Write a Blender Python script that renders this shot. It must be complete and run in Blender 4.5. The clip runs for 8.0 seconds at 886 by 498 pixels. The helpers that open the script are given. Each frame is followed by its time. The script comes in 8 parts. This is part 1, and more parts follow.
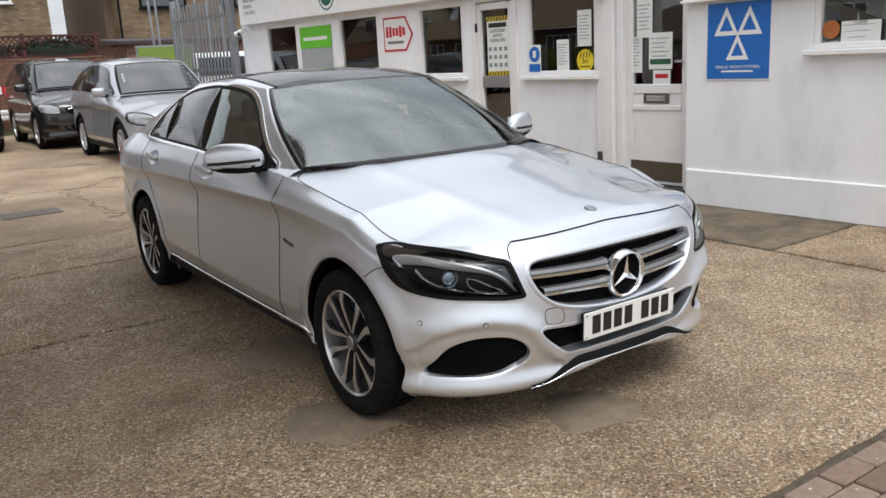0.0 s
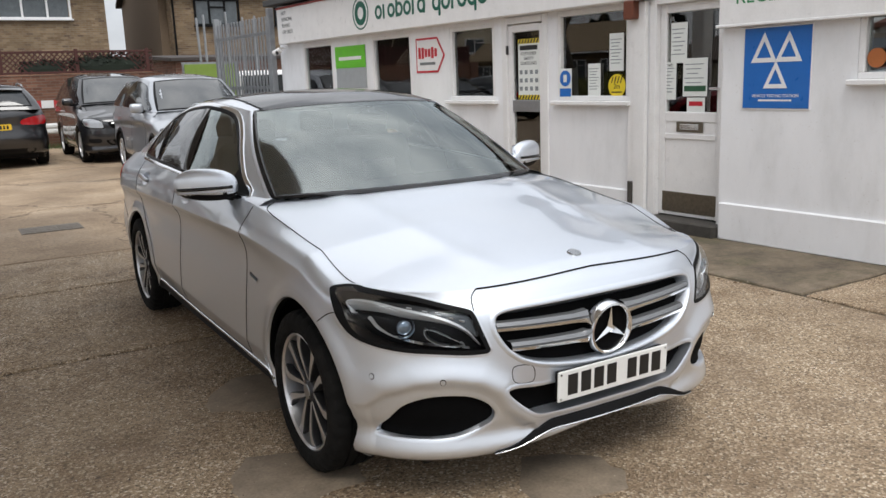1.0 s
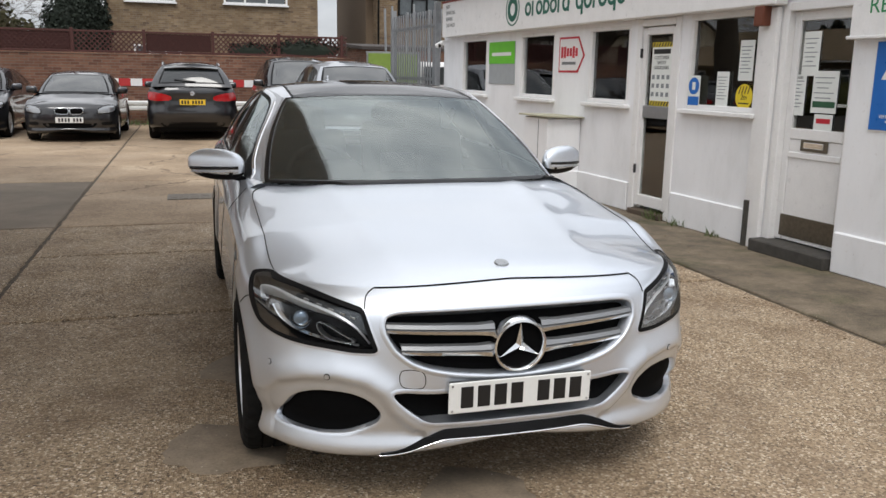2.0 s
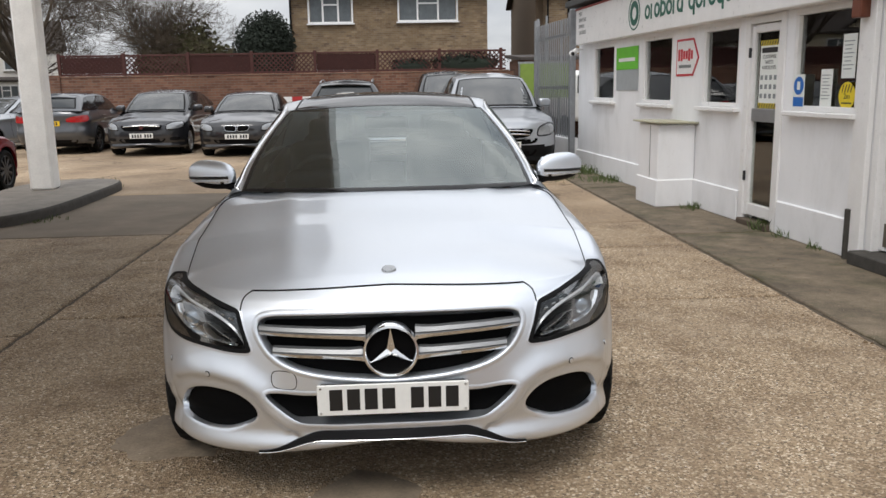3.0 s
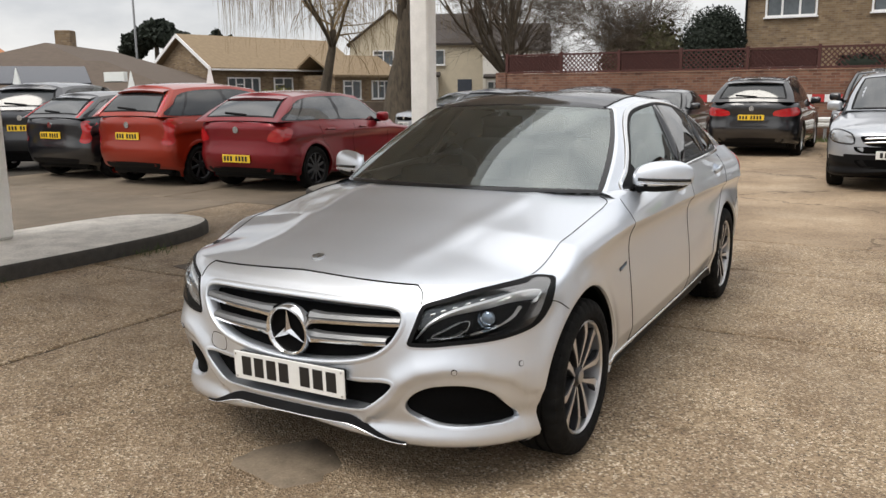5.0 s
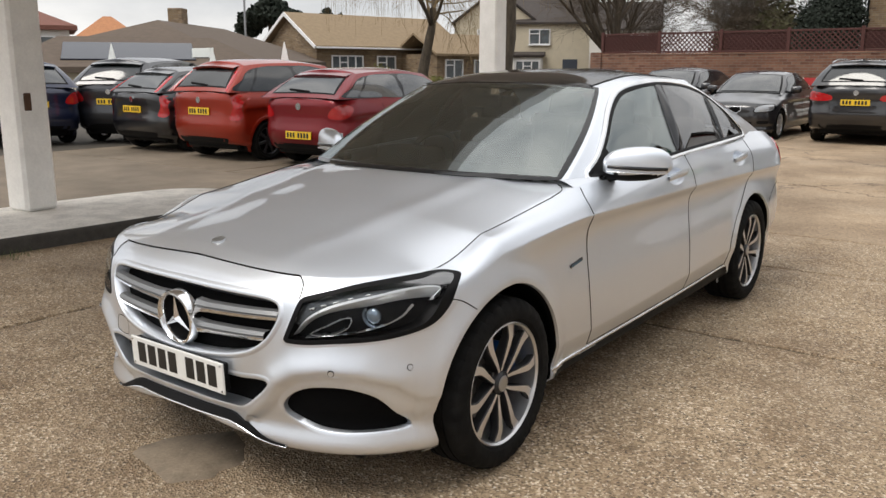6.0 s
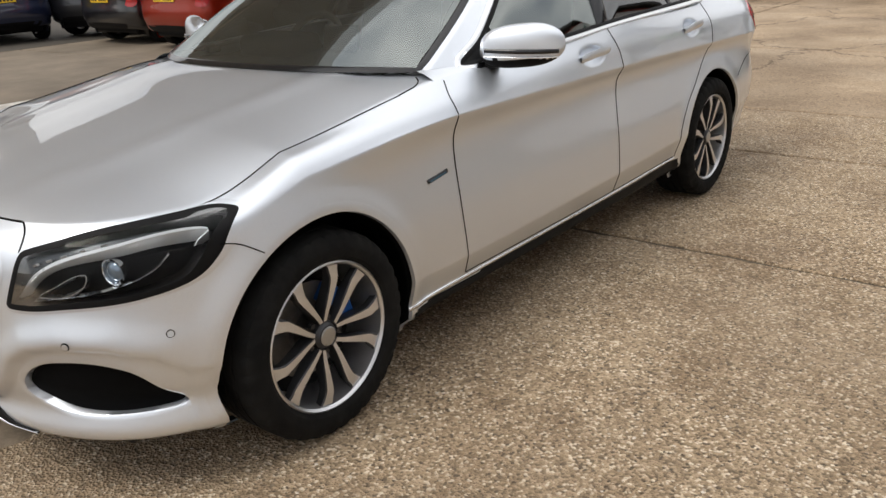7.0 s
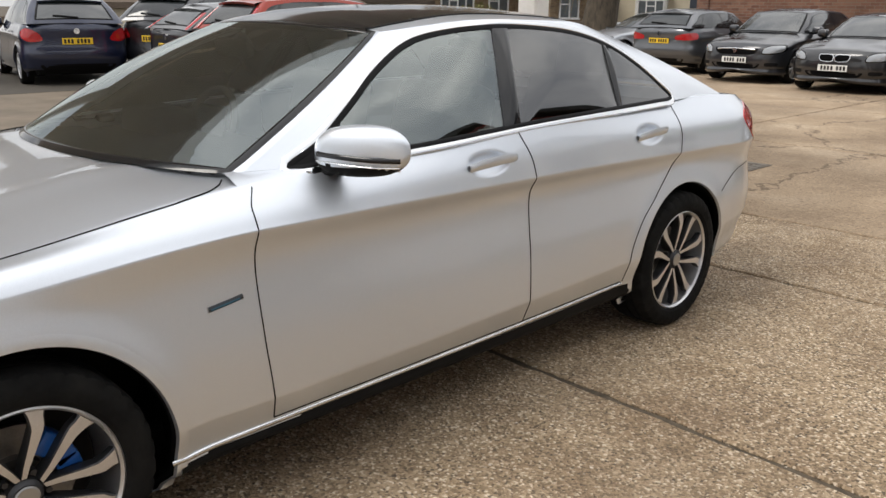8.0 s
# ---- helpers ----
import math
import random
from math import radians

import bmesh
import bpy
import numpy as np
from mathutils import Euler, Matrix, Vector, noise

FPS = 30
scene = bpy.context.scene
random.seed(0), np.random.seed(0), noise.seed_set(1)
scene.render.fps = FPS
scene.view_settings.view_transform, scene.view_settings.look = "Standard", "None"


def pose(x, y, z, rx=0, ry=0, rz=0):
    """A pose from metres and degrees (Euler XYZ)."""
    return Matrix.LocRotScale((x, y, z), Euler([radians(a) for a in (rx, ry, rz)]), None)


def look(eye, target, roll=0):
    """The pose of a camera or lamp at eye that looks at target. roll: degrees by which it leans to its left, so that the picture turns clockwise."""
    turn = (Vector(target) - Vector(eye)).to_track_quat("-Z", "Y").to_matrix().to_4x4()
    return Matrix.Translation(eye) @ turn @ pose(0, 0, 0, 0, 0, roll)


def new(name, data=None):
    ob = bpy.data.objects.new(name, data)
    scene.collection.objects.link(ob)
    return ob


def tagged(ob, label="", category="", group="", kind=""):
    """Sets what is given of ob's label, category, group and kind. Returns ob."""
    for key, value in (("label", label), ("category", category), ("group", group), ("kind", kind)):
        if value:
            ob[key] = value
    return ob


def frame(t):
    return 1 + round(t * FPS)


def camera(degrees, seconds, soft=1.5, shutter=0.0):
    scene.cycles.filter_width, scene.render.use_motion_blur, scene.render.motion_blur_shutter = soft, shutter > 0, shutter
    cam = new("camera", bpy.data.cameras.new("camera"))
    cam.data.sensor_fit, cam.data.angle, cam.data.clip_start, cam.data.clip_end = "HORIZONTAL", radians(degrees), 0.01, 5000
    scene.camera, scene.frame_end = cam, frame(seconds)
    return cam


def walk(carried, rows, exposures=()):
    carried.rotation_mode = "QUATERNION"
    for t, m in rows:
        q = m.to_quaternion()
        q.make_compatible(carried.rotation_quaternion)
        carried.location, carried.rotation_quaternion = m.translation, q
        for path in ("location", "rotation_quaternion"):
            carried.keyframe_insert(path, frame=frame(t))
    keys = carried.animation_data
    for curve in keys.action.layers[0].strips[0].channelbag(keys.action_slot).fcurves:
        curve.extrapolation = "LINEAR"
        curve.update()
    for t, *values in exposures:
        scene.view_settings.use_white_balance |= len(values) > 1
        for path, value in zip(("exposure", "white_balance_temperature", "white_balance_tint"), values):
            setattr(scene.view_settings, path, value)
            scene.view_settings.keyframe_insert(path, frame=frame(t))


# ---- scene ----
cam = camera(56.1, 8.0)
PATH = [
    (0, (-2.425, -3.019, 1.496), (-1.324, -1.414, 1.036), -3.1),
    (0.5, (-2.267, -2.966, 1.475), (-1.174, -1.352, 1.026), -2.9),
    (1, (-1.967, -2.92, 1.495), (-0.962, -1.239, 1.087), -2.1),
    (1.5, (-1.594, -3.101, 1.477), (-0.768, -1.323, 1.086), -0.6),
    (1.7, (-1.361, -3.188, 1.49), (-0.648, -1.364, 1.089), 0.4),
    (2.8, (-0.242, -3.468, 1.486), (-0.005, -1.523, 1.086), -0.6),
    (3, (0.02, -3.501, 1.478), (0.138, -1.542, 1.092), -1.0),
    (3.5, (0.559, -3.473, 1.479), (0.432, -1.509, 1.125), -2.0),
    (4, (1.06, -3.449, 1.465), (0.628, -1.525, 1.133), -2.3),
    (4.5, (1.541, -3.285, 1.446), (0.822, -1.452, 1.097), -1.1),
    (4.7, (1.717, -3.209, 1.467), (0.889, -1.424, 1.105), -0.7),
    (5.8, (2.352, -2.618, 1.444), (1.213, -1.026, 1.032), -0.3),
    (6, (2.41, -2.453, 1.44), (1.241, -0.886, 1.017), 0.1),
    (6.5, (2.546, -2.019, 1.431), (1.285, -0.547, 0.936), -0.4),
    (7, (2.548, -1.507, 1.395), (1.356, -0.06, 0.697), -3.0),
    (7.5, (2.655, -1.036, 1.449), (1.376, 0.373, 0.835), -0.0),
    (7.6, (2.659, -0.941, 1.457), (1.328, 0.444, 0.9), 0.6),
    (8, (2.769, -0.519, 1.432), (1.392, 0.82, 0.874), 0.6),
]
EXPOSURES = ((0, 0.32, 6330, 10), (1, 0.27, 6330, 10), (1.7, 0.22, 6360, 10), (3, 0.17, 6420, 10), (3.6, 0.22, 6480, 10), (4.5, 0.32, 6640, 10), (6, 0.29, 6640, 10), (7, 0.26, 6640, 10), (7.5, 0.46, 6640, 10), (8, 0.29, 6600, 10))
walk(cam, [(t, look(eye, target, roll)) for t, eye, target, roll in PATH], EXPOSURES)

# ---- world and light ----
world = bpy.data.worlds.new("overcast_sky")
scene.world = world
world.use_nodes = True
wn, wl = world.node_tree.nodes, world.node_tree.links
wn.clear()
SUN_EL, SUN_AZ = 55, 198
sky = wn.new("ShaderNodeTexSky")
sky.sky_type, sky.sun_disc, sky.sun_elevation, sky.sun_rotation = "NISHITA", False, radians(SUN_EL), radians(SUN_AZ)
sky_gain = wn.new("ShaderNodeVectorMath")
sky_gain.operation = "SCALE"
sky_gain.inputs["Scale"].default_value = 0.10
coord = wn.new("ShaderNodeTexCoord")
stretch = wn.new("ShaderNodeMapping")
stretch.inputs["Scale"].default_value = (1.0, 1.0, 2.6)
cloud = wn.new("ShaderNodeTexNoise")
cloud.inputs["Scale"].default_value, cloud.inputs["Detail"].default_value, cloud.inputs["Roughness"].default_value = 2.3, 7, 0.55
tone = wn.new("ShaderNodeValToRGB")
tone.color_ramp.elements[0].position, tone.color_ramp.elements[0].color = 0.30, (0.44, 0.465, 0.51, 1)
tone.color_ramp.elements[1].position, tone.color_ramp.elements[1].color = 0.68, (1.06, 1.05, 1.04, 1)
cover = wn.new("ShaderNodeMix")
cover.data_type = "RGBA"
cover.inputs[0].default_value = 0.90
back = wn.new("ShaderNodeBackground")
back.inputs["Strength"].default_value = 1.0
wout = wn.new("ShaderNodeOutputWorld")
wl.new(coord.outputs["Generated"], stretch.inputs["Vector"])
wl.new(stretch.outputs[0], cloud.inputs["Vector"])
wl.new(cloud.outputs["Fac"], tone.inputs["Fac"])
wl.new(sky.outputs[0], sky_gain.inputs[0])
wl.new(sky_gain.outputs[0], cover.inputs[6])
wl.new(tone.outputs[0], cover.inputs[7])
updir = wn.new("ShaderNodeSeparateXYZ")
lift = wn.new("ShaderNodeMapRange")
lift.inputs["To Min"].default_value, lift.inputs["To Max"].default_value = 0.84, 1.60
veil = wn.new("ShaderNodeVectorMath")
veil.operation = "SCALE"
wl.new(coord.outputs["Generated"], updir.inputs[0])
wl.new(updir.outputs["Z"], lift.inputs["Value"])
wl.new(cover.outputs[2], veil.inputs[0])
wl.new(lift.outputs[0], veil.inputs["Scale"])
wl.new(veil.outputs[0], back.inputs["Color"])
wl.new(back.outputs[0], wout.inputs[0])

sun_data = bpy.data.lights.new("sun", "SUN")
sun_data.energy, sun_data.angle, sun_data.color = 1.35, radians(26), (1.0, 0.96, 0.90)
sun = new("sun", sun_data)
sun.matrix_world = look((-6.2, -19.0, 28.5), (0, 0, 0))


# ---- materials ----
class Mat:
    """A node material round one Principled BSDF."""

    def __init__(self, name, base=(0.5, 0.5, 0.5), rough=0.5, metal=0.0, **more):
        self.m = bpy.data.materials.new(name)
        self.m.use_nodes = True
        self.n, self.l = self.m.node_tree.nodes, self.m.node_tree.links
        self.b = self.n["Principled BSDF"]
        self.put(**{"Base Color": (*base, 1), "Roughness": rough, "Metallic": metal})
        self.put(**{k.replace("_", " "): v for k, v in more.items()})
        self.tc = self.n.new("ShaderNodeTexCoord")
        self.height = None

    def put(self, **values):
        for k, v in values.items():
            self.b.inputs[k].default_value = v

    def node(self, kind, ins=None, **props):
        nd = self.n.new(kind)
        if "feature" in props:
            nd.feature = props["feature"]
        if "operation" in props:
            nd.operation = props["operation"]
        if "data_type" in props:
            nd.data_type, nd.blend_type = props["data_type"], props["blend_type"]
        for k, v in (ins or {}).items():
            if isinstance(v, bpy.types.NodeSocket):
                self.l.new(v, nd.inputs[k])
            else:
                nd.inputs[k].default_value = v
        return nd

    def coords(self, scale=1.0, space="Object"):
        sc = scale if isinstance(scale, tuple) else (scale,) * 3
        return self.node("ShaderNodeMapping", {"Vector": self.tc.outputs[space], "Scale": sc}).outputs[0]

    def noise(self, scale, detail=4, rough=0.6, stretch=1.0, space="Object"):
        return self.node("ShaderNodeTexNoise", {"Vector": self.coords(stretch, space), "Scale": scale, "Detail": detail, "Roughness": rough}).outputs["Fac"]

    def cells(self, scale, feature="F1", out="Distance", stretch=1.0, space="Object"):
        return self.node("ShaderNodeTexVoronoi", {"Vector": self.coords(stretch, space), "Scale": scale}, feature=feature).outputs[out]

    def ramp(self, fac, stops):
        r = self.node("ShaderNodeValToRGB", {"Fac": fac})
        e = r.color_ramp.elements
        while len(e) < len(stops):
            e.new(0.5)
        for el, (pos, col) in zip(e, stops):
            el.position, el.color = pos, (*col, 1) if len(col) == 3 else col
        return r.outputs["Color"]

    def mix(self, a, b, fac, mode="MIX"):
        return self.node("ShaderNodeMix", {0: fac, 6: a if isinstance(a, bpy.types.NodeSocket) else (*a, 1), 7: b if isinstance(b, bpy.types.NodeSocket) else (*b, 1)}, data_type="RGBA", blend_type=mode).outputs[2]

    def math(self, op, a, b=0.0):
        return self.node("ShaderNodeMath", {0: a, 1: b}, operation=op).outputs[0]

    def rand(self):
        return self.node("ShaderNodeObjectInfo").outputs["Random"]

    def island(self):
        return self.node("ShaderNodeNewGeometry").outputs["Random Per Island"]

    def base(self, out):
        self.l.new(out, self.b.inputs["Base Color"])

    def gloss(self, out):
        self.l.new(out, self.b.inputs["Roughness"])

    def bump(self, out, strength=0.3, dist=0.01):
        bp = self.node("ShaderNodeBump", {"Height": out, "Strength": strength, "Distance": dist})
        if self.height:
            self.l.new(self.height, bp.inputs["Normal"])
        self.height = bp.outputs[0]
        self.l.new(self.height, self.b.inputs["Normal"])


def plain(name, base, rough=0.5, metal=0.0, vary=0.12, scale=9.0, bump=0.0, **more):
    """A surface with faint dirt at two scales."""
    m = Mat(name, base, rough, metal, **more)
    f = m.math("ADD", m.math("MULTIPLY", m.noise(scale, 5), 0.6), m.math("MULTIPLY", m.noise(scale * 9, 3), 0.4))
    lo, hi = tuple(c * (1 - vary) for c in base), tuple(min(1, c * (1 + vary)) for c in base)
    m.base(m.ramp(f, [(0.3, lo), (0.7, hi)]))
    m.gloss(m.math("ADD", m.math("MULTIPLY", m.noise(scale * 2, 4), 0.16), max(0.0, rough - 0.08)))
    if bump:
        m.bump(f, bump, 0.004)
    return m.m


def car_paint(name, base, metal=0.0, rough=0.35, coat=1.6):
    m = Mat(name, base, rough, metal, Coat_Weight=1.0, Coat_Roughness=0.015, Coat_IOR=coat)
    f = m.noise(900, 2)
    lo, hi = tuple(c * 0.93 for c in base), tuple(min(1, c * 1.07) for c in base)
    m.base(m.ramp(f, [(0.35, lo), (0.65, hi)]))
    m.gloss(m.math("ADD", m.math("MULTIPLY", m.noise(2.5, 5), 0.04), rough - 0.02))
    return m.m


def glass(name, tint, ior=1.5, rough=0.0, cap=1.0, sheen=(1, 1, 1)):
    """A thin pane: what shows through it, and a mirror by its angle."""
    m = bpy.data.materials.new(name)
    m.use_nodes = True
    n, l = m.node_tree.nodes, m.node_tree.links
    n.clear()
    t, g, f, x, o = (n.new(k) for k in ("ShaderNodeBsdfTransparent", "ShaderNodeBsdfGlossy", "ShaderNodeFresnel", "ShaderNodeMixShader", "ShaderNodeOutputMaterial"))
    t.inputs[0].default_value, g.inputs["Roughness"].default_value, f.inputs[0].default_value = (*tint, 1), rough, ior
    k = n.new("ShaderNodeMath")
    k.operation, k.inputs[1].default_value, g.inputs["Color"].default_value = "MULTIPLY", cap, (*sheen, 1)
    l.new(f.outputs[0], k.inputs[0])
    l.new(k.outputs[0], x.inputs[0]), l.new(t.outputs[0], x.inputs[1]), l.new(g.outputs[0], x.inputs[2]), l.new(x.outputs[0], o.inputs[0])
    return m


SILVER = car_paint("silver_metallic_paint", (0.75, 0.79, 0.845), 0.92, 0.42)
CHROME = plain("bright_chrome", (0.82, 0.83, 0.84), 0.12, 1.0, 0.04)
SATIN = plain("satin_silver_trim", (0.43, 0.44, 0.45), 0.28, 0.95, 0.05)
BARGREY = plain("grey_grille_paint", (0.25, 0.255, 0.26), 0.38, 0.6, 0.06)
LAMPGREY = plain("grey_lamp_inner", (0.10, 0.105, 0.11), 0.25, 0.6, 0.2, 40)
BLACK = plain("black_plastic", (0.005, 0.005, 0.0055), 0.55, 0, 0.2, 30, 0.1, Specular_IOR_Level=0.15)
GLOSSBLACK = plain("gloss_black_trim", (0.010, 0.010, 0.011), 0.08, 0, 0.1)
MESHBLACK = plain("black_intake_mesh", (0.003, 0.003, 0.0032), 0.8, 0, 0.3, 60, Specular_IOR_Level=0.06)
GAP = plain("panel_gap", (0.004, 0.004, 0.004), 0.9, 0, 0.1, Specular_IOR_Level=0.1)
ALLOY = plain("machined_alloy", (0.68, 0.68, 0.69), 0.32, 0.9, 0.08, 20)
DARKALLOY = plain("grey_painted_alloy", (0.045, 0.045, 0.048), 0.4, 0.5, 0.15, 20)
IRON = plain("brake_disc_steel", (0.20, 0.19, 0.18), 0.4, 0.9, 0.2, 30)
BLUE = plain("blue_caliper_paint", (0.01, 0.09, 0.34), 0.35, 0, 0.1)
TEAL = plain("dark_teal_enamel", (0.02, 0.08, 0.12), 0.3, 0.2, 0.1)
CABIN_BLACK = plain("dark_cabin_trim", (0.012, 0.012, 0.013), 0.7, 0, 0.2, 40, Specular_IOR_Level=0.2)
LEATHER = plain("black_leather", (0.028, 0.027, 0.027), 0.5, 0, 0.2, 25)
GLASS = glass("car_window_glass", (0.62, 0.68, 0.66), 2.8, sheen=(0.93, 1.0, 0.98))
TINTED = glass("tinted_rear_glass", (0.16, 0.17, 0.17), 2.2)
LENS = glass("headlamp_lens", (0.90, 0.92, 0.93), 1.45, cap=0.22)
WHITE_PLATE = plain("white_plate", (0.78, 0.78, 0.75), 0.3, 0, 0.05)
YELLOW_PLATE = plain("yellow_plate", (0.80, 0.52, 0.03), 0.3, 0, 0.05)
BLACK_INK = plain("black_ink", (0.012, 0.012, 0.012), 0.4, 0, 0.1)
LIGHTGUIDE = plain("white_light_guide", (0.62, 0.63, 0.64), 0.3, 0.3, 0.05)
RED_LAMP = plain("red_lamp_plastic", (0.42, 0.012, 0.015), 0.12, 0, 0.1, 20, Coat_Weight=1.0)
CLEAR_LAMP = plain("clear_lamp_plastic", (0.36, 0.37, 0.38), 0.15, 0.6, 0.2, 30, Coat_Weight=1.0)
AMBER = plain("amber_lamp", (0.6, 0.2, 0.02), 0.2)


def rubber():
    m = Mat("tyre_rubber", (0.006, 0.006, 0.006), 0.85, Specular_IOR_Level=0.12)
    m.base(m.ramp(m.noise(12, 6), [(0.35, (0.006, 0.006, 0.006)), (0.75, (0.016, 0.0155, 0.0145))]))
    m.bump(m.cells(60, stretch=(1, 1, 1)), 0.25, 0.003)
    return m.m


RUBBER = rubber()


# ---- mesh helpers ----
def mesh(name, verts, faces, mat, parent=None, label="", smooth=True, sharp=35):
    me = bpy.data.meshes.new(name)
    me.from_pydata([tuple(v) for v in verts], [], [tuple(f) for f in faces])
    if mat:
        for one in mat if isinstance(mat, (list, tuple)) else [mat]:
            me.materials.append(one)
    if smooth:
        me.shade_smooth()
        if sharp:
            me.set_sharp_from_angle(angle=radians(sharp))
    ob = new(name, me)
    if parent:
        ob.parent = parent
    if label:
        ob["label"] = label
    return ob


def part(name, bm, material, parent, label="", smooth=False, sharp=35):
    """Links a bmesh as one mesh under a thing or a part."""
    me = bpy.data.meshes.new(name)
    bm.to_mesh(me)
    bm.free()
    for one in material if isinstance(material, (list, tuple)) else [material]:
        me.materials.append(one)
    if smooth:
        me.shade_smooth()
        me.set_sharp_from_angle(angle=radians(sharp))
    ob = new(name, me)
    if parent:
        ob.parent = parent
    if label:
        ob["label"] = label
    return ob


def add_box(bm, size, at=(0, 0, 0), rot=(0, 0, 0), bevel=0.0, seg=1, mi=0):
    m = pose(*at, *rot) @ Matrix.Diagonal((*size, 1))
    vs = bmesh.ops.create_cube(bm, size=1, matrix=m)["verts"]
    fs = {f for v in vs for f in v.link_faces}
    for f in fs:
        f.material_index = mi
    if bevel:
        es = list({e for v in vs for e in v.link_edges})
        r = bmesh.ops.bevel(bm, geom=es, offset=bevel, segments=seg, affect="EDGES", profile=0.5)
        for f in r["faces"]:
            f.material_index = mi
    return bm


def box(size, at=(0, 0, 0), rot=(0, 0, 0), bevel=0.0, seg=1):
    return add_box(bmesh.new(), size, at, rot, bevel, seg)


def add_tube(bm, r1, r2, h, at=(0, 0, 0), rot=(0, 0, 0), seg=24):
    bmesh.ops.create_cone(bm, cap_ends=True, segments=seg, radius1=r1, radius2=r2, depth=h, matrix=pose(*at, *rot))
    return bm


def tube(r1, r2, h, at=(0, 0, 0), rot=(0, 0, 0), seg=24):
    return add_tube(bmesh.new(), r1, r2, h, at, rot, seg)


def thing(name, at, label, category, group="", kind=""):
    ob = new(name)
    ob.empty_display_size = 0.1
    ob.matrix_world = at if isinstance(at, Matrix) else pose(*at)
    return tagged(ob, label, category, group, kind)


def grid_faces(nu, nv, wrap=False, flip=False):
    out = []
    for i in range(nu - (0 if wrap else 1)):
        for j in range(nv - 1):
            a, b = i * nv + j, ((i + 1) % nu) * nv + j
            f = (a, b, b + 1, a + 1)
            out.append(f[::-1] if flip else f)
    return out


def smooth_loop(pts, n=8):
    """A rounded closed curve through a few corners."""
    p = np.asarray(pts, float)
    m = len(p)
    t = np.linspace(0, 1, n, endpoint=False)[:, None]
    out = []
    for i in range(m):
        a, b, c, d = p[i - 1], p[i], p[(i + 1) % m], p[(i + 2) % m]
        k = 0.5
        m1, m2 = k * (c - a), k * (d - b)
        ln = np.linalg.norm(c - b)
        m1 *= min(1, ln / (np.linalg.norm(m1) + 1e-9))
        m2 *= min(1, ln / (np.linalg.norm(m2) + 1e-9))
        h = 2 * t ** 3 - 3 * t ** 2 + 1
        out.append(h * b + (t ** 3 - 2 * t ** 2 + t) * m1 + (1 - h) * c + (t ** 3 - t ** 2) * m2)
    return np.concatenate(out)


def grow(loop, d):
    """The closed curve moved outwards by d."""
    nx, pv = np.roll(loop, -1, 0), np.roll(loop, 1, 0)
    t = nx - pv
    t /= np.linalg.norm(t, axis=1)[:, None] + 1e-9
    area = 0.5 * np.sum(loop[:, 0] * nx[:, 1] - nx[:, 0] * loop[:, 1])
    nrm = np.stack([t[:, 1], -t[:, 0]], 1) * (1 if area > 0 else -1)
    return loop + nrm * d


def inside(loop, a, b):
    """Which of the points (a, b) lie in the closed curve."""
    a, b = np.asarray(a, float), np.asarray(b, float)
    res = np.zeros(a.shape, bool)
    x1, y1 = loop[:, 0], loop[:, 1]
    x2, y2 = np.roll(x1, -1), np.roll(y1, -1)
    for p, q, r, s in zip(x1, y1, x2, y2):
        cut = (q > b) != (s > b)
        with np.errstate(divide="ignore", invalid="ignore"):
            res ^= cut & (a < (r - p) * (b - q) / (s - q + 1e-15) + p)
    return res


def on_skin(fn, ab, off, centre):
    """Points of a skin, moved off it by off, away from the centre."""
    e = 0.004
    p = fn(ab[:, 0], ab[:, 1])
    du = fn(ab[:, 0] + e, ab[:, 1]) - fn(ab[:, 0] - e, ab[:, 1])
    dv = fn(ab[:, 0], ab[:, 1] + e) - fn(ab[:, 0], ab[:, 1] - e)
    n = np.cross(du, dv)
    n /= np.linalg.norm(n, axis=1)[:, None] + 1e-9
    n *= np.sign((n * (p - np.asarray(centre))).sum(1))[:, None]
    return p + n * off


def mirrored(p, sgn):
    p = np.array(p)
    p[:, 0] *= sgn
    return p


def patch(name, fn, loop, mat, parent, off=0.003, rings=6, sgn=1, centre=(0, 1.4, 0.6), label=""):
    """A sheet that follows the skin inside a closed curve."""
    c = loop.mean(0)
    rows = [c[None]] + [c + (loop - c) * (r / rings) for r in range(1, rings + 1)]
    p = mirrored(on_skin(fn, np.concatenate(rows), off, centre), sgn)
    n = len(loop)
    faces = [(0, 1 + i, 1 + (i + 1) % n) for i in range(n)]
    for r in range(rings - 1):
        a = 1 + r * n
        faces += [(a + i, a + n + i, a + n + (i + 1) % n, a + (i + 1) % n) for i in range(n)]
    if sgn < 0:
        faces = [f[::-1] for f in faces]
    return mesh(name, p, faces, mat, parent, label, sharp=0)


def rim_of(name, fn, loop, rows, mat, parent, sgn=1, centre=(0, 1.4, 0.6), label=""):
    """A band along a closed curve on the skin; rows of (grown by, off the skin)."""
    p = np.concatenate([on_skin(fn, grow(loop, g), o, centre) for g, o in rows])
    p = mirrored(p, sgn)
    n, m = len(loop), len(rows)
    faces = [(r * n + i, r * n + (i + 1) % n, (r + 1) * n + (i + 1) % n, (r + 1) * n + i) for r in range(m - 1) for i in range(n)]
    if sgn > 0:
        faces = [f[::-1] for f in faces]
    return mesh(name, p, faces, mat, parent, label, sharp=50)


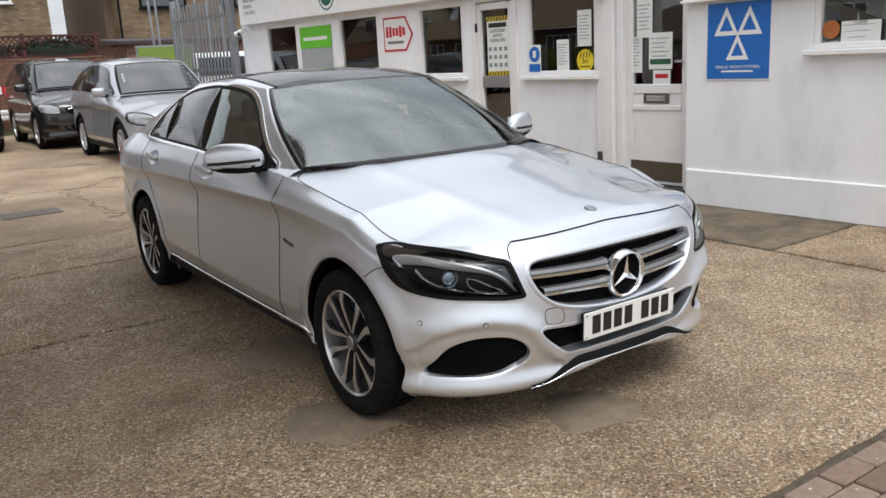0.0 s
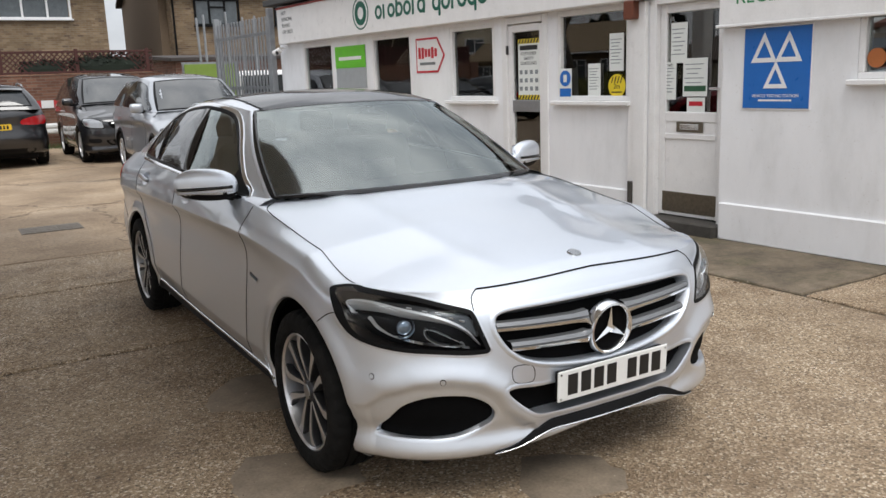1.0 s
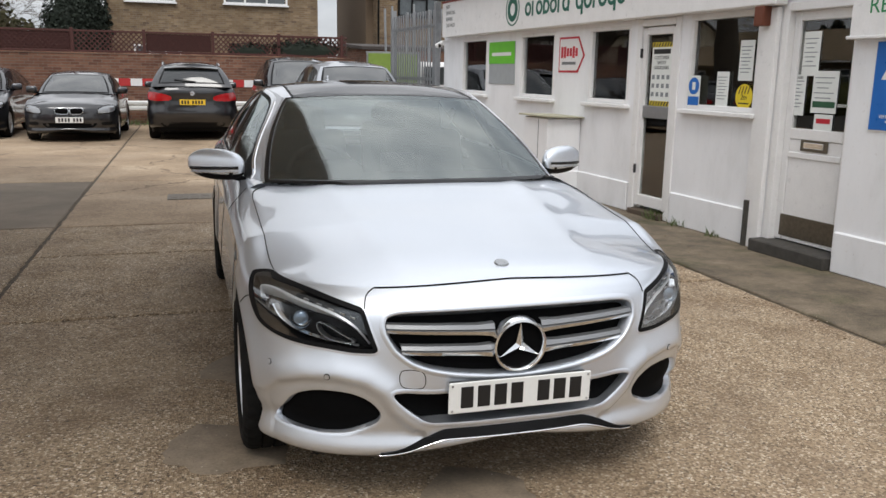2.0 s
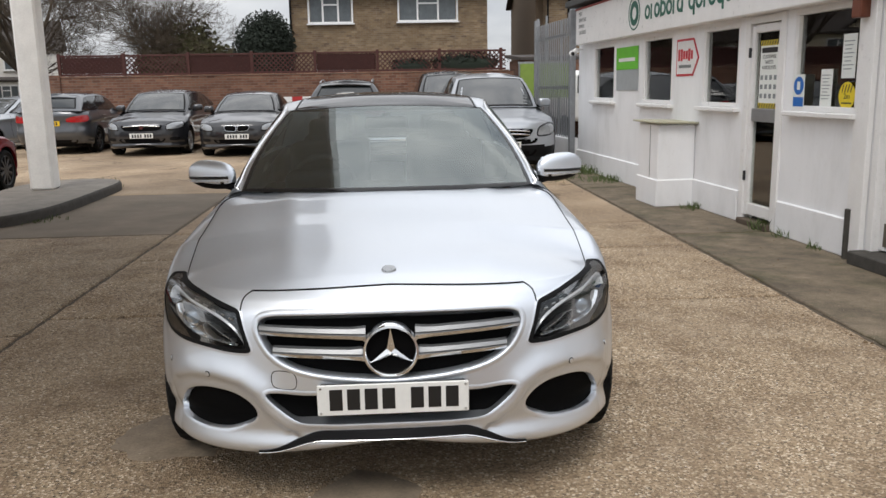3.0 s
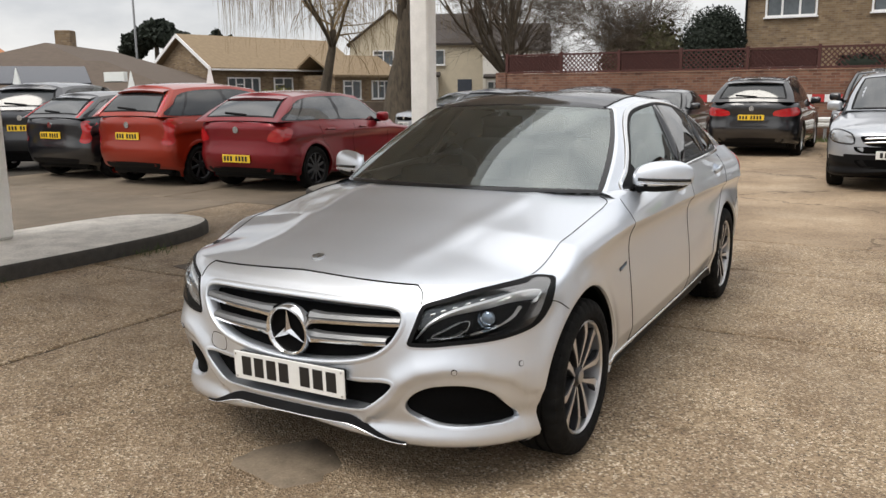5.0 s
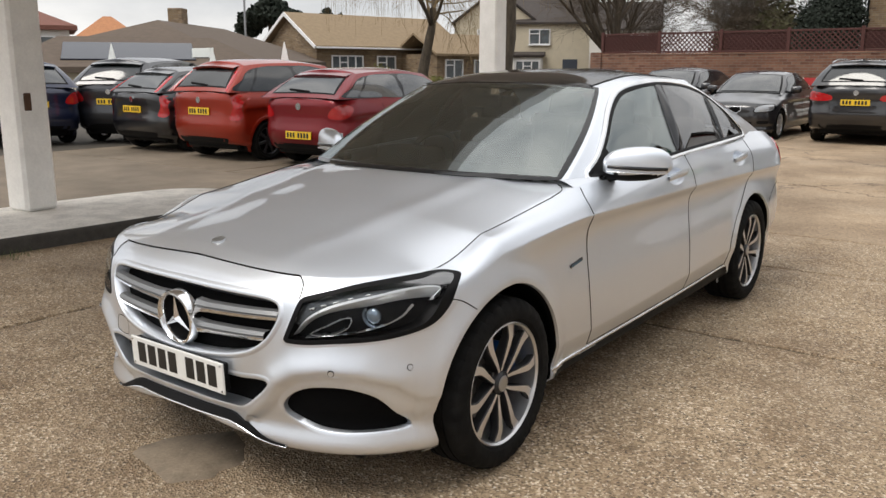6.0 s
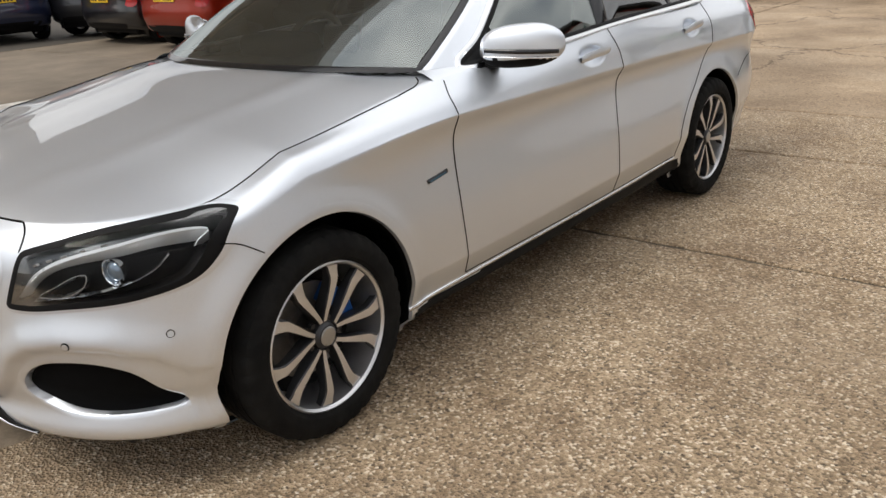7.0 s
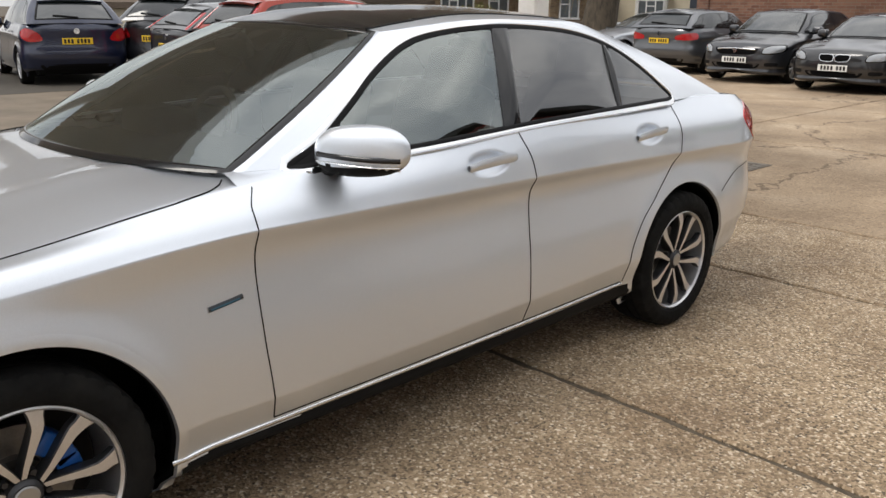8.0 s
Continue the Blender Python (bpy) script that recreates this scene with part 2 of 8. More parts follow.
def strip(name, pts, width, mat, parent, normals, label="", thick=0.0012, sgn=1):
    """A thin flat band along points of a skin."""
    p, nr = np.asarray(pts, float), np.asarray(normals, float)
    t = np.gradient(p, axis=0)
    t /= np.linalg.norm(t, axis=1)[:, None] + 1e-9
    b = np.cross(nr, t)
    b /= np.linalg.norm(b, axis=1)[:, None] + 1e-9
    rows = [p - b * width / 2 - nr * 0.003, p - b * width / 2 * 0.8 + nr * thick, p + b * width / 2 * 0.8 + nr * thick, p + b * width / 2 - nr * 0.003]
    v = mirrored(np.stack(rows, 1).reshape(-1, 3), sgn)
    return mesh(name, v, grid_faces(len(p), 4, flip=sgn > 0), mat, parent, label, sharp=0)


def skin_line(fn, ab, centre=(0, 1.4, 0.6)):
    """Points and outward normals of a skin along a line."""
    ab = np.asarray(ab, float)
    p = on_skin(fn, ab, 0, centre)
    q = on_skin(fn, ab, 0.01, centre)
    return p, (q - p) / 0.01


def dense(pts, n=10):
    """More points along an open line, smoothly."""
    p = np.asarray(pts, float)
    d = np.concatenate([[0], np.cumsum(np.linalg.norm(np.diff(p, axis=0), axis=1))])
    t = np.linspace(0, d[-1], n)
    return np.stack([pchip(d, p[:, i], t) for i in range(p.shape[1])], 1)

# ---- car surfaces: level lines run from the nose centre round the side to the tail centre ----
def pchip(xs, ys, x):
    """Smooth curve through knots without overshoot."""
    xs, ys, x = np.asarray(xs, float), np.asarray(ys, float), np.asarray(x, float)
    h = np.diff(xs)
    d = np.diff(ys) / h
    m = np.zeros_like(ys)
    up = d[:-1] * d[1:] > 0
    m[1:-1] = np.where(up, 2 * d[:-1] * d[1:] / np.where(up, d[:-1] + d[1:], 1), 0)
    m[0], m[-1] = d[0], d[-1]
    x = np.clip(x, xs[0], xs[-1])
    i = np.clip(np.searchsorted(xs, x, "right") - 1, 0, len(xs) - 2)
    t = (x - xs[i]) / h[i]
    a, b = t * t * (3 - 2 * t), t * (1 - t) ** 2
    return ys[i] * (1 - a) + ys[i + 1] * a + h[i] * (m[i] * b - m[i + 1] * t * t * (1 - t))


def brow_of(ridge, x, z):
    """How near (x, z) lies to the ridge line: 1 on it, dying fast inside its bend and slowly outside."""
    best, sd = np.full(np.shape(x), 9.0), np.zeros(np.shape(x))
    for (x0, z0), (x1, z1) in zip(ridge, ridge[1:]):
        dx, dz = x1 - x0, z1 - z0
        ln = math.hypot(dx, dz)
        t = np.clip(((x - x0) * dx + (z - z0) * dz) / ln ** 2, 0, 1)
        d = np.hypot(x - x0 - t * dx, z - z0 - t * dz)
        side = ((x - x0) * dz - (z - z0) * dx) / ln
        sd = np.where(d < best, side, sd)
        best = np.minimum(best, d)
    return np.exp(-(best / np.where(sd > 0, 0.017, 0.055)) ** 2)


class Body:
    """Lower body from nine levels, sill to bonnet edge. s: 0 nose, 1 front corner, 2 rear corner, 3 tail."""

    def __init__(self, spec):
        self.spec = spec
        self.knots = spec["knots"]
        self.wheels = spec["wheels"]
        self.y1, self.y2 = spec["joins"]
        self.tab_front = self.tab_side = self.tab_rear = None

    def line(self, i, s):
        z, w, (nose, nn), (tail, nt) = self.spec["levels"][i]
        s = np.asarray(s, float)
        side = np.clip(s, 1, 2)
        x = pchip(self.knots[1], w, side)
        y = self.y1 + (self.y2 - self.y1) * (side - 1)
        f = np.clip(s, 0, 1) * math.pi / 2
        r = (np.sin(f) ** nn + np.cos(f) ** nn) ** (-1 / nn)
        xf, yf = w[0] * r * np.sin(f), self.y1 - (self.y1 - nose) * r * np.cos(f)
        g = np.clip(3 - s, 0, 1) * math.pi / 2
        r = (np.sin(g) ** nt + np.cos(g) ** nt) ** (-1 / nt)
        xr, yr = w[-1] * r * np.sin(g), self.y2 + (tail - self.y2) * r * np.cos(g)
        x = np.where(s < 1, xf, np.where(s > 2, xr, x))
        y = np.where(s < 1, yf, np.where(s > 2, yr, y))
        return np.stack([x, y, pchip(self.knots[0], z, s)], -1)

    def at(self, s, k):
        s, k = np.broadcast_arrays(np.asarray(s, float), np.asarray(k, float))
        top = len(self.spec["levels"]) - 1
        p = np.stack([self.line(i, s) for i in range(top + 1)])
        i = np.clip(np.floor(k).astype(int), 0, top - 1)
        t = (k - i)[..., None]

        def take(j):
            return np.take_along_axis(p, np.clip(j, 0, top)[None, ..., None], 0)[0]

        a, b, c, d = take(i - 1), take(i), take(i + 1), take(i + 2)
        a = np.where((i == 0)[..., None], 2 * b - c, a)
        d = np.where((i == top - 1)[..., None], 2 * c - b, d)
        edge = np.clip((s - 0.80) / 0.3, 0, 1) * np.clip((2.7 - s) / 0.3, 0, 1)
        for lv, sharp in self.spec.get("creases", ()):
            wt = (edge * sharp)[..., None]
            a = np.where((i == lv)[..., None], a * (1 - wt) + (2 * b - c) * wt, a)
            d = np.where((i + 1 == lv)[..., None], d * (1 - wt) + (2 * c - b) * wt, d)
        q = 0.5 * (2 * b + (c - a) * t + (2 * a - 5 * b + 4 * c - d) * t ** 2 + (3 * b - a - 3 * c + d) * t ** 3)
        ridge = self.spec.get("ridge")
        if ridge is not None:
            q[..., 1] -= 0.022 * brow_of(ridge, q[..., 0], q[..., 2]) * np.clip((1.0 - s) / 0.15, 0, 1)
        for yw, zw, ra in self.wheels:
            r = np.hypot(q[..., 1] - yw, q[..., 2] - zw)
            q[..., 0] += 0.012 * np.exp(-((r - ra - 0.015) / 0.05) ** 2) * (np.abs(s - 1.5) < 0.85)
        return q

    def table(self, s):
        """Points of the skin on even heights, for every s."""
        k = np.linspace(0, len(self.spec["levels"]) - 1, 73)
        p = self.at(np.asarray(s)[:, None], k[None])
        z = np.linspace(p[..., 2].min(), p[..., 2].max(), 121)
        x = np.stack([np.interp(z, r[:, 2], r[:, 0]) for r in p])
        y = np.stack([np.interp(z, r[:, 2], r[:, 1]) for r in p])
        return z, x, y, p[:, -1, 2]

    def look_up(self, tab, key, val, z):
        """In a table: the point at height z whose x (key 1) or y (key 2) is val."""
        zs = tab[0]
        val, z = np.broadcast_arrays(np.asarray(val, float), np.asarray(z, float))
        out = np.zeros(val.shape + (3,))
        for i in np.ndindex(val.shape):
            f = np.clip((z[i] - zs[0]) / (zs[1] - zs[0]), 0, len(zs) - 1.001)
            j, t = int(f), f - int(f)
            x = tab[1][:, j] * (1 - t) + tab[1][:, j + 1] * t
            y = tab[2][:, j] * (1 - t) + tab[2][:, j + 1] * t
            a = x if key == 1 else y
            tops = tab[3]
            if a[0] > a[-1]:
                x, y, a, tops = x[::-1], y[::-1], a[::-1], tops[::-1]
            v = abs(val[i]) if key == 1 else val[i]
            top = np.interp(v, a, tops)
            out[i] = (np.interp(v, a, x), np.interp(v, a, y), min(z[i], top))
            if key == 1 and val[i] < 0:
                out[i][0] *= -1
        return out

    def front(self, x, z):
        """The point of the nose at width x and height z."""
        if self.tab_front is None:
            self.tab_front = self.table(np.linspace(0, 1, 121))
        return self.look_up(self.tab_front, 1, x, z)

    def side(self, y, z):
        """The point of the flank at y and height z."""
        if self.tab_side is None:
            self.tab_side = self.table(np.concatenate([np.linspace(0.55, 1, 40), np.linspace(1.005, 2, 160), np.linspace(2.01, 2.6, 40)]))
        return self.look_up(self.tab_side, 2, y, z)

    def rear(self, x, z):
        """The point of the tail at width x and height z."""
        if self.tab_rear is None:
            self.tab_rear = self.table(np.linspace(2, 3, 81))
        return self.look_up(self.tab_rear, 1, x, z)


class Cabin:
    """Glasshouse between the belt and the roof's edge. q: 0 windscreen centre, 1 front pillar, 2 rear pillar, 3 rear window centre."""

    def __init__(self, spec):
        self.c = spec

    def ends(self, q):
        c, q = self.c, np.asarray(q, float)
        out = []
        for key in ("base", "roof"):
            e = c[key]
            f = np.clip(q, 0, 1)
            x = e["x"][0] * f
            y = e["front"] + (e["y"][0] - e["front"]) * f ** 2.2
            z = e["zf"] + (e["z"][0] - e["zf"]) * f ** 2
            g = np.clip(3 - q, 0, 1)
            xr = e["x"][-1] * g
            yr = e["rear"] + (e["y"][-1] - e["rear"]) * g ** 2.2
            zr = e["zr"] + (e["z"][-1] - e["zr"]) * g ** 2
            t = np.clip(q - 1, 0, 1)
            ys = e["y"][0] + (e["y"][-1] - e["y"][0]) * t
            xs, zs = pchip(e["y"], e["x"], ys), pchip(e["y"], e["z"], ys)
            pick = [np.where(q < 1, a, np.where(q > 2, b, m)) for a, m, b in ((x, xs, xr), (y, ys, yr), (z, zs, zr))]
            out.append(np.stack(pick, -1))
        return out

    def at(self, q, v):
        q, v = np.broadcast_arrays(np.asarray(q, float), np.asarray(v, float))
        a, b = self.ends(q)
        p = a + (b - a) * v[..., None]
        bow = np.sin(math.pi * np.clip(v, 0, 1)) * self.c["bow"]
        blend = np.clip(np.minimum((q - 0.75) / 0.25, (2.25 - q) / 0.25), 0, 1)
        blend = blend * blend * (3 - 2 * blend)
        p[..., 0] += bow * blend
        p[..., 2] += bow * (1 - blend)
        p[..., 1] += bow * (1 - blend) * np.where(q < 1.5, -0.4, 0.4)
        return p

    def side(self, y, z):
        y, z = np.broadcast_arrays(np.asarray(y, float), np.asarray(z, float))
        q, v = np.full(y.shape, 1.5), np.full(y.shape, 0.5)
        for _ in range(30):
            a, b = self.ends(q)
            v = np.clip((z - a[..., 2]) / (b[..., 2] - a[..., 2]), -0.2, 1.2)
            yy = self.at(q, v)[..., 1]
            a1, b1 = self.c["base"]["y"], self.c["roof"]["y"]
            span = (a1[-1] - a1[0]) * (1 - v) + (b1[-1] - b1[0]) * v
            q = np.clip(q + (y - yy) / span, 1.0, 2.0)
        return self.at(q, v)


SALOON = dict(
    creases=((6, 0.98), (3, 0.8)),
    ridge=((0.36, 0.322), (0.43, 0.385), (0.468, 0.445), (0.53, 0.485), (0.62, 0.502), (0.72, 0.492), (0.80, 0.455), (0.835, 0.40)),
    knots=((0, 0.4, 0.7, 1, 1.22, 1.6, 2, 2.5, 3), (1, 1.22, 1.6, 2)),
    joins=(-0.05, 3.15),
    wheels=((-0.024, 0.318, 0.375), (2.84, 0.318, 0.368)),
    levels=(
        ((0.250, 0.188, 0.175, 0.19, 0.19, 0.195, 0.22, 0.27, 0.28), (0.83, 0.80, 0.80, 0.80), (-0.722, 2.75), (3.75, 3)),
        ((0.274, 0.226, 0.215, 0.225, 0.225, 0.23, 0.26, 0.31, 0.32), (0.876, 0.86, 0.86, 0.85), (-0.776, 2.8), (3.80, 3)),
        ((0.30, 0.30, 0.30, 0.285, 0.27, 0.285, 0.33, 0.39, 0.40), (0.866, 0.860, 0.866, 0.862), (-0.765, 2.8), (3.85, 3)),
        ((0.36, 0.36, 0.36, 0.37, 0.355, 0.385, 0.42, 0.46, 0.47), (0.884, 0.886, 0.897, 0.884), (-0.770, 2.85), (3.88, 3)),
        ((0.47, 0.47, 0.48, 0.52, 0.53, 0.55, 0.56, 0.56, 0.56), (0.893, 0.880, 0.886, 0.890), (-0.774, 2.85), (3.89, 3)),
        ((0.60, 0.60, 0.61, 0.70, 0.755, 0.765, 0.75, 0.69, 0.67), (0.888, 0.863, 0.866, 0.873), (-0.768, 2.85), (3.87, 3)),
        ((0.70, 0.70, 0.715, 0.81, 0.855, 0.85, 0.825, 0.81, 0.80), (0.885, 0.892, 0.903, 0.894), (-0.748, 2.85), (3.86, 3)),
        ((0.755, 0.752, 0.755, 0.855, 0.905, 0.93, 0.94, 0.93, 0.93), (0.848, 0.858, 0.882, 0.858), (-0.712, 3.0), (3.87, 3)),
        ((0.80, 0.785, 0.785, 0.868, 0.962, 1.02, 1.045, 1.005, 0.95), (0.785, 0.795, 0.842, 0.76), (-0.668, 3.5), (3.84, 3.2)),
    ),
    bonnet=((-0.668, -0.60, -0.28, 0.1, 0.45, 0.66), (0.80, 0.828, 0.885, 0.945, 1.0, 1.0)),
    cabin=dict(
        bow=0.03,
        base=dict(front=0.40, zf=1.003, y=(0.66, 0.95, 1.5, 2.2, 2.75, 3.1, 3.42), x=(0.735, 0.80, 0.832, 0.832, 0.804, 0.757, 0.722), z=(0.985, 0.985, 1.01, 1.035, 1.046, 1.042, 1.022), rear=3.55, zr=1.04),
        roof=dict(front=1.22, zf=1.378, y=(1.33, 1.8, 2.3, 2.62), x=(0.555, 0.60, 0.585, 0.54), z=(1.352, 1.392, 1.382, 1.33), rear=2.52, zr=1.385),
        crown=((1.22, 1.5, 1.9, 2.2, 2.52, 2.62), (1.378, 1.425, 1.442, 1.43, 1.385, 1.36)),
    ),
)
PARKED_BASE = dict(SALOON["cabin"]["base"], y=(0.66, 0.95, 1.5, 2.2, 2.75, 3.2), x=(0.735, 0.80, 0.832, 0.83, 0.785, 0.70), z=(0.985, 0.985, 1.01, 1.035, 1.045, 1.05), rear=3.42, zr=1.065)
# ---- end of car surfaces ----


# ---- wheels ----
def lathe(profile, seg, mat, name, parent, label="", sharp=30):
    """Turns (x, r) pairs round the x axis."""
    p = np.asarray(profile, float)
    a = np.linspace(0, 2 * math.pi, seg, endpoint=False)
    v = np.stack([np.broadcast_to(p[None, :, 0], (seg, len(p))), p[None, :, 1] * np.cos(a)[:, None], p[None, :, 1] * np.sin(a)[:, None]], -1).reshape(-1, 3)
    return mesh(name, v, grid_faces(seg, len(p), wrap=True, flip=True), mat, parent, label, sharp=sharp)


def tyre_with_tread(parent, R, r, w, seg=96):
    """Sidewalls, shoulders and a tread cut by grooves, across and round."""
    side = [(-w * 0.42, r), (-w * 0.50, r + 0.02), (-w * 0.52, (r + R) / 2), (-w * 0.485, R - 0.022), (-w * 0.44, R - 0.008)]
    crown = [(-w * 0.36, R - 0.001), (-w * 0.22, R), (-w * 0.215, R - 0.008), (-w * 0.185, R - 0.008), (-w * 0.18, R), (-w * 0.03, R), (-w * 0.02, R - 0.008), (w * 0.02, R - 0.008), (w * 0.03, R), (w * 0.18, R), (w * 0.185, R - 0.008), (w * 0.215, R - 0.008), (w * 0.22, R), (w * 0.36, R - 0.001)]
    prof = np.array(side + crown + [(-x, rr) for x, rr in side[::-1]])
    n = seg * 2
    v = []
    for i in range(n):
        a = 2 * math.pi * i / n
        cut = 0.006 if i % 4 == 0 else 0.0
        for x, rr in prof:
            q = rr - (cut if rr > R - 0.025 and abs(x) > w * 0.22 else 0)
            v.append((x, q * math.cos(a), q * math.sin(a)))
    return mesh("tyre", v, grid_faces(n, len(prof), wrap=True, flip=True), RUBBER, parent, "black rubber tyre with worn tread", sharp=28)


def twin_spoke(rim_r, face, lo, hi):
    """One pair of arms from the hub to the rim; x is outwards."""
    bm = bmesh.new()
    for sg in (-1, 1):
        rows = []
        for t, ang, half, dep, out in ((0.0, 9.0, 0.0075, 0.050, -0.010), (0.18, 14.8, 0.0092, 0.048, -0.006), (0.36, 18.6, 0.0112, 0.044, -0.002), (0.55, 20.8, 0.0135, 0.040, 0.001), (0.72, 21.8, 0.0160, 0.036, 0.003), (0.80, 21.4, 0.0185, 0.034, 0.003), (0.92, 19.6, 0.0205, 0.032, 0.002), (1.0, 18.6, 0.0255, 0.030, 0.001)):
            r = 0.046 + (rim_r - 0.046) * t
            a = radians(ang) * sg
            c = Vector((0, r * math.sin(a), r * math.cos(a)))
            side = Vector((0, math.cos(a), -math.sin(a)))
            rows.append([c - side * half + Vector((face + out - 0.004, 0, 0)), c - side * half * 0.80 + Vector((face + out, 0, 0)), c + side * half * 0.80 + Vector((face + out, 0, 0)), c + side * half + Vector((face + out - 0.004, 0, 0)), c + side * half * 0.8 + Vector((face + out - dep, 0, 0)), c - side * half * 0.8 + Vector((face + out - dep, 0, 0))])
        vs = [[bm.verts.new(p) for p in row] for row in rows]
        for r0, r1 in zip(vs, vs[1:]):
            for j in range(6):
                f = bm.faces.new((r0[j], r0[(j + 1) % 6], r1[(j + 1) % 6], r1[j]))
                f.material_index = lo if j == 1 else hi
        bm.faces.new(vs[0])
        bm.faces.new(vs[-1][::-1])
    bmesh.ops.recalc_face_normals(bm, faces=bm.faces)
    return bm


def wheel(parent, at, sgn, R=0.318, rim=0.228, w=0.225, spokes="twin", alloy=None, dark=None, caliper=None, turn=0.0, seg=72):
    """A wheel with its tyre, rim, spokes, hub cap, disc and caliper."""
    alloy, dark = alloy or ALLOY, dark or DARKALLOY
    wh = new("wheel")
    wh.parent = parent
    wh.matrix_basis = pose(*at, 0, 0, 0 if sgn > 0 else 180) @ pose(0, 0, 0, turn, 0, 0)
    if spokes == "twin":
        tyre_with_tread(wh, R, rim - 0.004, w, seg)
    else:
        lathe([(-w * 0.42, rim), (-w * 0.52, (rim + R) / 2), (-w * 0.46, R - 0.015), (-w * 0.3, R), (w * 0.3, R), (w * 0.46, R - 0.015), (w * 0.52, (rim + R) / 2), (w * 0.42, rim)], 32, RUBBER, "tyre", wh)
    face = w * 0.40
    lathe([(face + 0.010, rim + 0.003), (face + 0.013, rim - 0.002), (face + 0.005, rim - 0.009), (-0.02, rim - 0.024), (-w * 0.45, rim - 0.02), (-w * 0.45, rim)], seg, alloy if spokes == "twin" else alloy, "rim", wh, "machined silver rim lip")
    lathe([(-0.03, rim - 0.026), (-0.05, 0.0001)], 32, BLACK, "backing", wh)
    if spokes == "twin":
        for i in range(5):
            o = part("spoke", twin_spoke(rim - 0.012, face, 0, 1), [alloy, dark], wh, "twin alloy spoke with machined face", smooth=True, sharp=25)
            o.matrix_basis = pose(0, 0, 0, 72 * i)
        for i in range(5):
            part("wheel_bolt", tube(0.009, 0.008, 0.02, (face - 0.03, 0.056 * math.sin(radians(72 * i + 36)), 0.056 * math.cos(radians(72 * i + 36))), (0, 90, 0), 6), dark, wh)
        lathe([(face - 0.03, 0.046), (face - 0.014, 0.042), (face - 0.010, 0.036), (face - 0.004, 0.032), (face - 0.002, 0.0001)], 32, [dark], "hub_cap", wh)
        lathe([(face - 0.0015, 0.030), (face + 0.001, 0.026), (face + 0.0015, 0.0001)], 24, SATIN, "cap_disc", wh)
        lathe([(-0.012, 0.15), (-0.002, 0.148), (-0.002, 0.075), (0.015, 0.07), (0.015, 0.0001)], 48, IRON, "brake_disc", wh)
    else:
        for i in range(spokes):
            a = 360 / spokes * i
            bm = bmesh.new()
            add_box(bm, (0.03, 0.045, rim - 0.05), (face - 0.012, 0, (rim + 0.02) / 2), bevel=0.006)
            o = part("spoke", bm, alloy, wh)
            o.matrix_basis = pose(0, 0, 0, a)
        lathe([(face - 0.02, 0.06), (face, 0.05), (face + 0.002, 0.0001)], 20, alloy, "hub_cap", wh)
    if caliper:
        bm = bmesh.new()
        for k in range(5):
            a = radians(-24 + 12 * k)
            add_box(bm, (0.06, 0.05, 0.062), (0.020, 0.118 * math.sin(a), 0.118 * math.cos(a)), (-math.degrees(a), 0, 0), 0.008, 2)
        o = part("brake_caliper", bm, caliper, wh, "blue painted brake caliper", smooth=True)
        o.matrix_basis = pose(0, 0, 0, -62 if sgn > 0 else 62) @ pose(0, 0, 0, -turn)
    return wh


# ---- the silver saloon ----
HANDLES = ((1.555, 0.925), (2.545, 0.930))


def bonnet_grid(body, spec, ns, nf, smax=1.235):
    s = np.linspace(0, 1, ns) ** 1.15 * smax
    f = np.linspace(-1, 1, nf)
    e = body.line(8, s)
    x = e[:, None, 0] * f[None]
    y = np.broadcast_to(e[:, None, 1], x.shape)
    zc = pchip(*spec["bonnet"], y)
    z = e[:, None, 2] + (zc - e[:, None, 2]) * (1 - np.abs(f[None]) ** 2.2)
    z = z + 0.006 * np.exp(-((np.abs(x) - 0.34 - 0.10 * (y + 0.7)) / 0.055) ** 2) * np.clip((y + 0.68) / 0.25, 0, 1)
    return np.stack([x, y, z], -1)


def split_mesh(name, p, faces, keep, mat, parent, normals, label=""):
    """The kept faces of a grid as a mesh of their own that shades as the whole."""
    used = np.unique(faces[keep])
    back = np.full(len(p), -1)
    back[used] = np.arange(len(used))
    ob = mesh(name, p[used], back[faces[keep]], mat, parent, label, sharp=0)
    ob.data.normals_split_custom_set_from_vertices([tuple(n) for n in normals[used]])
    return ob


def vertex_normals(p, faces):
    n = np.zeros_like(p)
    a, b, c, d = (p[faces[:, i]] for i in range(4))
    fn = np.cross(c - a, d - b)
    for i in range(4):
        np.add.at(n, faces[:, i], fn)
    return n / (np.linalg.norm(n, axis=1)[:, None] + 1e-12)


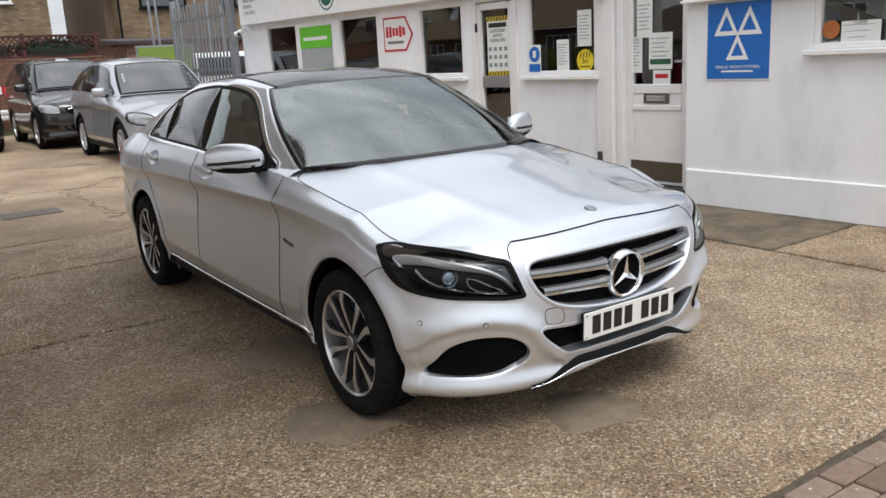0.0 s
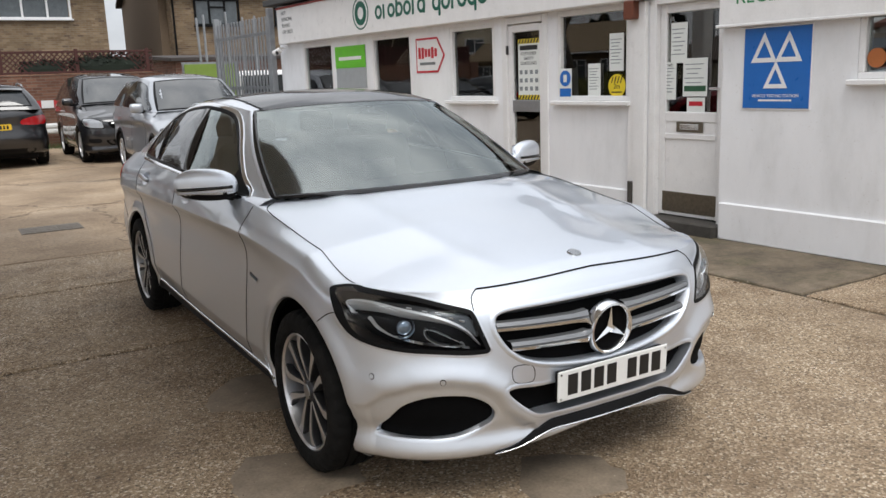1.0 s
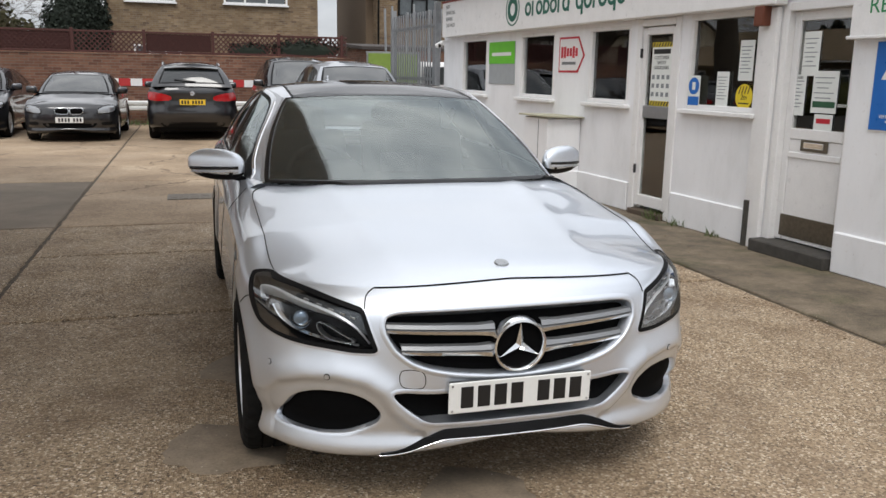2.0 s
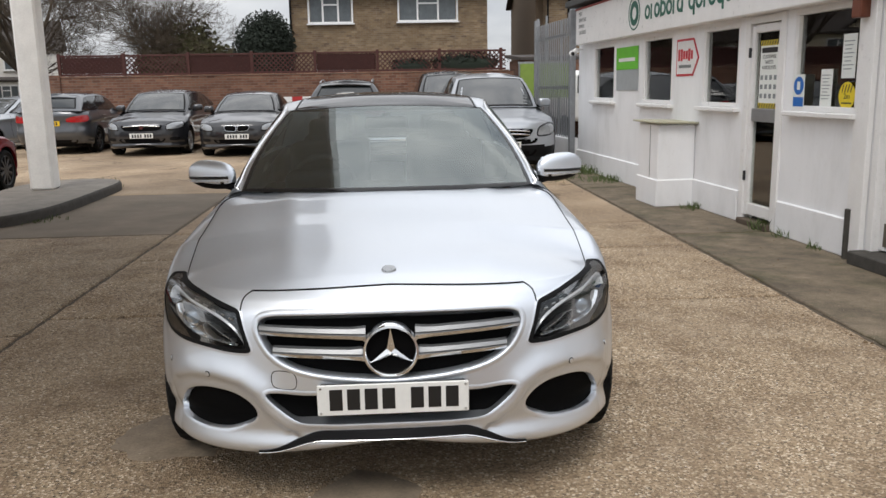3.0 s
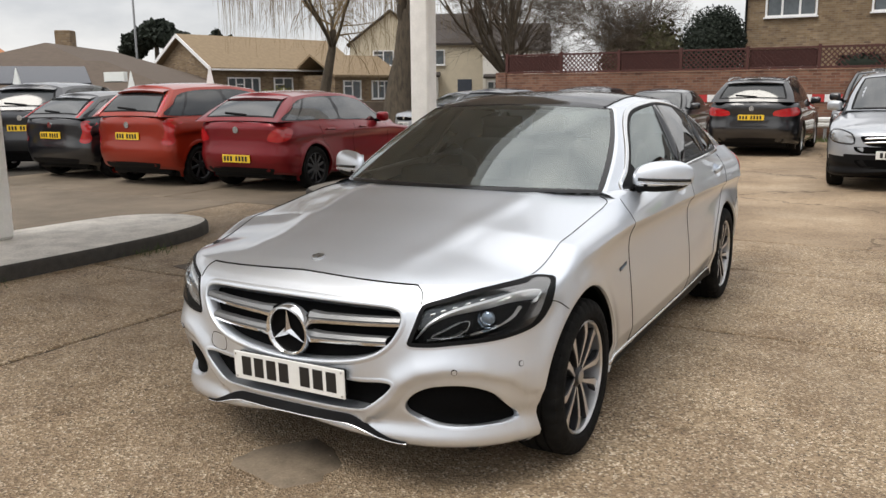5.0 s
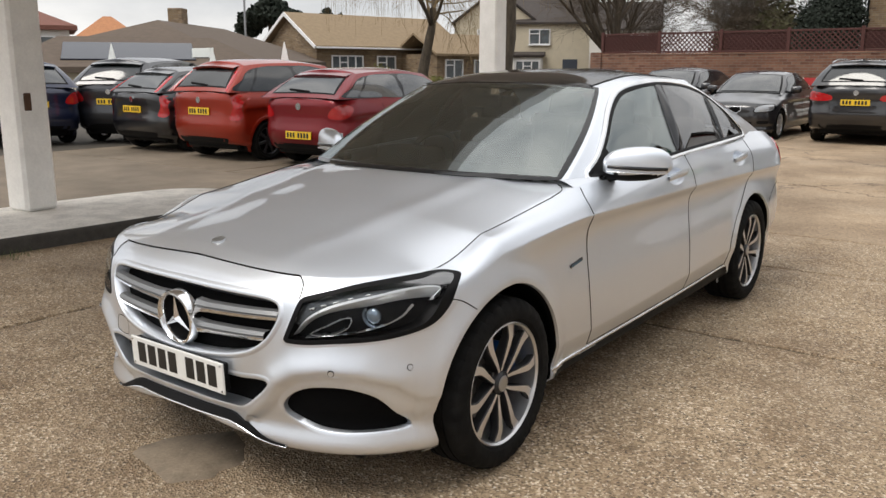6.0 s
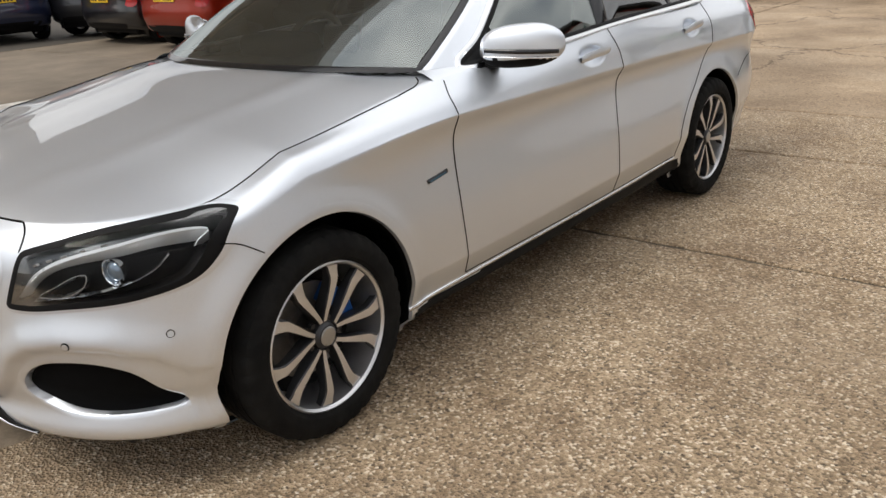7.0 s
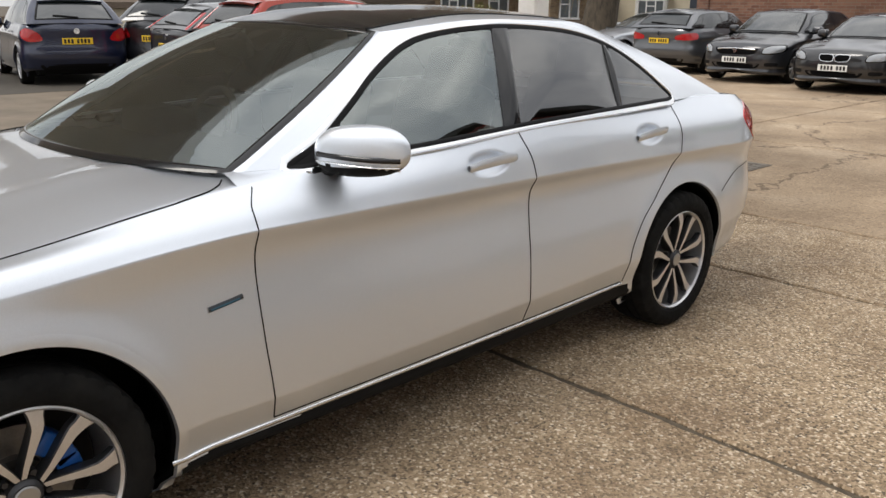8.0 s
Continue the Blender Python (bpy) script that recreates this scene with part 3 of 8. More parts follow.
def silver_saloon():
    spec = SALOON
    body, cab = Body(spec), Cabin(spec["cabin"])
    car = thing("car", (0, 0, 0), "silver metallic four-door saloon car with black glass roof, parked on concrete", "car")

    # outlines on the nose, in width and height
    grille = np.array([(0, 0.720), (0.25, 0.719), (0.40, 0.716), (0.448, 0.703), (0.460, 0.672), (0.450, 0.635), (0.418, 0.585), (0.362, 0.543), (0.28, 0.515), (0.15, 0.495), (0, 0.487)])
    grille = smooth_loop(np.concatenate([grille, grille[-2:0:-1] * (-1, 1)]), 5)
    intake = np.array([(0, 0.442), (0.30, 0.440), (0.435, 0.446), (0.37, 0.372), (0.29, 0.330), (0, 0.326)])
    intake = smooth_loop(np.concatenate([intake, intake[-2:0:-1] * (-1, 1)]), 7)
    fog = smooth_loop([(0.472, 0.368), (0.505, 0.412), (0.57, 0.441), (0.67, 0.443), (0.742, 0.412), (0.780, 0.350), (0.797, 0.297), (0.789, 0.287), (0.74, 0.283), (0.66, 0.284), (0.57, 0.296), (0.490, 0.330)], 6)
    lamp = smooth_loop([(0.487, 0.594), (0.489, 0.604), (0.507, 0.658), (0.524, 0.718), (0.535, 0.727), (0.60, 0.747), (0.68, 0.770), (0.765, 0.781), (0.822, 0.777), (0.846, 0.768), (0.860, 0.735), (0.857, 0.680), (0.832, 0.630), (0.76, 0.606), (0.64, 0.596), (0.56, 0.588), (0.496, 0.588)], 6)

    # lower skin: a loop of columns from the tail by one side to the nose and back by the other
    half = np.concatenate([np.linspace(0, 1, 151), np.linspace(1, 2, 261)[1:], np.linspace(2, 3, 41)[1:]])
    k = np.concatenate([np.linspace(0, 2, 15)[:-1], np.linspace(2, 8, 97)])
    right = body.at(half[:, None], k[None])
    for cy, cz in HANDLES:
        bowl = np.clip(1 - ((right[..., 1] - cy + 0.02) / 0.105) ** 2 - ((right[..., 2] - cz) / 0.044) ** 2, 0, 1)
        right[..., 0] -= 0.020 * bowl * bowl * (3 - 2 * bowl)
    left = right[::-1][:-1].copy()
    left[..., 0] *= -1
    p = np.concatenate([left, right]).reshape(-1, 3)
    ns, nk = len(half) * 2 - 1, len(k)
    faces = np.array(grid_faces(ns, nk))
    normals = vertex_normals(p, faces)
    rim_n = normals.reshape(ns, nk, 3)
    edge_n = rim_n[len(half) - 1:, -1].copy()
    top = bonnet_grid(body, spec, 110, 61)
    top_n = vertex_normals(top.reshape(-1, 3), np.array(grid_faces(110, 61, flip=True))).reshape(110, 61, 3)
    top_s = np.linspace(0, 1, 110) ** 1.15 * 1.235
    for i, sv in enumerate(half):
        if sv <= 1.22:
            nn = edge_n[i] + np.array([np.interp(sv, top_s, top_n[:, 60, c]) for c in range(3)])
            nn /= np.linalg.norm(nn)
            rim_n[len(half) - 1 + i, -1] = nn
            rim_n[len(half) - 1 - i, -1] = nn * (-1, 1, 1)
    normals = rim_n.reshape(-1, 3)
    col = faces[:, 0] // nk
    s_mid = np.abs(np.concatenate([-half[::-1][:-1], half])[col])
    mid = p[faces].mean(1)
    front = p[:, 1] < 0.1
    out = np.zeros(len(p), bool)
    for lp in (grille, intake):
        out |= front & inside(lp, p[:, 0], p[:, 2])
    for lp in (fog, lamp):
        out |= front & inside(lp, np.abs(p[:, 0]), p[:, 2])
    for yw, zw, ra in spec["wheels"]:
        out |= (np.abs(p[:, 0]) > 0.6) & (np.hypot(p[:, 1] - yw, p[:, 2] - zw) < ra + 0.004)
    hole = out[faces].any(1)
    y, z, x = mid[:, 1], mid[:, 2], mid[:, 0]
    bumper_edge = np.interp(y, [-0.75, -0.36, -0.24], [0.72, 0.705, 0.66])
    rear_line = np.interp(z, [0.30, 0.43, 0.61, 0.78, 0.99], [2.40, 2.42, 2.55, 2.72, 2.78])
    sill = z < np.interp(y, [0.3, 2.4], [0.250, 0.286])
    kind = np.full(len(faces), 6)
    kind[(y < -0.05) & (z < bumper_edge)] = 0
    kind[(y < 0.63) & (kind != 0)] = 1
    kind[(y >= 0.63) & (y < 1.75)] = 2
    kind[(y >= 1.75) & (y < rear_line)] = 3
    kind[sill & (y > 0.25) & (y < 2.6)] = 4
    kind[(y > 3.35) & (z < 0.70)] = 5
    names = {0: "front_bumper", 5: "rear_bumper"}
    for code, nm in names.items():
        split_mesh(nm, p, faces, (kind == code) & ~hole, SILVER, car, normals)
    doors = {}
    for sg in (-1, 1):
        for code, nm in ((1, "front_wing"), (2, "front_door"), (3, "rear_door"), (4, "sill"), (6, "rear_quarter")):
            # sill skin coloured black to stand in for the shadow under the chrome strip
            doors[nm, sg] = split_mesh(nm, p, faces, (kind == code) & ~hole & (x * sg > 0), BLACK if nm == "sill" else SILVER, car, normals, "sill under the chrome strip, coloured black as its shade" if nm == "sill" else "")

    # bonnet, with the scuttle behind it
    g = bonnet_grid(body, spec, 110, 61)
    gp = g.reshape(-1, 3)
    gf = np.array(grid_faces(g.shape[0], g.shape[1], flip=True))
    gn = vertex_normals(gp, gf)
    gm = gp[gf].mean(1)
    cowl = 0.408 + 0.245 * (np.abs(gm[:, 0]) / 0.735) ** 2.2
    # the rolled edge shades as one with the skin below it
    for i, sv in enumerate(np.linspace(0, 1, 110) ** 1.15 * 1.235):
        for jf, sg in ((0, -1), (60, 1)):
            nb = np.array([np.interp(sv, half, edge_n[:, c]) for c in range(3)]) * (sg, 1, 1)
            nn = nb + gn[i * 61 + jf]
            gn[i * 61 + jf] = nn / np.linalg.norm(nn)
    split_mesh("bonnet", gp, gf, (gm[:, 1] < cowl + 0.035) | (np.abs(gm[:, 0]) > 0.70), SILVER, car, gn)
    sc = split_mesh("scuttle", gp - (0, 0, 0.012), gf, (gm[:, 1] >= cowl + 0.02) & (np.abs(gm[:, 0]) < 0.66), CABIN_BLACK, car, gn, "black plastic scuttle under the windscreen")

    # boot lid and the shelf under the rear window
    s = np.linspace(1.9, 3, 50)
    f = np.linspace(-1, 1, 31)
    e = body.line(8, s)
    bx = e[:, None, 0] * f[None]
    by = np.broadcast_to(e[:, None, 1], bx.shape)
    bz = e[:, None, 2] + (pchip((2.8, 3.2, 3.55, 3.75, 3.84), (1.04, 1.045, 1.03, 0.995, 0.95), by) - e[:, None, 2]) * (1 - np.abs(f[None]) ** 2.4)
    mesh("boot_lid", np.stack([bx, by, bz], -1).reshape(-1, 3), grid_faces(50, 31, flip=True), SILVER, car, sharp=0)

    # shoulders between the flank and the glasshouse
    for sg in (-1, 1):
        yy = np.linspace(0.62, 3.42, 100)
        ss = np.linspace(1, 2.8, 600)
        a = body.line(8, np.interp(yy, body.line(8, ss)[:, 1], ss))
        bc = spec["cabin"]["base"]
        bx = np.where(yy < 0.66, np.interp(yy, [0.40, 0.55, 0.66], [0.70, 0.73, 0.735]), pchip(bc["y"], bc["x"], yy))
        b = np.stack([bx - 0.012, yy, np.interp(yy, bc["y"], bc["z"]) + 0.002], -1)
        m = (a + b) / 2 + (0, 0, 0.004)
        mesh("shoulder", mirrored(np.stack([a, m, b], 1).reshape(-1, 3), sg), grid_faces(100, 3, flip=sg > 0), SILVER, car, sharp=0)

    # glasshouse: pillars and rails with openings for the panes
    screen = np.concatenate([np.stack([np.linspace(-0.962, 0.962, 40), np.full(40, 0.006)], 1), np.stack([np.full(10, 0.962), np.linspace(0.06, 0.94, 10)], 1), np.stack([np.linspace(0.962, -0.962, 40), np.full(40, 0.98)], 1), np.stack([np.full(10, -0.962), np.linspace(0.94, 0.06, 10)], 1)])

    def screen_fn(q, v):
        r = cab.at(np.abs(q), v)
        r[..., 0] *= np.sign(q + 1e-12)
        return r

    def rear_fn(q, v):
        r = cab.at(3 - np.abs(q), v)
        r[..., 0] *= np.sign(q + 1e-12)
        return r

    day = np.array([(0.80, 0.985), (0.93, 0.990), (1.35, 1.010), (1.80, 1.032), (2.30, 1.046), (2.66, 1.052), (2.80, 1.058), (2.74, 1.115), (2.62, 1.205), (2.48, 1.285), (2.28, 1.338), (2.05, 1.360), (1.82, 1.366), (1.58, 1.350), (1.40, 1.315), (1.22, 1.235), (1.06, 1.135), (0.92, 1.045)])
    day = smooth_loop(day, 6)
    q = np.concatenate([np.linspace(0, 1, 41), np.linspace(1, 2, 141)[1:], np.linspace(2, 3, 31)[1:]])
    v = np.linspace(0, 1, 41)
    gh = cab.at(q[:, None], v[None])
    qq = np.broadcast_to(q[:, None], gh.shape[:2])
    vv = np.broadcast_to(v[None], gh.shape[:2])
    o = (np.abs(qq) < 0.955) & (vv > 0.02) & (vv < 0.975) | (qq > 2.17) & (vv > 0.05) & (vv < 0.96)
    o |= (qq >= 1) & (qq <= 2) & inside(day, gh[..., 1], gh[..., 2])
    gf = np.array(grid_faces(len(q), len(v)))
    keep = ~o.reshape(-1)[gf].any(1)
    gp = gh.reshape(-1, 3)
    gn = vertex_normals(gp, gf)
    for sg in (-1, 1):
        ff = gf if sg > 0 else gf[:, ::-1]
        split_mesh("pillar", gp * (sg, 1, 1), ff, keep, SILVER, car, gn * (sg, 1, 1))
    patch("windscreen", screen_fn, screen, GLASS, car, 0.003, 12, label="windscreen reflecting the cloudy sky").visible_shadow = False
    rim_of("windscreen_surround", screen_fn, screen, [(0.022, 0.0005), (0.012, 0.003), (0.0, 0.0045), (-0.010, 0.004), (-0.014, 0.0)], GLOSSBLACK, car)
    rear_pane = np.concatenate([np.stack([np.linspace(-0.84, 0.84, 30), np.full(30, 0.07)], 1), np.stack([np.linspace(0.84, -0.84, 30), np.full(30, 0.94)], 1)])
    patch("rear_window", rear_fn, rear_pane, TINTED, car, 0.003, 10)
    rim_of("rear_window_surround", rear_fn, rear_pane, [(0.03, 0.0005), (0.0, 0.004), (-0.03, 0.003)], GLOSSBLACK, car)

    # side panes: front, rear and quarter, parted by black pillars
    def pane(lo, hi):
        cut = []
        for (a1, b1), (a2, b2) in zip(day, np.roll(day, -1, 0)):
            pts = [(a1, b1)]
            for edge in (lo, hi):
                f1, f2 = a1 - edge(b1), a2 - edge(b2)
                if f1 * f2 < 0:
                    t = f1 / (f1 - f2)
                    pts.append((a1 + (a2 - a1) * t, b1 + (b2 - b1) * t))
            cut += pts
        cut = np.array(cut)
        ok = (cut[:, 0] >= np.array([lo(b) for b in cut[:, 1]]) - 1e-6) & (cut[:, 0] <= np.array([hi(b) for b in cut[:, 1]]) + 1e-6)
        cut = cut[ok]
        c = cut.mean(0)
        cut = cut[np.argsort(np.arctan2(cut[:, 1] - c[1], cut[:, 0] - c[0]))]
        n = np.concatenate([[True], np.linalg.norm(np.diff(cut, axis=0), axis=1) > 1e-4])
        return cut[n]

    pillar_b = lambda d: (lambda zz: 1.695 + d + (zz - 1.03) * 0.42)
    pillar_c = lambda d: (lambda zz: 2.365 + d + (zz - 1.05) * 0.38)
    far, near = (lambda zz: 9.0), (lambda zz: 0.0)
    for sg in (-1, 1):
        for nm, lp, mt in (("front_side_window", pane(near, pillar_b(-0.035)), GLASS), ("rear_side_window", pane(pillar_b(0.05), pillar_c(-0.012)), TINTED), ("quarter_window", pane(pillar_c(0.012), far), TINTED)):
            patch(nm, cab.side, lp, mt, car, 0.001, 6, sg).visible_shadow = False
        for nm, lp in (("b_pillar", pane(pillar_b(-0.037), pillar_b(0.052))), ("window_divider", pane(pillar_c(-0.014), pillar_c(0.014)))):
            patch(nm, cab.side, lp, GLOSSBLACK, car, 0.003, 5, sg)
        patch("mirror_sail", cab.side, smooth_loop([(0.82, 0.990), (1.01, 0.997), (1.01, 1.045), (1.0, 1.09), (0.93, 1.045)], 4), BLACK, car, 0.003, 4, sg)
        rim_of("window_seal", cab.side, day, [(0.005, 0.004), (-0.006, 0.0045), (-0.010, 0.0)], BLACK, car, sg)
        rim_of("chrome_window_trim", cab.side, day, [(0.024, 0.0), (0.022, 0.006), (0.013, 0.0085), (0.006, 0.006), (0.004, 0.0)], CHROME, car, sg, label="bright chrome window surround")

    # roof: silver rails and a black glass panel
    e_a = cab.ends(q)[1]
    fr = np.linspace(-1, 1, 41)
    rx = e_a[:, None, 0] * fr[None]
    ry = np.broadcast_to(e_a[:, None, 1], rx.shape)
    rz = e_a[:, None, 2] + (pchip(*spec["cabin"]["crown"], ry) - e_a[:, None, 2]) * (1 - np.abs(fr[None]) ** 2.6)
    rp = np.stack([rx, ry, rz], -1)
    fc = np.array(grid_faces(len(q), 41, flip=True))
    rpf = rp.reshape(-1, 3)
    rn = vertex_normals(rpf, fc)
    rm = rpf[fc].mean(1)
    ok = np.linalg.norm(np.cross(rpf[fc[:, 2]] - rpf[fc[:, 0]], rpf[fc[:, 3]] - rpf[fc[:, 1]]), axis=1) > 1e-9
    panel = (np.abs(rm[:, 0]) < 0.505) & (rm[:, 1] < 2.50)
    split_mesh("roof_rail", rpf, fc, ok & ~panel, SILVER, car, rn)
    split_mesh("glass_roof", rpf + (0, 0, 0.002), fc, ok & panel, GLOSSBLACK, car, rn, "black panoramic glass roof")
    for sg in (-1, 1):
        ln = np.stack([np.full(60, 0.508), np.linspace(1.30, 2.50, 60)], 1)
        zz = pchip(e_a[41:181, 1], e_a[41:181, 2], ln[:, 1])
        xx = pchip(e_a[41:181, 1], e_a[41:181, 0], ln[:, 1])
        zz = zz + (pchip(*spec["cabin"]["crown"], ln[:, 1]) - zz) * (1 - (0.508 / xx) ** 2.6)
        strip("roof_gap", np.stack([ln[:, 0], ln[:, 1], zz + 0.002], 1), 0.012, BLACK, car, np.tile((0.2, 0, 1), (60, 1)), sgn=sg)

    # wheel arches and wheels
    for yw, zw, ra in spec["wheels"]:
        a = np.linspace(-0.62, math.pi + 0.62, 72)
        for sg in (-1, 1):
            rows = []
            for dr, off, sink in ((0.030, 0.0002, 0), (0.016, 0.002, 0), (0.0, 0.002, 0), (-0.004, -0.008, 0), (-0.006, -0.03, 0.0), (0.05, -0.06, 0.0), (0.05, -0.32, 0.0)):
                yy, zz = yw + (ra + dr) * np.cos(a), np.maximum(zw + (ra + dr) * np.sin(a), 0.17)
                base = body.side(yy, zz)
                base[:, 0] += off
                base[:, 1], base[:, 2] = yy, zz
                rows.append(base)
            n = len(a)
            lip = np.concatenate(rows[:4])
            mesh("arch_lip", mirrored(lip, sg), grid_faces(4, n, flip=sg < 0), SILVER, car, sharp=50)
            mesh("arch_liner", mirrored(np.concatenate(rows[3:]), sg), grid_faces(4, n, flip=sg < 0), BLACK, car, sharp=0)
            wheel(car, (sg * 0.785, yw, 0.318), sg, caliper=BLUE if yw < 1 else None, turn=(8 if yw < 1 else 20) * sg)
    bm = box((1.40, 4.2, 0.12), (0, 1.5, 0.235), bevel=0.03)
    add_box(bm, (1.0, 0.9, 0.45), (0, 0.1, 0.45))
    part("underbody", bm, BLACK, car)

    # nose: grille with its bars and round emblem
    back = (0, 1.4, 0.6)
    rim_of("grille_surround", body.front, grille, [(0.016, 0.0004), (0.008, 0.003), (0.001, 0.004), (-0.004, 0.0), (-0.006, -0.05)], SILVER, car)
    patch("grille_backing", body.front, grow(grille, 0.004), MESHBLACK, car, -0.05, 6)
    for zi, zo in ((0.642, 0.662), (0.572, 0.592)):
        for sg in (-1, 1):
            lim = 0.452 if zi > 0.6 else 0.405
            xs = np.linspace(0.085, lim, 24)
            zc = zi + (zo - zi) * (xs / 0.45)
            c = body.front(xs, zc)
            rows = []
            for dz, dy in ((-0.019, 0.030), (-0.017, 0.006), (-0.004, 0.0), (0.0, 0.006), (0.004, 0.0), (0.017, 0.010), (0.019, 0.034)):
                r = c.copy()
                r[:, 2] += dz * np.interp(xs, [0.08, 0.14, 0.45], [1.35, 1.0, 0.85])
                r[:, 1] += dy
                rows.append(r)
            mesh("grille_bar_edge", mirrored(np.concatenate(rows[:3]), sg), grid_faces(3, 24, flip=sg > 0), CHROME, car, "chrome lower edge of the grille bar", sharp=25)
            mesh("grille_bar", mirrored(np.concatenate(rows[2:]), sg), grid_faces(5, 24, flip=sg > 0), BARGREY, car, "satin grey grille bar", sharp=25)
    ey = float(body.front(0.0, 0.595)[1]) - 0.006
    em = new("grille_emblem")
    em.parent = car
    em.matrix_basis = pose(0.0, ey, 0.592, 4, 0, 0)
    a = np.linspace(0, 2 * math.pi, 64, endpoint=False)
    ringp = []
    for rr, yy in ((0.098, 0.03), (0.099, 0.004), (0.094, -0.012), (0.087, -0.014), (0.080, -0.006), (0.078, 0.012)):
        ringp.append(np.stack([rr * np.cos(a), np.full(64, yy), rr * np.sin(a)], 1))
    v = np.stack(ringp, 1).reshape(-1, 3)
    mesh("emblem_ring", v, grid_faces(64, 6, wrap=True), CHROME, em, sharp=40)
    mesh("emblem_disc", [(0.0, 0.006, 0.0)] + [(0.08 * math.cos(t), 0.010, 0.08 * math.sin(t)) for t in a], [(0, 1 + i, 1 + (i + 1) % 64) for i in range(64)], MESHBLACK, em)
    bm = bmesh.new()
    hub = bm.verts.new((0, -0.014, 0))
    tips, notch = [], []
    for i in range(3):
        t = radians(90 + 120 * i)
        tips.append(bm.verts.new((0.082 * math.cos(t), -0.002, 0.082 * math.sin(t))))
        t += radians(60)
        notch.append(bm.verts.new((0.016 * math.cos(t), -0.001, 0.016 * math.sin(t))))
    for i in range(3):
        bm.faces.new((hub, tips[i], notch[i]))
        bm.faces.new((hub, notch[i - 1], tips[i]))
    part("emblem_star", bm, CHROME, em)

    # lower intakes
    rim_of("intake_surround", body.front, intake, [(0.014, 0.0004), (0.005, 0.003), (-0.002, 0.0), (-0.006, -0.05)], SILVER, car)
    patch("lower_intake", body.front, grow(intake, 0.004), MESHBLACK, car, -0.05, 5, label="black lower air intake")
    for sg in (-1, 1):
        rim_of("intake_frame", body.front, fog, [(0.016, 0.0004), (0.004, 0.0007), (-0.001, -0.002), (-0.006, -0.04)], SILVER, car, sg)
        patch("side_intake", body.front, grow(fog, -0.004), MESHBLACK, car, -0.022, 6, sg, label="black honeycomb side intake")
    xs = np.linspace(-0.475, 0.475, 60)
    fall = np.clip((np.abs(xs) - 0.24) / 0.235, 0, 1)
    fall = fall * fall * (3 - 2 * fall)
    dip = 0.074 * fall
    rows = []
    for dz, out in ((-0.006, 0.001), (-0.003, 0.007), (0.022, 0.009), (0.027, -0.02)):
        r = body.front(xs, 0.300 - dip - dz * (1 - 0.7 * fall))
        r[:, 1] -= out
        rows.append(r)
    mesh("front_lip", np.concatenate(rows), grid_faces(4, 60, flip=False), BLACK, car, "black lower lip", sharp=30)
    r = body.front(xs, 0.300 - dip - 0.026 * (1 - 0.7 * fall))
    r[:, 1] -= 0.008
    strip("lip_trim", r, 0.0045, CHROME, car, np.tile((0, -1, -0.2), (60, 1)), "thin chrome lip trim", 0.004)

    # headlamps
    for sg in (-1, 1):
        hl = new("headlamp")
        hl.parent = car
        hl["label"] = "clear headlamp with dark inside"
        rim_of("lamp_seal", body.front, lamp, [(0.006, 0.0004), (0.003, 0.0015), (-0.001, 0.0015), (-0.004, -0.004), (-0.010, -0.07)], BLACK, hl, sg)
        rim_of("lamp_edge", body.front, lamp, [(0.012, 0.0002), (0.008, 0.0016), (0.005, 0.0016)], SILVER, hl, sg)
        patch("lamp_housing", body.front, grow(lamp, -0.004), BLACK, hl, -0.06, 6, sg)
        patch("lamp_lens", body.front, grow(lamp, 0.001), LENS, hl, 0.002, 8, sg).visible_shadow = False
        rim_of("lamp_border", body.front, lamp, [(0.001, 0.0024), (-0.004, 0.0028), (-0.010, 0.0024)], BLACK, hl, sg)
        shelf = smooth_loop([(0.512, 0.640), (0.530, 0.708), (0.60, 0.735), (0.68, 0.757), (0.765, 0.768), (0.80, 0.762), (0.72, 0.742), (0.625, 0.712), (0.552, 0.668)], 5)
        patch("lamp_shelf", body.front, shelf, LAMPGREY, hl, -0.022, 5, sg, label="dark grey lamp shelf")
        for cx, cz in ((0.560, 0.697), (0.592, 0.710), (0.626, 0.722), (0.662, 0.735), (0.70, 0.746)):
            c, n = skin_line(body.front, [(cx, cz)])
            part("led_cell", box((0.020, 0.004, 0.007), (c[0] - n[0] * 0.016) * (sg, 1, 1), (0, -16 * sg, 28 * sg), 0.0015), SATIN, hl)
        tear = smooth_loop([(0.560, 0.614), (0.605, 0.640), (0.655, 0.668), (0.678, 0.668), (0.672, 0.640), (0.640, 0.619), (0.60, 0.612)], 6)
        rim_of("reflector_edge", body.front, tear, [(0.002, -0.05), (0.0015, -0.024), (-0.001, -0.024), (-0.004, -0.05)], SATIN, hl, sg)
        brow = dense([(0.510, 0.610), (0.552, 0.662), (0.625, 0.706), (0.72, 0.738), (0.80, 0.756), (0.836, 0.748), (0.842, 0.715)], 40)
        bp, bn = skin_line(body.front, brow)
        tp = np.interp(np.linspace(0, 1, 40), [0, 0.12, 0.35, 0.85, 1], [0.25, 0.7, 1.0, 1.0, 0.3])[:, None]
        rows = [bp - bn * 0.035 + tp * (0, 0, 0.005), bp - bn * 0.018 + tp * (0, 0, 0.010), bp - bn * 0.013, bp - bn * 0.019 - tp * (0, 0, 0.006), bp - bn * 0.05 - tp * (0, 0, 0.010)]
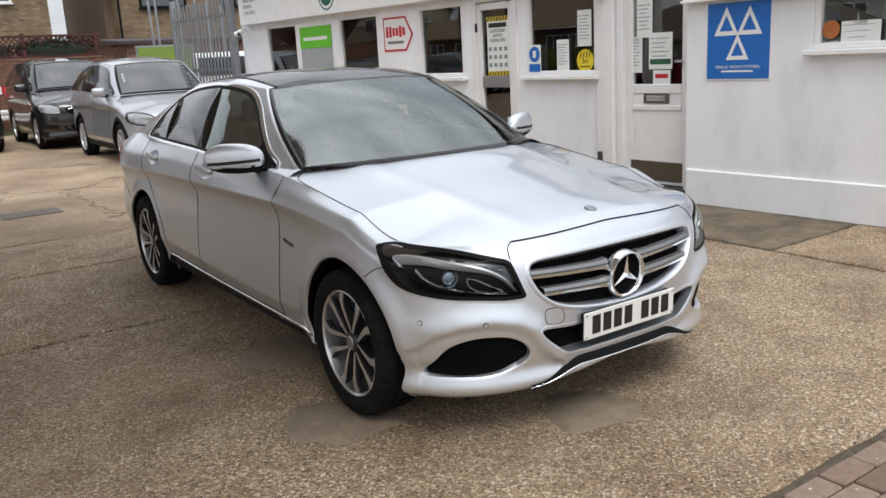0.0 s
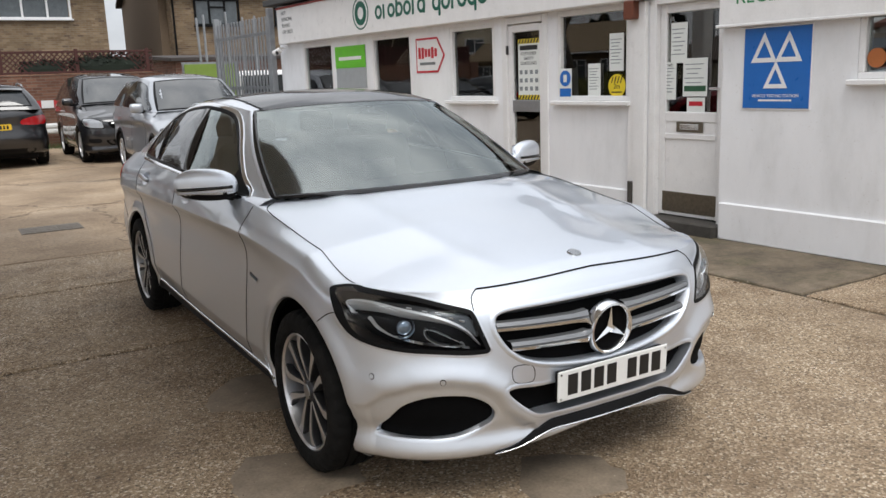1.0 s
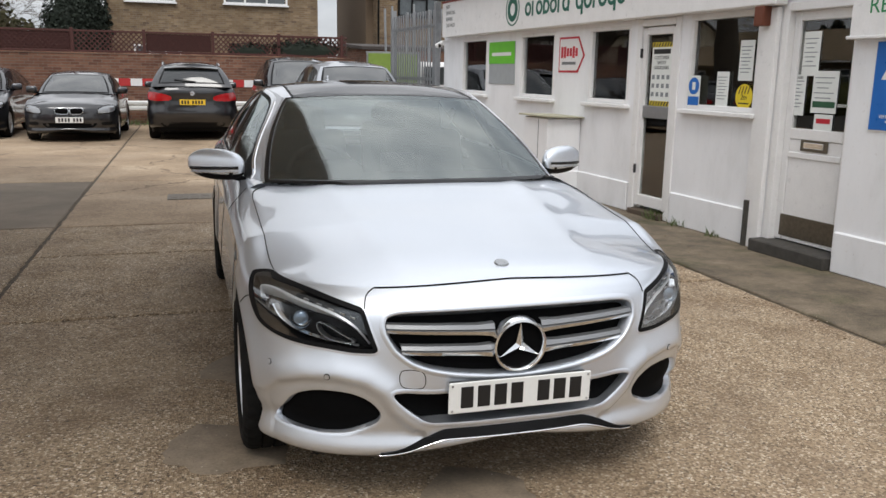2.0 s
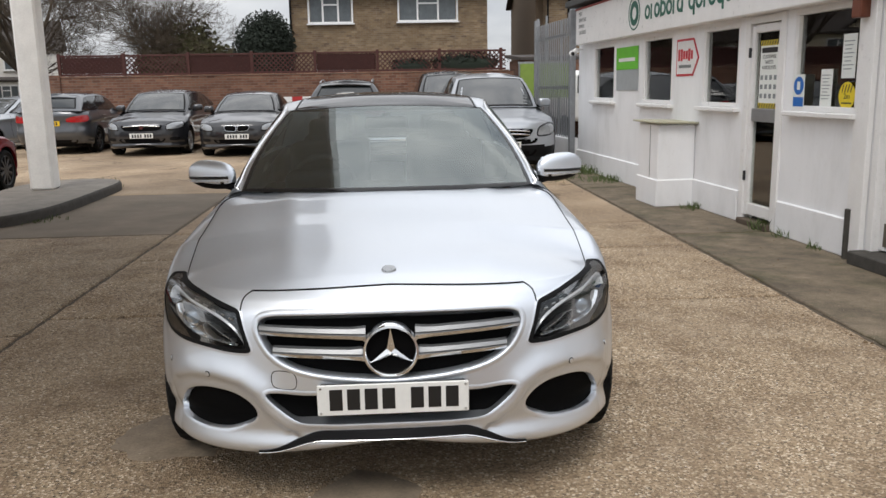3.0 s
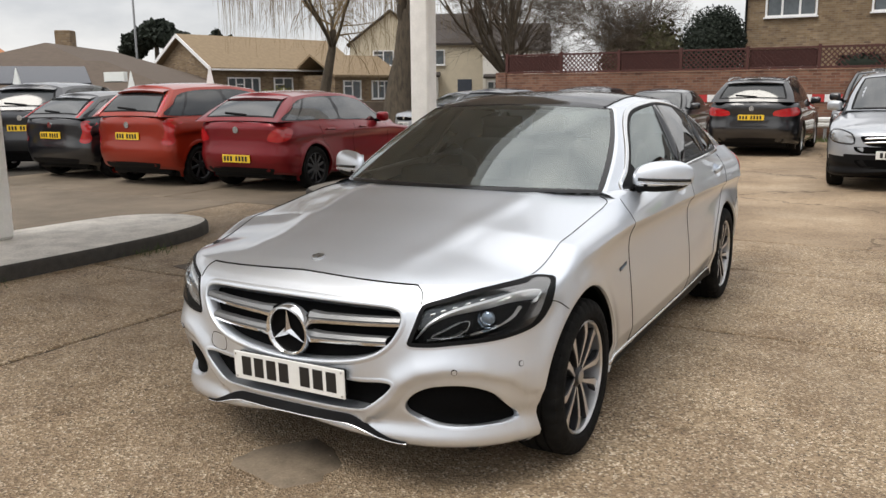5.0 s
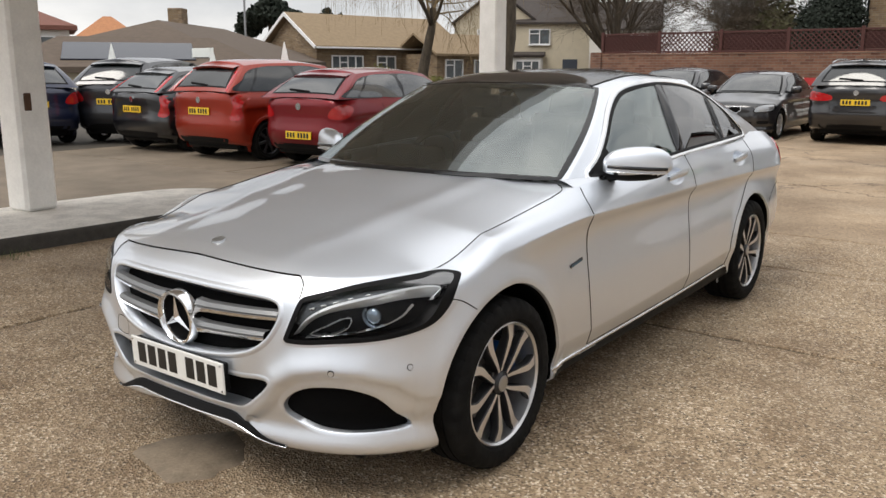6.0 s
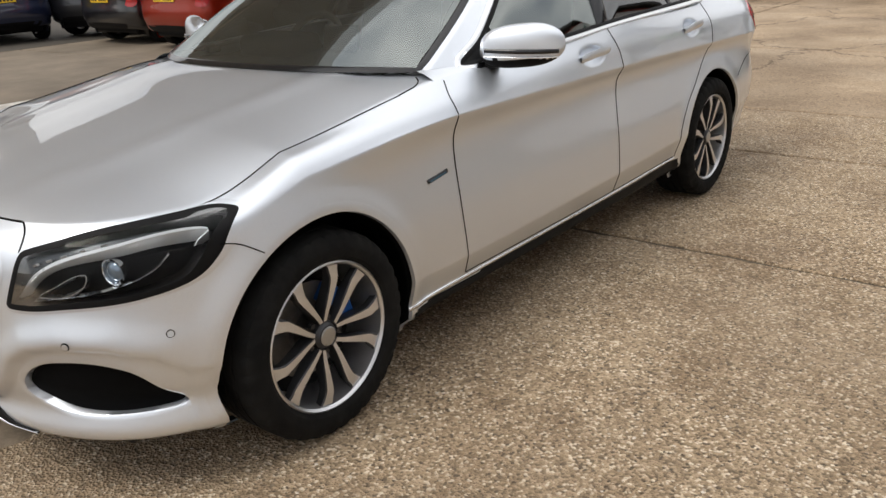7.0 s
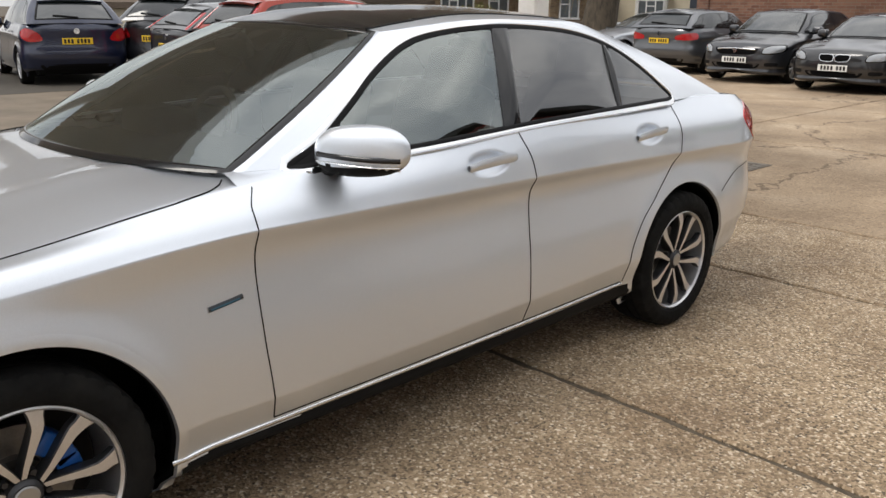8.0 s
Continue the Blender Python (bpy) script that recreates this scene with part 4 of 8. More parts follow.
        mesh("running_light", mirrored(np.stack(rows, 1).reshape(-1, 3), sg), grid_faces(40, 5, flip=sg < 0), LIGHTGUIDE, hl, "white running light blade", sharp=30)
        under = dense([(0.545, 0.603), (0.60, 0.612), (0.68, 0.622), (0.75, 0.640), (0.80, 0.672), (0.815, 0.705)], 24)
        bp, bn = skin_line(body.front, under)
        rows = [bp - bn * 0.048 + (0, 0, 0.002), bp - bn * 0.034 + (0, 0, 0.003), bp - bn * 0.022 - (0, 0, 0.003), bp - bn * 0.045 - (0, 0, 0.003)]
        mesh("lamp_blade", mirrored(np.stack(rows, 1).reshape(-1, 3), sg), grid_faces(24, 4, flip=sg < 0), CHROME, hl, sharp=30)
        for cx, cz, rr in ((0.735, 0.676, 0.036),):
            c, n = skin_line(body.front, [(cx, cz)])
            c = (c[0] - n[0] * 0.034) * (sg, 1, 1)
            m = Matrix.Translation(c) @ Vector((n[0][0] * sg * 0.3, -1, 0)).to_track_quat("Z", "Y").to_matrix().to_4x4()
            bm = bmesh.new()
            bmesh.ops.create_uvsphere(bm, u_segments=24, v_segments=12, radius=rr * 0.72, matrix=m @ Matrix.Diagonal((1, 1, 0.55, 1)))
            part("projector", bm, plain("projector_glass", (0.22, 0.27, 0.33), 0.05, 0.6, 0.1), hl, smooth=True)
            bm = bmesh.new()
            bmesh.ops.create_cone(bm, cap_ends=False, segments=28, radius1=rr * 0.75, radius2=rr, depth=0.022, matrix=m)
            part("projector_ring", bm, CHROME, hl, smooth=True)

    # panel gaps
    def gap(nm, fn, pts, n, width=0.0036, sgs=(-1, 1)):
        lp, ln = skin_line(fn, dense(pts, n))
        for sg in sgs:
            strip(nm, lp, width, GAP, car, ln, sgn=sg, thick=0.0018)

    gap("door_gap", body.side, [(0.66, 0.955), (0.625, 0.90), (0.62, 0.80), (0.63, 0.55), (0.645, 0.40), (0.655, 0.285)], 90)
    gap("door_gap", body.side, [(1.72, 1.01), (1.755, 0.90), (1.765, 0.75), (1.765, 0.55), (1.76, 0.40), (1.75, 0.30)], 90)
    gap("door_gap", body.side, [(2.79, 1.03), (2.785, 0.95), (2.74, 0.80), (2.60, 0.66), (2.49, 0.56), (2.42, 0.43), (2.40, 0.31)], 90)
    gap("door_gap", body.side, [(0.655, 0.283), (1.4, 0.292), (2.39, 0.310)], 50)
    gap("bumper_gap", body.side, [(-0.37, 0.712), (-0.30, 0.695), (-0.23, 0.652)], 12, 0.004)
    gap("bumper_gap", body.side, [(3.17, 0.60), (3.35, 0.685), (3.5, 0.70)], 14, 0.003)
    # bonnet gap: along its front edge, then back over the wings
    s = np.linspace(0, 0.6, 200)
    corner = float(np.interp(0.478, body.line(8, s)[:, 0], s))
    s = np.linspace(0.0, corner, 30)
    e = body.at(s, 8.0)
    e = np.concatenate([e[::-1] * (-1, 1, 1), e[1:]])
    strip("bonnet_gap", e + (0, -0.002, 0.001), 0.005, GAP, car, np.tile((0, -0.6, 0.8), (len(e), 1)), thick=0.002)
    for sg in (-1, 1):
        c0 = body.at(corner, 8.0)
        e = np.concatenate([c0[None], body.front(np.array([0.497, 0.508, 0.514, 0.517]), np.array([0.773, 0.762, 0.745, 0.724]))])
        strip("bonnet_gap", e, 0.005, GAP, car, np.tile((0.3, -0.7, 0.6), (5, 1)), thick=0.002, sgn=sg)
        e = body.at(np.linspace(0.70, 1.155, 50), 8.0)
        strip("bonnet_gap", e, 0.0032, GAP, car, np.tile((0.45, 0, 0.9), (50, 1)), thick=0.002, sgn=sg)
        e2 = dense([tuple(body.at(1.155, 8.0)), (0.783, 0.530, 0.95), (0.758, 0.583, 0.96), (0.722, 0.615, 0.97)], 30)
        ss = np.linspace(0.6, 1.235, 400)
        edge = body.line(8, np.interp(e2[:, 1], body.line(8, ss)[:, 1], ss))
        e2[:, 2] = edge[:, 2] + (pchip(*spec["bonnet"], e2[:, 1]) - edge[:, 2]) * (1 - np.clip(np.abs(e2[:, 0]) / edge[:, 0], 0, 1) ** 2.2)
        strip("bonnet_gap", e2 + (0, 0, 0.001), 0.0035, GAP, car, np.tile((0.2, 0, 1.0), (30, 1)), thick=0.002, sgn=sg)
        # bright sill strip, belt line, badge
        lp, ln = skin_line(body.side, dense([(0.335, 0.262), (1.3, 0.276), (2.40, 0.298)], 50))
        strip("sill_trim", lp, 0.014, CHROME, car, ln, "thin chrome sill strip", 0.006, sg)
        lp, ln = skin_line(body.side, dense([(0.47, 0.662), (0.52, 0.668), (0.575, 0.676)], 8))
        strip("wing_badge", lp, 0.016, DARKALLOY, car, ln, "small silver wing badge", 0.004, sg)
        lp, ln = skin_line(body.side, dense([(0.475, 0.660), (0.52, 0.666), (0.565, 0.672)], 8))
        strip("wing_badge_inlay", lp, 0.008, TEAL, car, ln, "blue badge inlay", 0.0055, sg)
        # park sensors, tow cover
        for sx, sz in ((0.815, 0.505), (0.645, 0.500)):
            c, n = skin_line(body.front, [(sx, sz)])
            m = Matrix.Translation(c[0] * (sg, 1, 1)) @ Vector(n[0] * (sg, 1, 1)).to_track_quat("Z", "Y").to_matrix().to_4x4()
            bm = bmesh.new()
            bmesh.ops.create_cone(bm, cap_ends=True, segments=20, radius1=0.0115, radius2=0.0105, depth=0.003, matrix=m)
            part("sensor_ring", bm, GAP, car)
            bm = bmesh.new()
            bmesh.ops.create_cone(bm, cap_ends=True, segments=20, radius1=0.0095, radius2=0.0085, depth=0.006, matrix=m)
            part("park_sensor", bm, SILVER, car)
    tow = smooth_loop([(-0.405, 0.470), (-0.335, 0.462), (-0.335, 0.515), (-0.405, 0.522)], 6)
    rim_of("tow_cover_gap", body.front, tow, [(0.0015, 0.0004), (0.0, 0.0009), (-0.0015, 0.0004)], GAP, car)

    # bonnet emblem
    part("bonnet_emblem", tube(0.027, 0.024, 0.006, (0, -0.578, 0.8365), (13, 0, 0), 28), SATIN, car, "small round silver emblem")

    # number plate with plain bars for its characters
    pl = new("number_plate")
    pl.parent = car
    pl.matrix_basis = pose(0.004, float(body.front(0.0, 0.42)[1]) - 0.020, 0.428, 2.5, 0, 0)
    part("plate", box((0.52, 0.008, 0.112), bevel=0.003), WHITE_PLATE, pl, "white number plate with black bars")
    part("plate_holder", box((0.50, 0.03, 0.10), (0, 0.018, 0), bevel=0.004), BLACK, pl)
    for i, cx in enumerate((-0.196, -0.136, -0.076, -0.016, 0.082, 0.142, 0.202)):
        part("bar", box((0.044, 0.002, 0.076), (cx, -0.0045, 0.002)), BLACK_INK, pl)
    for cx, cz in ((-0.248, 0.045), (0.248, 0.045), (-0.248, -0.045), (0.248, -0.045)):
        part("plate_screw", tube(0.004, 0.004, 0.003, (cx, -0.0045, cz), (90, 0, 0), 10), SATIN, pl)

    # door handles in their cups
    for sg in (-1, 1):
        for dn, (cy, cz) in zip(("front_door", "rear_door"), HANDLES):
            dr = doors[dn, sg]
            lp, ln = skin_line(body.side, dense([(cy - 0.12, cz - 0.008), (cy, cz + 0.002), (cy + 0.118, cz + 0.006)], 20))
            t = np.linspace(-1, 1, 20)
            lift = 0.022 * (1 - np.abs(t) ** 4)
            wd = 0.017 * (1 - 0.25 * t ** 2)
            rows = []
            for ax, az in ((-0.010, -0.7), (0.0, -1.0), (0.007, -0.5), (0.009, 0.2), (0.005, 0.9), (-0.006, 1.0), (-0.012, 0.3)):
                rows.append(lp + ln * (lift + ax)[:, None] + np.stack([0 * t, 0 * t, wd * az], 1))
            mesh("door_handle", mirrored(np.stack(rows + rows[:1], 1).reshape(-1, 3), sg), grid_faces(20, 8, flip=sg < 0), SILVER, dr, "silver pull handle", sharp=40)
        # mirror
        mr = new("door_mirror")
        mr.parent = car
        n1, n2 = 20, 28
        vs = []
        for i in range(n1 + 1):
            u = i / n1
            for j in range(n2):
                t = 2 * math.pi * j / n2
                ph = math.pi * u
                cx, cy, cz = math.cos(ph), math.sin(ph) * math.cos(t), math.sin(ph) * math.sin(t)
                sx = 0.134
                hy = 0.060 * (1 if cy < 0 else 0.55) * (1.0 - 0.25 * max(cx, 0))
                hz = (0.080 if cz > 0 else 0.070) * (1.0 - 0.18 * max(cx, 0) ** 2)
                ex = 0.75
                px = math.copysign(abs(cx) ** ex, cx) * sx
                py = math.copysign(abs(cy) ** ex, cy) * hy
                pz = math.copysign(abs(cz) ** ex, cz) * hz
                vs.append((px + 0.926, py + 0.955 + 0.055 * px / sx, pz + 1.033 + 0.008 * px / sx))
        fc = np.array([(i * n2 + j, (i + 1) * n2 + j, (i + 1) * n2 + (j + 1) % n2, i * n2 + (j + 1) % n2) for i in range(n1) for j in range(n2)])
        vp = np.array(vs)
        fm = vp[fc].mean(1)
        low = fm[:, 2] < 1.000 - 0.02 * (fm[:, 0] - 0.915)
        vn = vertex_normals(vp, fc)
        vp, vn = vp * (sg, 1, 1), vn * (sg, 1, 1)
        fx = fc if sg > 0 else fc[:, ::-1]
        split_mesh("mirror_cap", vp, fx, ~low, SILVER, mr, vn)
        split_mesh("mirror_base", vp, fx, low, BLACK, mr, vn, "black lower mirror shell")
        ind = [(0.825, 0.868), (0.91, 0.890), (1.00, 0.935), (1.052, 0.990)]
        ip = np.array([(a, b - 0.004, 1.024 - 0.03 * (a - 0.915)) for a, b in dense(ind, 24)])
        strip("mirror_indicator", ip, 0.016, GLOSSBLACK, mr, np.tile((0.3, -1, 0), (24, 1)), "dark indicator strip", 0.004, sg)
        strip("mirror_trim", ip + (0, -0.002, -0.020), 0.004, CHROME, mr, np.tile((0.3, -1, 0), (24, 1)), thick=0.003, sgn=sg)
        part("mirror_glass", box((0.19, 0.004, 0.115), (sg * 0.912, 0.990, 1.033), (0, 0, sg * 26), 0.002), plain("mirror_silver", (0.9, 0.9, 0.9), 0.02, 1.0, 0.02), mr)
        bm = box((0.12, 0.07, 0.032), (sg * 0.825, 0.925, 0.975), (0, sg * -14, 0), 0.012, 2)
        part("mirror_arm", bm, BLACK, mr, smooth=True)

    # tail lamps
    for sg in (-1, 1):
        tl = smooth_loop([(3.40, 0.93), (3.52, 0.975), (3.70, 0.985), (3.74, 0.90), (3.70, 0.79), (3.60, 0.79), (3.48, 0.85)], 6)
        patch("tail_lamp", body.side, tl, RED_LAMP, car, 0.004, 6, sg, label="red tail lamp")
        rim_of("tail_lamp_edge", body.side, tl, [(0.003, 0.0), (0.0, 0.0045), (-0.002, 0.003)], RED_LAMP, car, sg)

    # cabin: dashboard, wheel, seats, mirror
    bm = box((1.36, 0.42, 0.20), (0, 0.92, 0.86), (6, 0, 0), 0.05, 3)
    add_box(bm, (0.34, 0.22, 0.12), (-0.37, 0.98, 0.985), (0, 0, 0), 0.04, 3)
    part("dashboard", bm, CABIN_BLACK, car, "dark dashboard", smooth=True)
    part("centre_screen", box((0.19, 0.02, 0.11), (0.0, 0.99, 1.03), (-12, 0, 0), 0.006), GLOSSBLACK, car)
    bm = bmesh.new()
    n, k2 = 40, 10
    ring = [[bm.verts.new(((0.185 + 0.016 * math.cos(b)) * math.cos(a), 0.016 * math.sin(b), (0.185 + 0.016 * math.cos(b)) * math.sin(a))) for b in np.linspace(0, 2 * math.pi, k2, endpoint=False)] for a in np.linspace(0, 2 * math.pi, n, endpoint=False)]
    for i in range(n):
        for j in range(k2):
            bm.faces.new((ring[i][j], ring[(i + 1) % n][j], ring[(i + 1) % n][(j + 1) % k2], ring[i][(j + 1) % k2]))
    add_box(bm, (0.14, 0.05, 0.12), (0, 0.0, -0.01), bevel=0.03, seg=2)
    add_box(bm, (0.34, 0.02, 0.035), (0, 0.0, 0), bevel=0.006)
    add_box(bm, (0.04, 0.02, 0.17), (0, 0.0, -0.09), bevel=0.006)
    sw = part("steering_wheel", bm, LEATHER, car, "black leather steering wheel", smooth=True)
    sw.matrix_basis = pose(-0.37, 1.17, 0.93, -24, 0, 0)
    for sx in (-0.37, 0.37):
        for sy, nm in ((1.45, "front_seat"), (2.28, "rear_seat")):
            bm = box((0.50, 0.48, 0.16), (sx, sy, 0.55), (6, 0, 0), 0.06, 3)
            add_box(bm, (0.48, 0.15, 0.60), (sx, sy + 0.30, 0.86), (-16, 0, 0), 0.06, 3)
            add_box(bm, (0.25, 0.09, 0.17), (sx, sy + 0.41, 1.20), (-10, 0, 0), 0.04, 3)
            part(nm, bm, LEATHER, car, "black leather seat with headrest", smooth=True)
    bm = box((0.23, 0.035, 0.065), (0, 1.10, 1.285), (10, 0, 0), 0.015, 2)
    add_box(bm, (0.04, 0.05, 0.06), (0, 1.135, 1.305), (40, 0, 0), 0.01)
    part("rear_view_mirror", bm, BLACK, car, smooth=True)
    part("floor_pan", box((1.5, 2.4, 0.05), (0, 1.7, 0.33)), CABIN_BLACK, car)
    part("roof_lining", box((1.02, 1.1, 0.02), (0, 1.92, 1.352), bevel=0.005), CABIN_BLACK, car)
    part("parcel_shelf", box((1.25, 0.5, 0.03), (0, 2.90, 1.0), bevel=0.005), CABIN_BLACK, car)
    return car


silver_saloon()


# ---- ground, islands, canopy ----
def forecourt_concrete():
    m = Mat("exposed_aggregate_concrete", rough=0.8)
    big = m.noise(0.55, 6, 0.65)
    stones = m.node("ShaderNodeTexVoronoi", {"Vector": m.coords(1.0), "Scale": 112.0}, feature="F1")
    pick = m.node("ShaderNodeSeparateColor", {0: stones.outputs["Color"]}).outputs[0]
    pebble = m.ramp(pick, [(0.0, (0.055, 0.038, 0.023)), (0.15, (0.205, 0.147, 0.088)), (0.55, (0.385, 0.285, 0.177)), (0.85, (0.53, 0.408, 0.275)), (0.96, (0.84, 0.735, 0.58))])
    cement = m.ramp(m.noise(25, 5), [(0.3, (0.25, 0.185, 0.120)), (0.7, (0.40, 0.31, 0.212))])
    wear = m.ramp(big, [(0.36, (1, 1, 1)), (0.66, (0.5, 0.5, 0.5))])
    col = m.mix(cement, pebble, wear)
    stain = m.ramp(m.noise(1.7, 7, 0.7), [(0.36, (0.66, 0.62, 0.58)), (0.56, (1, 1, 1))])
    col = m.mix(col, stain, 1.0, "MULTIPLY")
    tint = m.ramp(m.rand(), [(0.0, (0.86, 0.85, 0.84)), (1.0, (1.06, 1.03, 1.0))])
    m.base(m.mix(col, tint, 1.0, "MULTIPLY"))
    m.gloss(m.ramp(m.noise(3, 4), [(0.3, (0.62, 0.62, 0.62)), (0.7, (0.9, 0.9, 0.9))]))
    m.bump(stones.outputs["Distance"], 0.9, 0.008)
    m.bump(m.noise(4, 6), 0.3, 0.01)
    return m.m


def smooth_concrete():
    m = Mat("worn_tan_concrete", rough=0.85)
    a = m.ramp(m.noise(0.8, 7, 0.65), [(0.3, (0.25, 0.185, 0.122)), (0.5, (0.37, 0.285, 0.195)), (0.72, (0.47, 0.385, 0.285))])
    fine = m.ramp(m.noise(70, 4), [(0.3, (0.82, 0.8, 0.78)), (0.7, (1.08, 1.08, 1.08))])
    patchy = m.ramp(m.cells(0.9, "SMOOTH_F1", "Distance"), [(0.2, (1.05, 1.03, 1.0)), (0.65, (0.74, 0.71, 0.68))])
    wob = m.node("ShaderNodeTexNoise", {"Vector": m.coords(1.0), "Scale": 1.6, "Detail": 6.0, "Roughness": 0.65}).outputs["Color"]
    bent = m.node("ShaderNodeVectorMath", {0: m.coords(1.0), 1: wob}, operation="ADD").outputs[0]
    cells = m.node("ShaderNodeTexVoronoi", {"Vector": bent, "Scale": 0.33}, feature="DISTANCE_TO_EDGE").outputs["Distance"]
    crack = m.ramp(cells, [(0.0, (0.30, 0.27, 0.24)), (0.010, (1, 1, 1))])
    speck = m.node("ShaderNodeSeparateColor", {0: m.node("ShaderNodeTexVoronoi", {"Vector": m.coords(1.0), "Scale": 70.0}, feature="F1").outputs["Color"]}).outputs[0]
    fleck = m.ramp(speck, [(0.0, (0.62, 0.58, 0.54)), (0.2, (0.94, 0.93, 0.92)), (0.8, (1.04, 1.03, 1.02)), (0.97, (1.35, 1.33, 1.3))])
    col = m.mix(m.mix(a, fine, 1.0, "MULTIPLY"), patchy, 1.0, "MULTIPLY")
    m.base(m.mix(m.mix(col, fleck, 1.0, "MULTIPLY"), crack, 1.0, "MULTIPLY"))
    m.bump(m.noise(30, 5), 0.35, 0.006)
    m.bump(speck, 0.15, 0.004)
    return m.m


# mottled brown concrete, about half as pale as the tan slabs
def dark_tan_concrete():
    m = Mat("dark_brown_concrete", rough=0.8)
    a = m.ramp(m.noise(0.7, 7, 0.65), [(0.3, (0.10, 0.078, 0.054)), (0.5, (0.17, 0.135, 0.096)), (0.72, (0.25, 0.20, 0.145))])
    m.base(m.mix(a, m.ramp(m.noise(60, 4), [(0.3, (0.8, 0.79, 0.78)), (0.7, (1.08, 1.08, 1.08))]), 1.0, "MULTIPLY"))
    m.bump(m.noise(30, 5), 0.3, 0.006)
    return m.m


def soil():
    m = Mat("dark_joint_dirt", rough=0.95)
    m.base(m.ramp(m.noise(20, 6), [(0.3, (0.055, 0.043, 0.029)), (0.7, (0.125, 0.098, 0.068))]))
    m.bump(m.noise(60, 4), 0.5, 0.01)
    return m.m


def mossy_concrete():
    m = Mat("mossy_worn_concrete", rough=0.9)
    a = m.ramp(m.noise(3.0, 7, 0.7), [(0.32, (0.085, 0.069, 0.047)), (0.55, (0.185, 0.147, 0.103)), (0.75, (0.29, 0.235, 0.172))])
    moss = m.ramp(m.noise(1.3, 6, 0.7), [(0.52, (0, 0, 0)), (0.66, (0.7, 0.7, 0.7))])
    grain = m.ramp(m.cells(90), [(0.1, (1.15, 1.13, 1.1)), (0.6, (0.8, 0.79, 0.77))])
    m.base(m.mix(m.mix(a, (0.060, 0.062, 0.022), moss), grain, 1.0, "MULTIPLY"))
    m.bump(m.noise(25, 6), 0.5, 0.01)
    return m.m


AGGREGATE, TAN, DARKTAN, SOIL, MOSSY = forecourt_concrete(), smooth_concrete(), dark_tan_concrete(), soil(), mossy_concrete()
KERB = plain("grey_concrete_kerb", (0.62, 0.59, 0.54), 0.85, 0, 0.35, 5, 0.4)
KERB_DARK = plain("dark_kerb_edge", (0.055, 0.05, 0.043), 0.9, 0, 0.4, 12, 0.5)
ASPHALT = plain("old_asphalt", (0.058, 0.049, 0.038), 0.9, 0, 0.3, 8, 0.5)


def white_paint():
    m = Mat("white_masonry_paint", rough=0.6)
    f = m.noise(2.2, 6, 0.65, (1, 1, 0.4))
    c = m.ramp(f, [(0.30, (0.70, 0.70, 0.70)), (0.50, (0.80, 0.80, 0.81)), (0.75, (0.85, 0.85, 0.86))])
    spots = m.ramp(m.noise(38, 5), [(0.26, (0.72, 0.68, 0.63)), (0.36, (1, 1, 1))])
    m.base(m.mix(c, spots, 0.6, "MULTIPLY"))
    m.bump(m.noise(55, 4), 0.18, 0.004)
    return m.m


WHITE = white_paint()
GLOSSWHITE = plain("white_gloss_joinery", (0.78, 0.77, 0.76), 0.3, 0, 0.06, 6)
CREAM = plain("cream_room_paint", (0.62, 0.57, 0.47), 0.8, 0, 0.1, 3)
DARKFLOOR = plain("dark_carpet_tile", (0.05, 0.05, 0.055), 0.95, 0, 0.3, 20)
PANE = glass("shop_window_glass", (0.80, 0.84, 0.82), 2.0)
STEEL = plain("galvanised_steel", (0.33, 0.34, 0.35), 0.45, 0.7, 0.2, 14)

ground = mesh("ground", [(-400, -400, -0.012), (400, -400, -0.012), (400, 600, -0.012), (-400, 600, -0.012)], [(0, 1, 2, 3)], SOIL)
tagged(ground, "bare dirt under the concrete and out to the horizon", "ground", kind="structure")


def slab(x0, x1, y0, y1, mat, name="concrete_slab", z=0.0, gap=0.024, parent=None):
    rnd = random.Random(round(100 * (x0 + 3 * y0 + 7 * x1)))
    xa, xb, ya, yb = x0 + gap / 2, x1 - gap / 2, y0 + gap / 2, y1 - gap / 2
    nx, ny = (max(2, min(60, int(d / 0.09))) for d in (xb - xa, yb - ya))
    edge = [(xa + (xb - xa) * i / nx, ya) for i in range(nx)] + [(xb, ya + (yb - ya) * i / ny) for i in range(ny)]
    edge += [(xb - (xb - xa) * i / nx, yb) for i in range(nx)] + [(xa, yb - (yb - ya) * i / ny) for i in range(ny)]
    cx, cy = (x0 + x1) / 2, (y0 + y1) / 2
    worn = [(a - math.copysign(rnd.random() ** 2 * 0.014, a - cx), b - math.copysign(rnd.random() ** 2 * 0.014, b - cy)) for a, b in edge]
    n = len(edge)
    chip = [rnd.uniform(0.006, 0.016) for _ in worn]
    vs = [(a, b, z - 0.05) for a, b in worn] + [(a, b, z - 0.008) for a, b in worn]
    vs += [(a - math.copysign(c, a - cx), b - math.copysign(c, b - cy), z) for (a, b), c in zip(worn, chip)]
    fs = [(r * n + i, r * n + (i + 1) % n, (r + 1) * n + (i + 1) % n, (r + 1) * n + i) for r in (0, 1) for i in range(n)]
    return mesh(name, vs, fs + [tuple(range(2 * n, 3 * n))], mat, parent or ground, smooth=False)


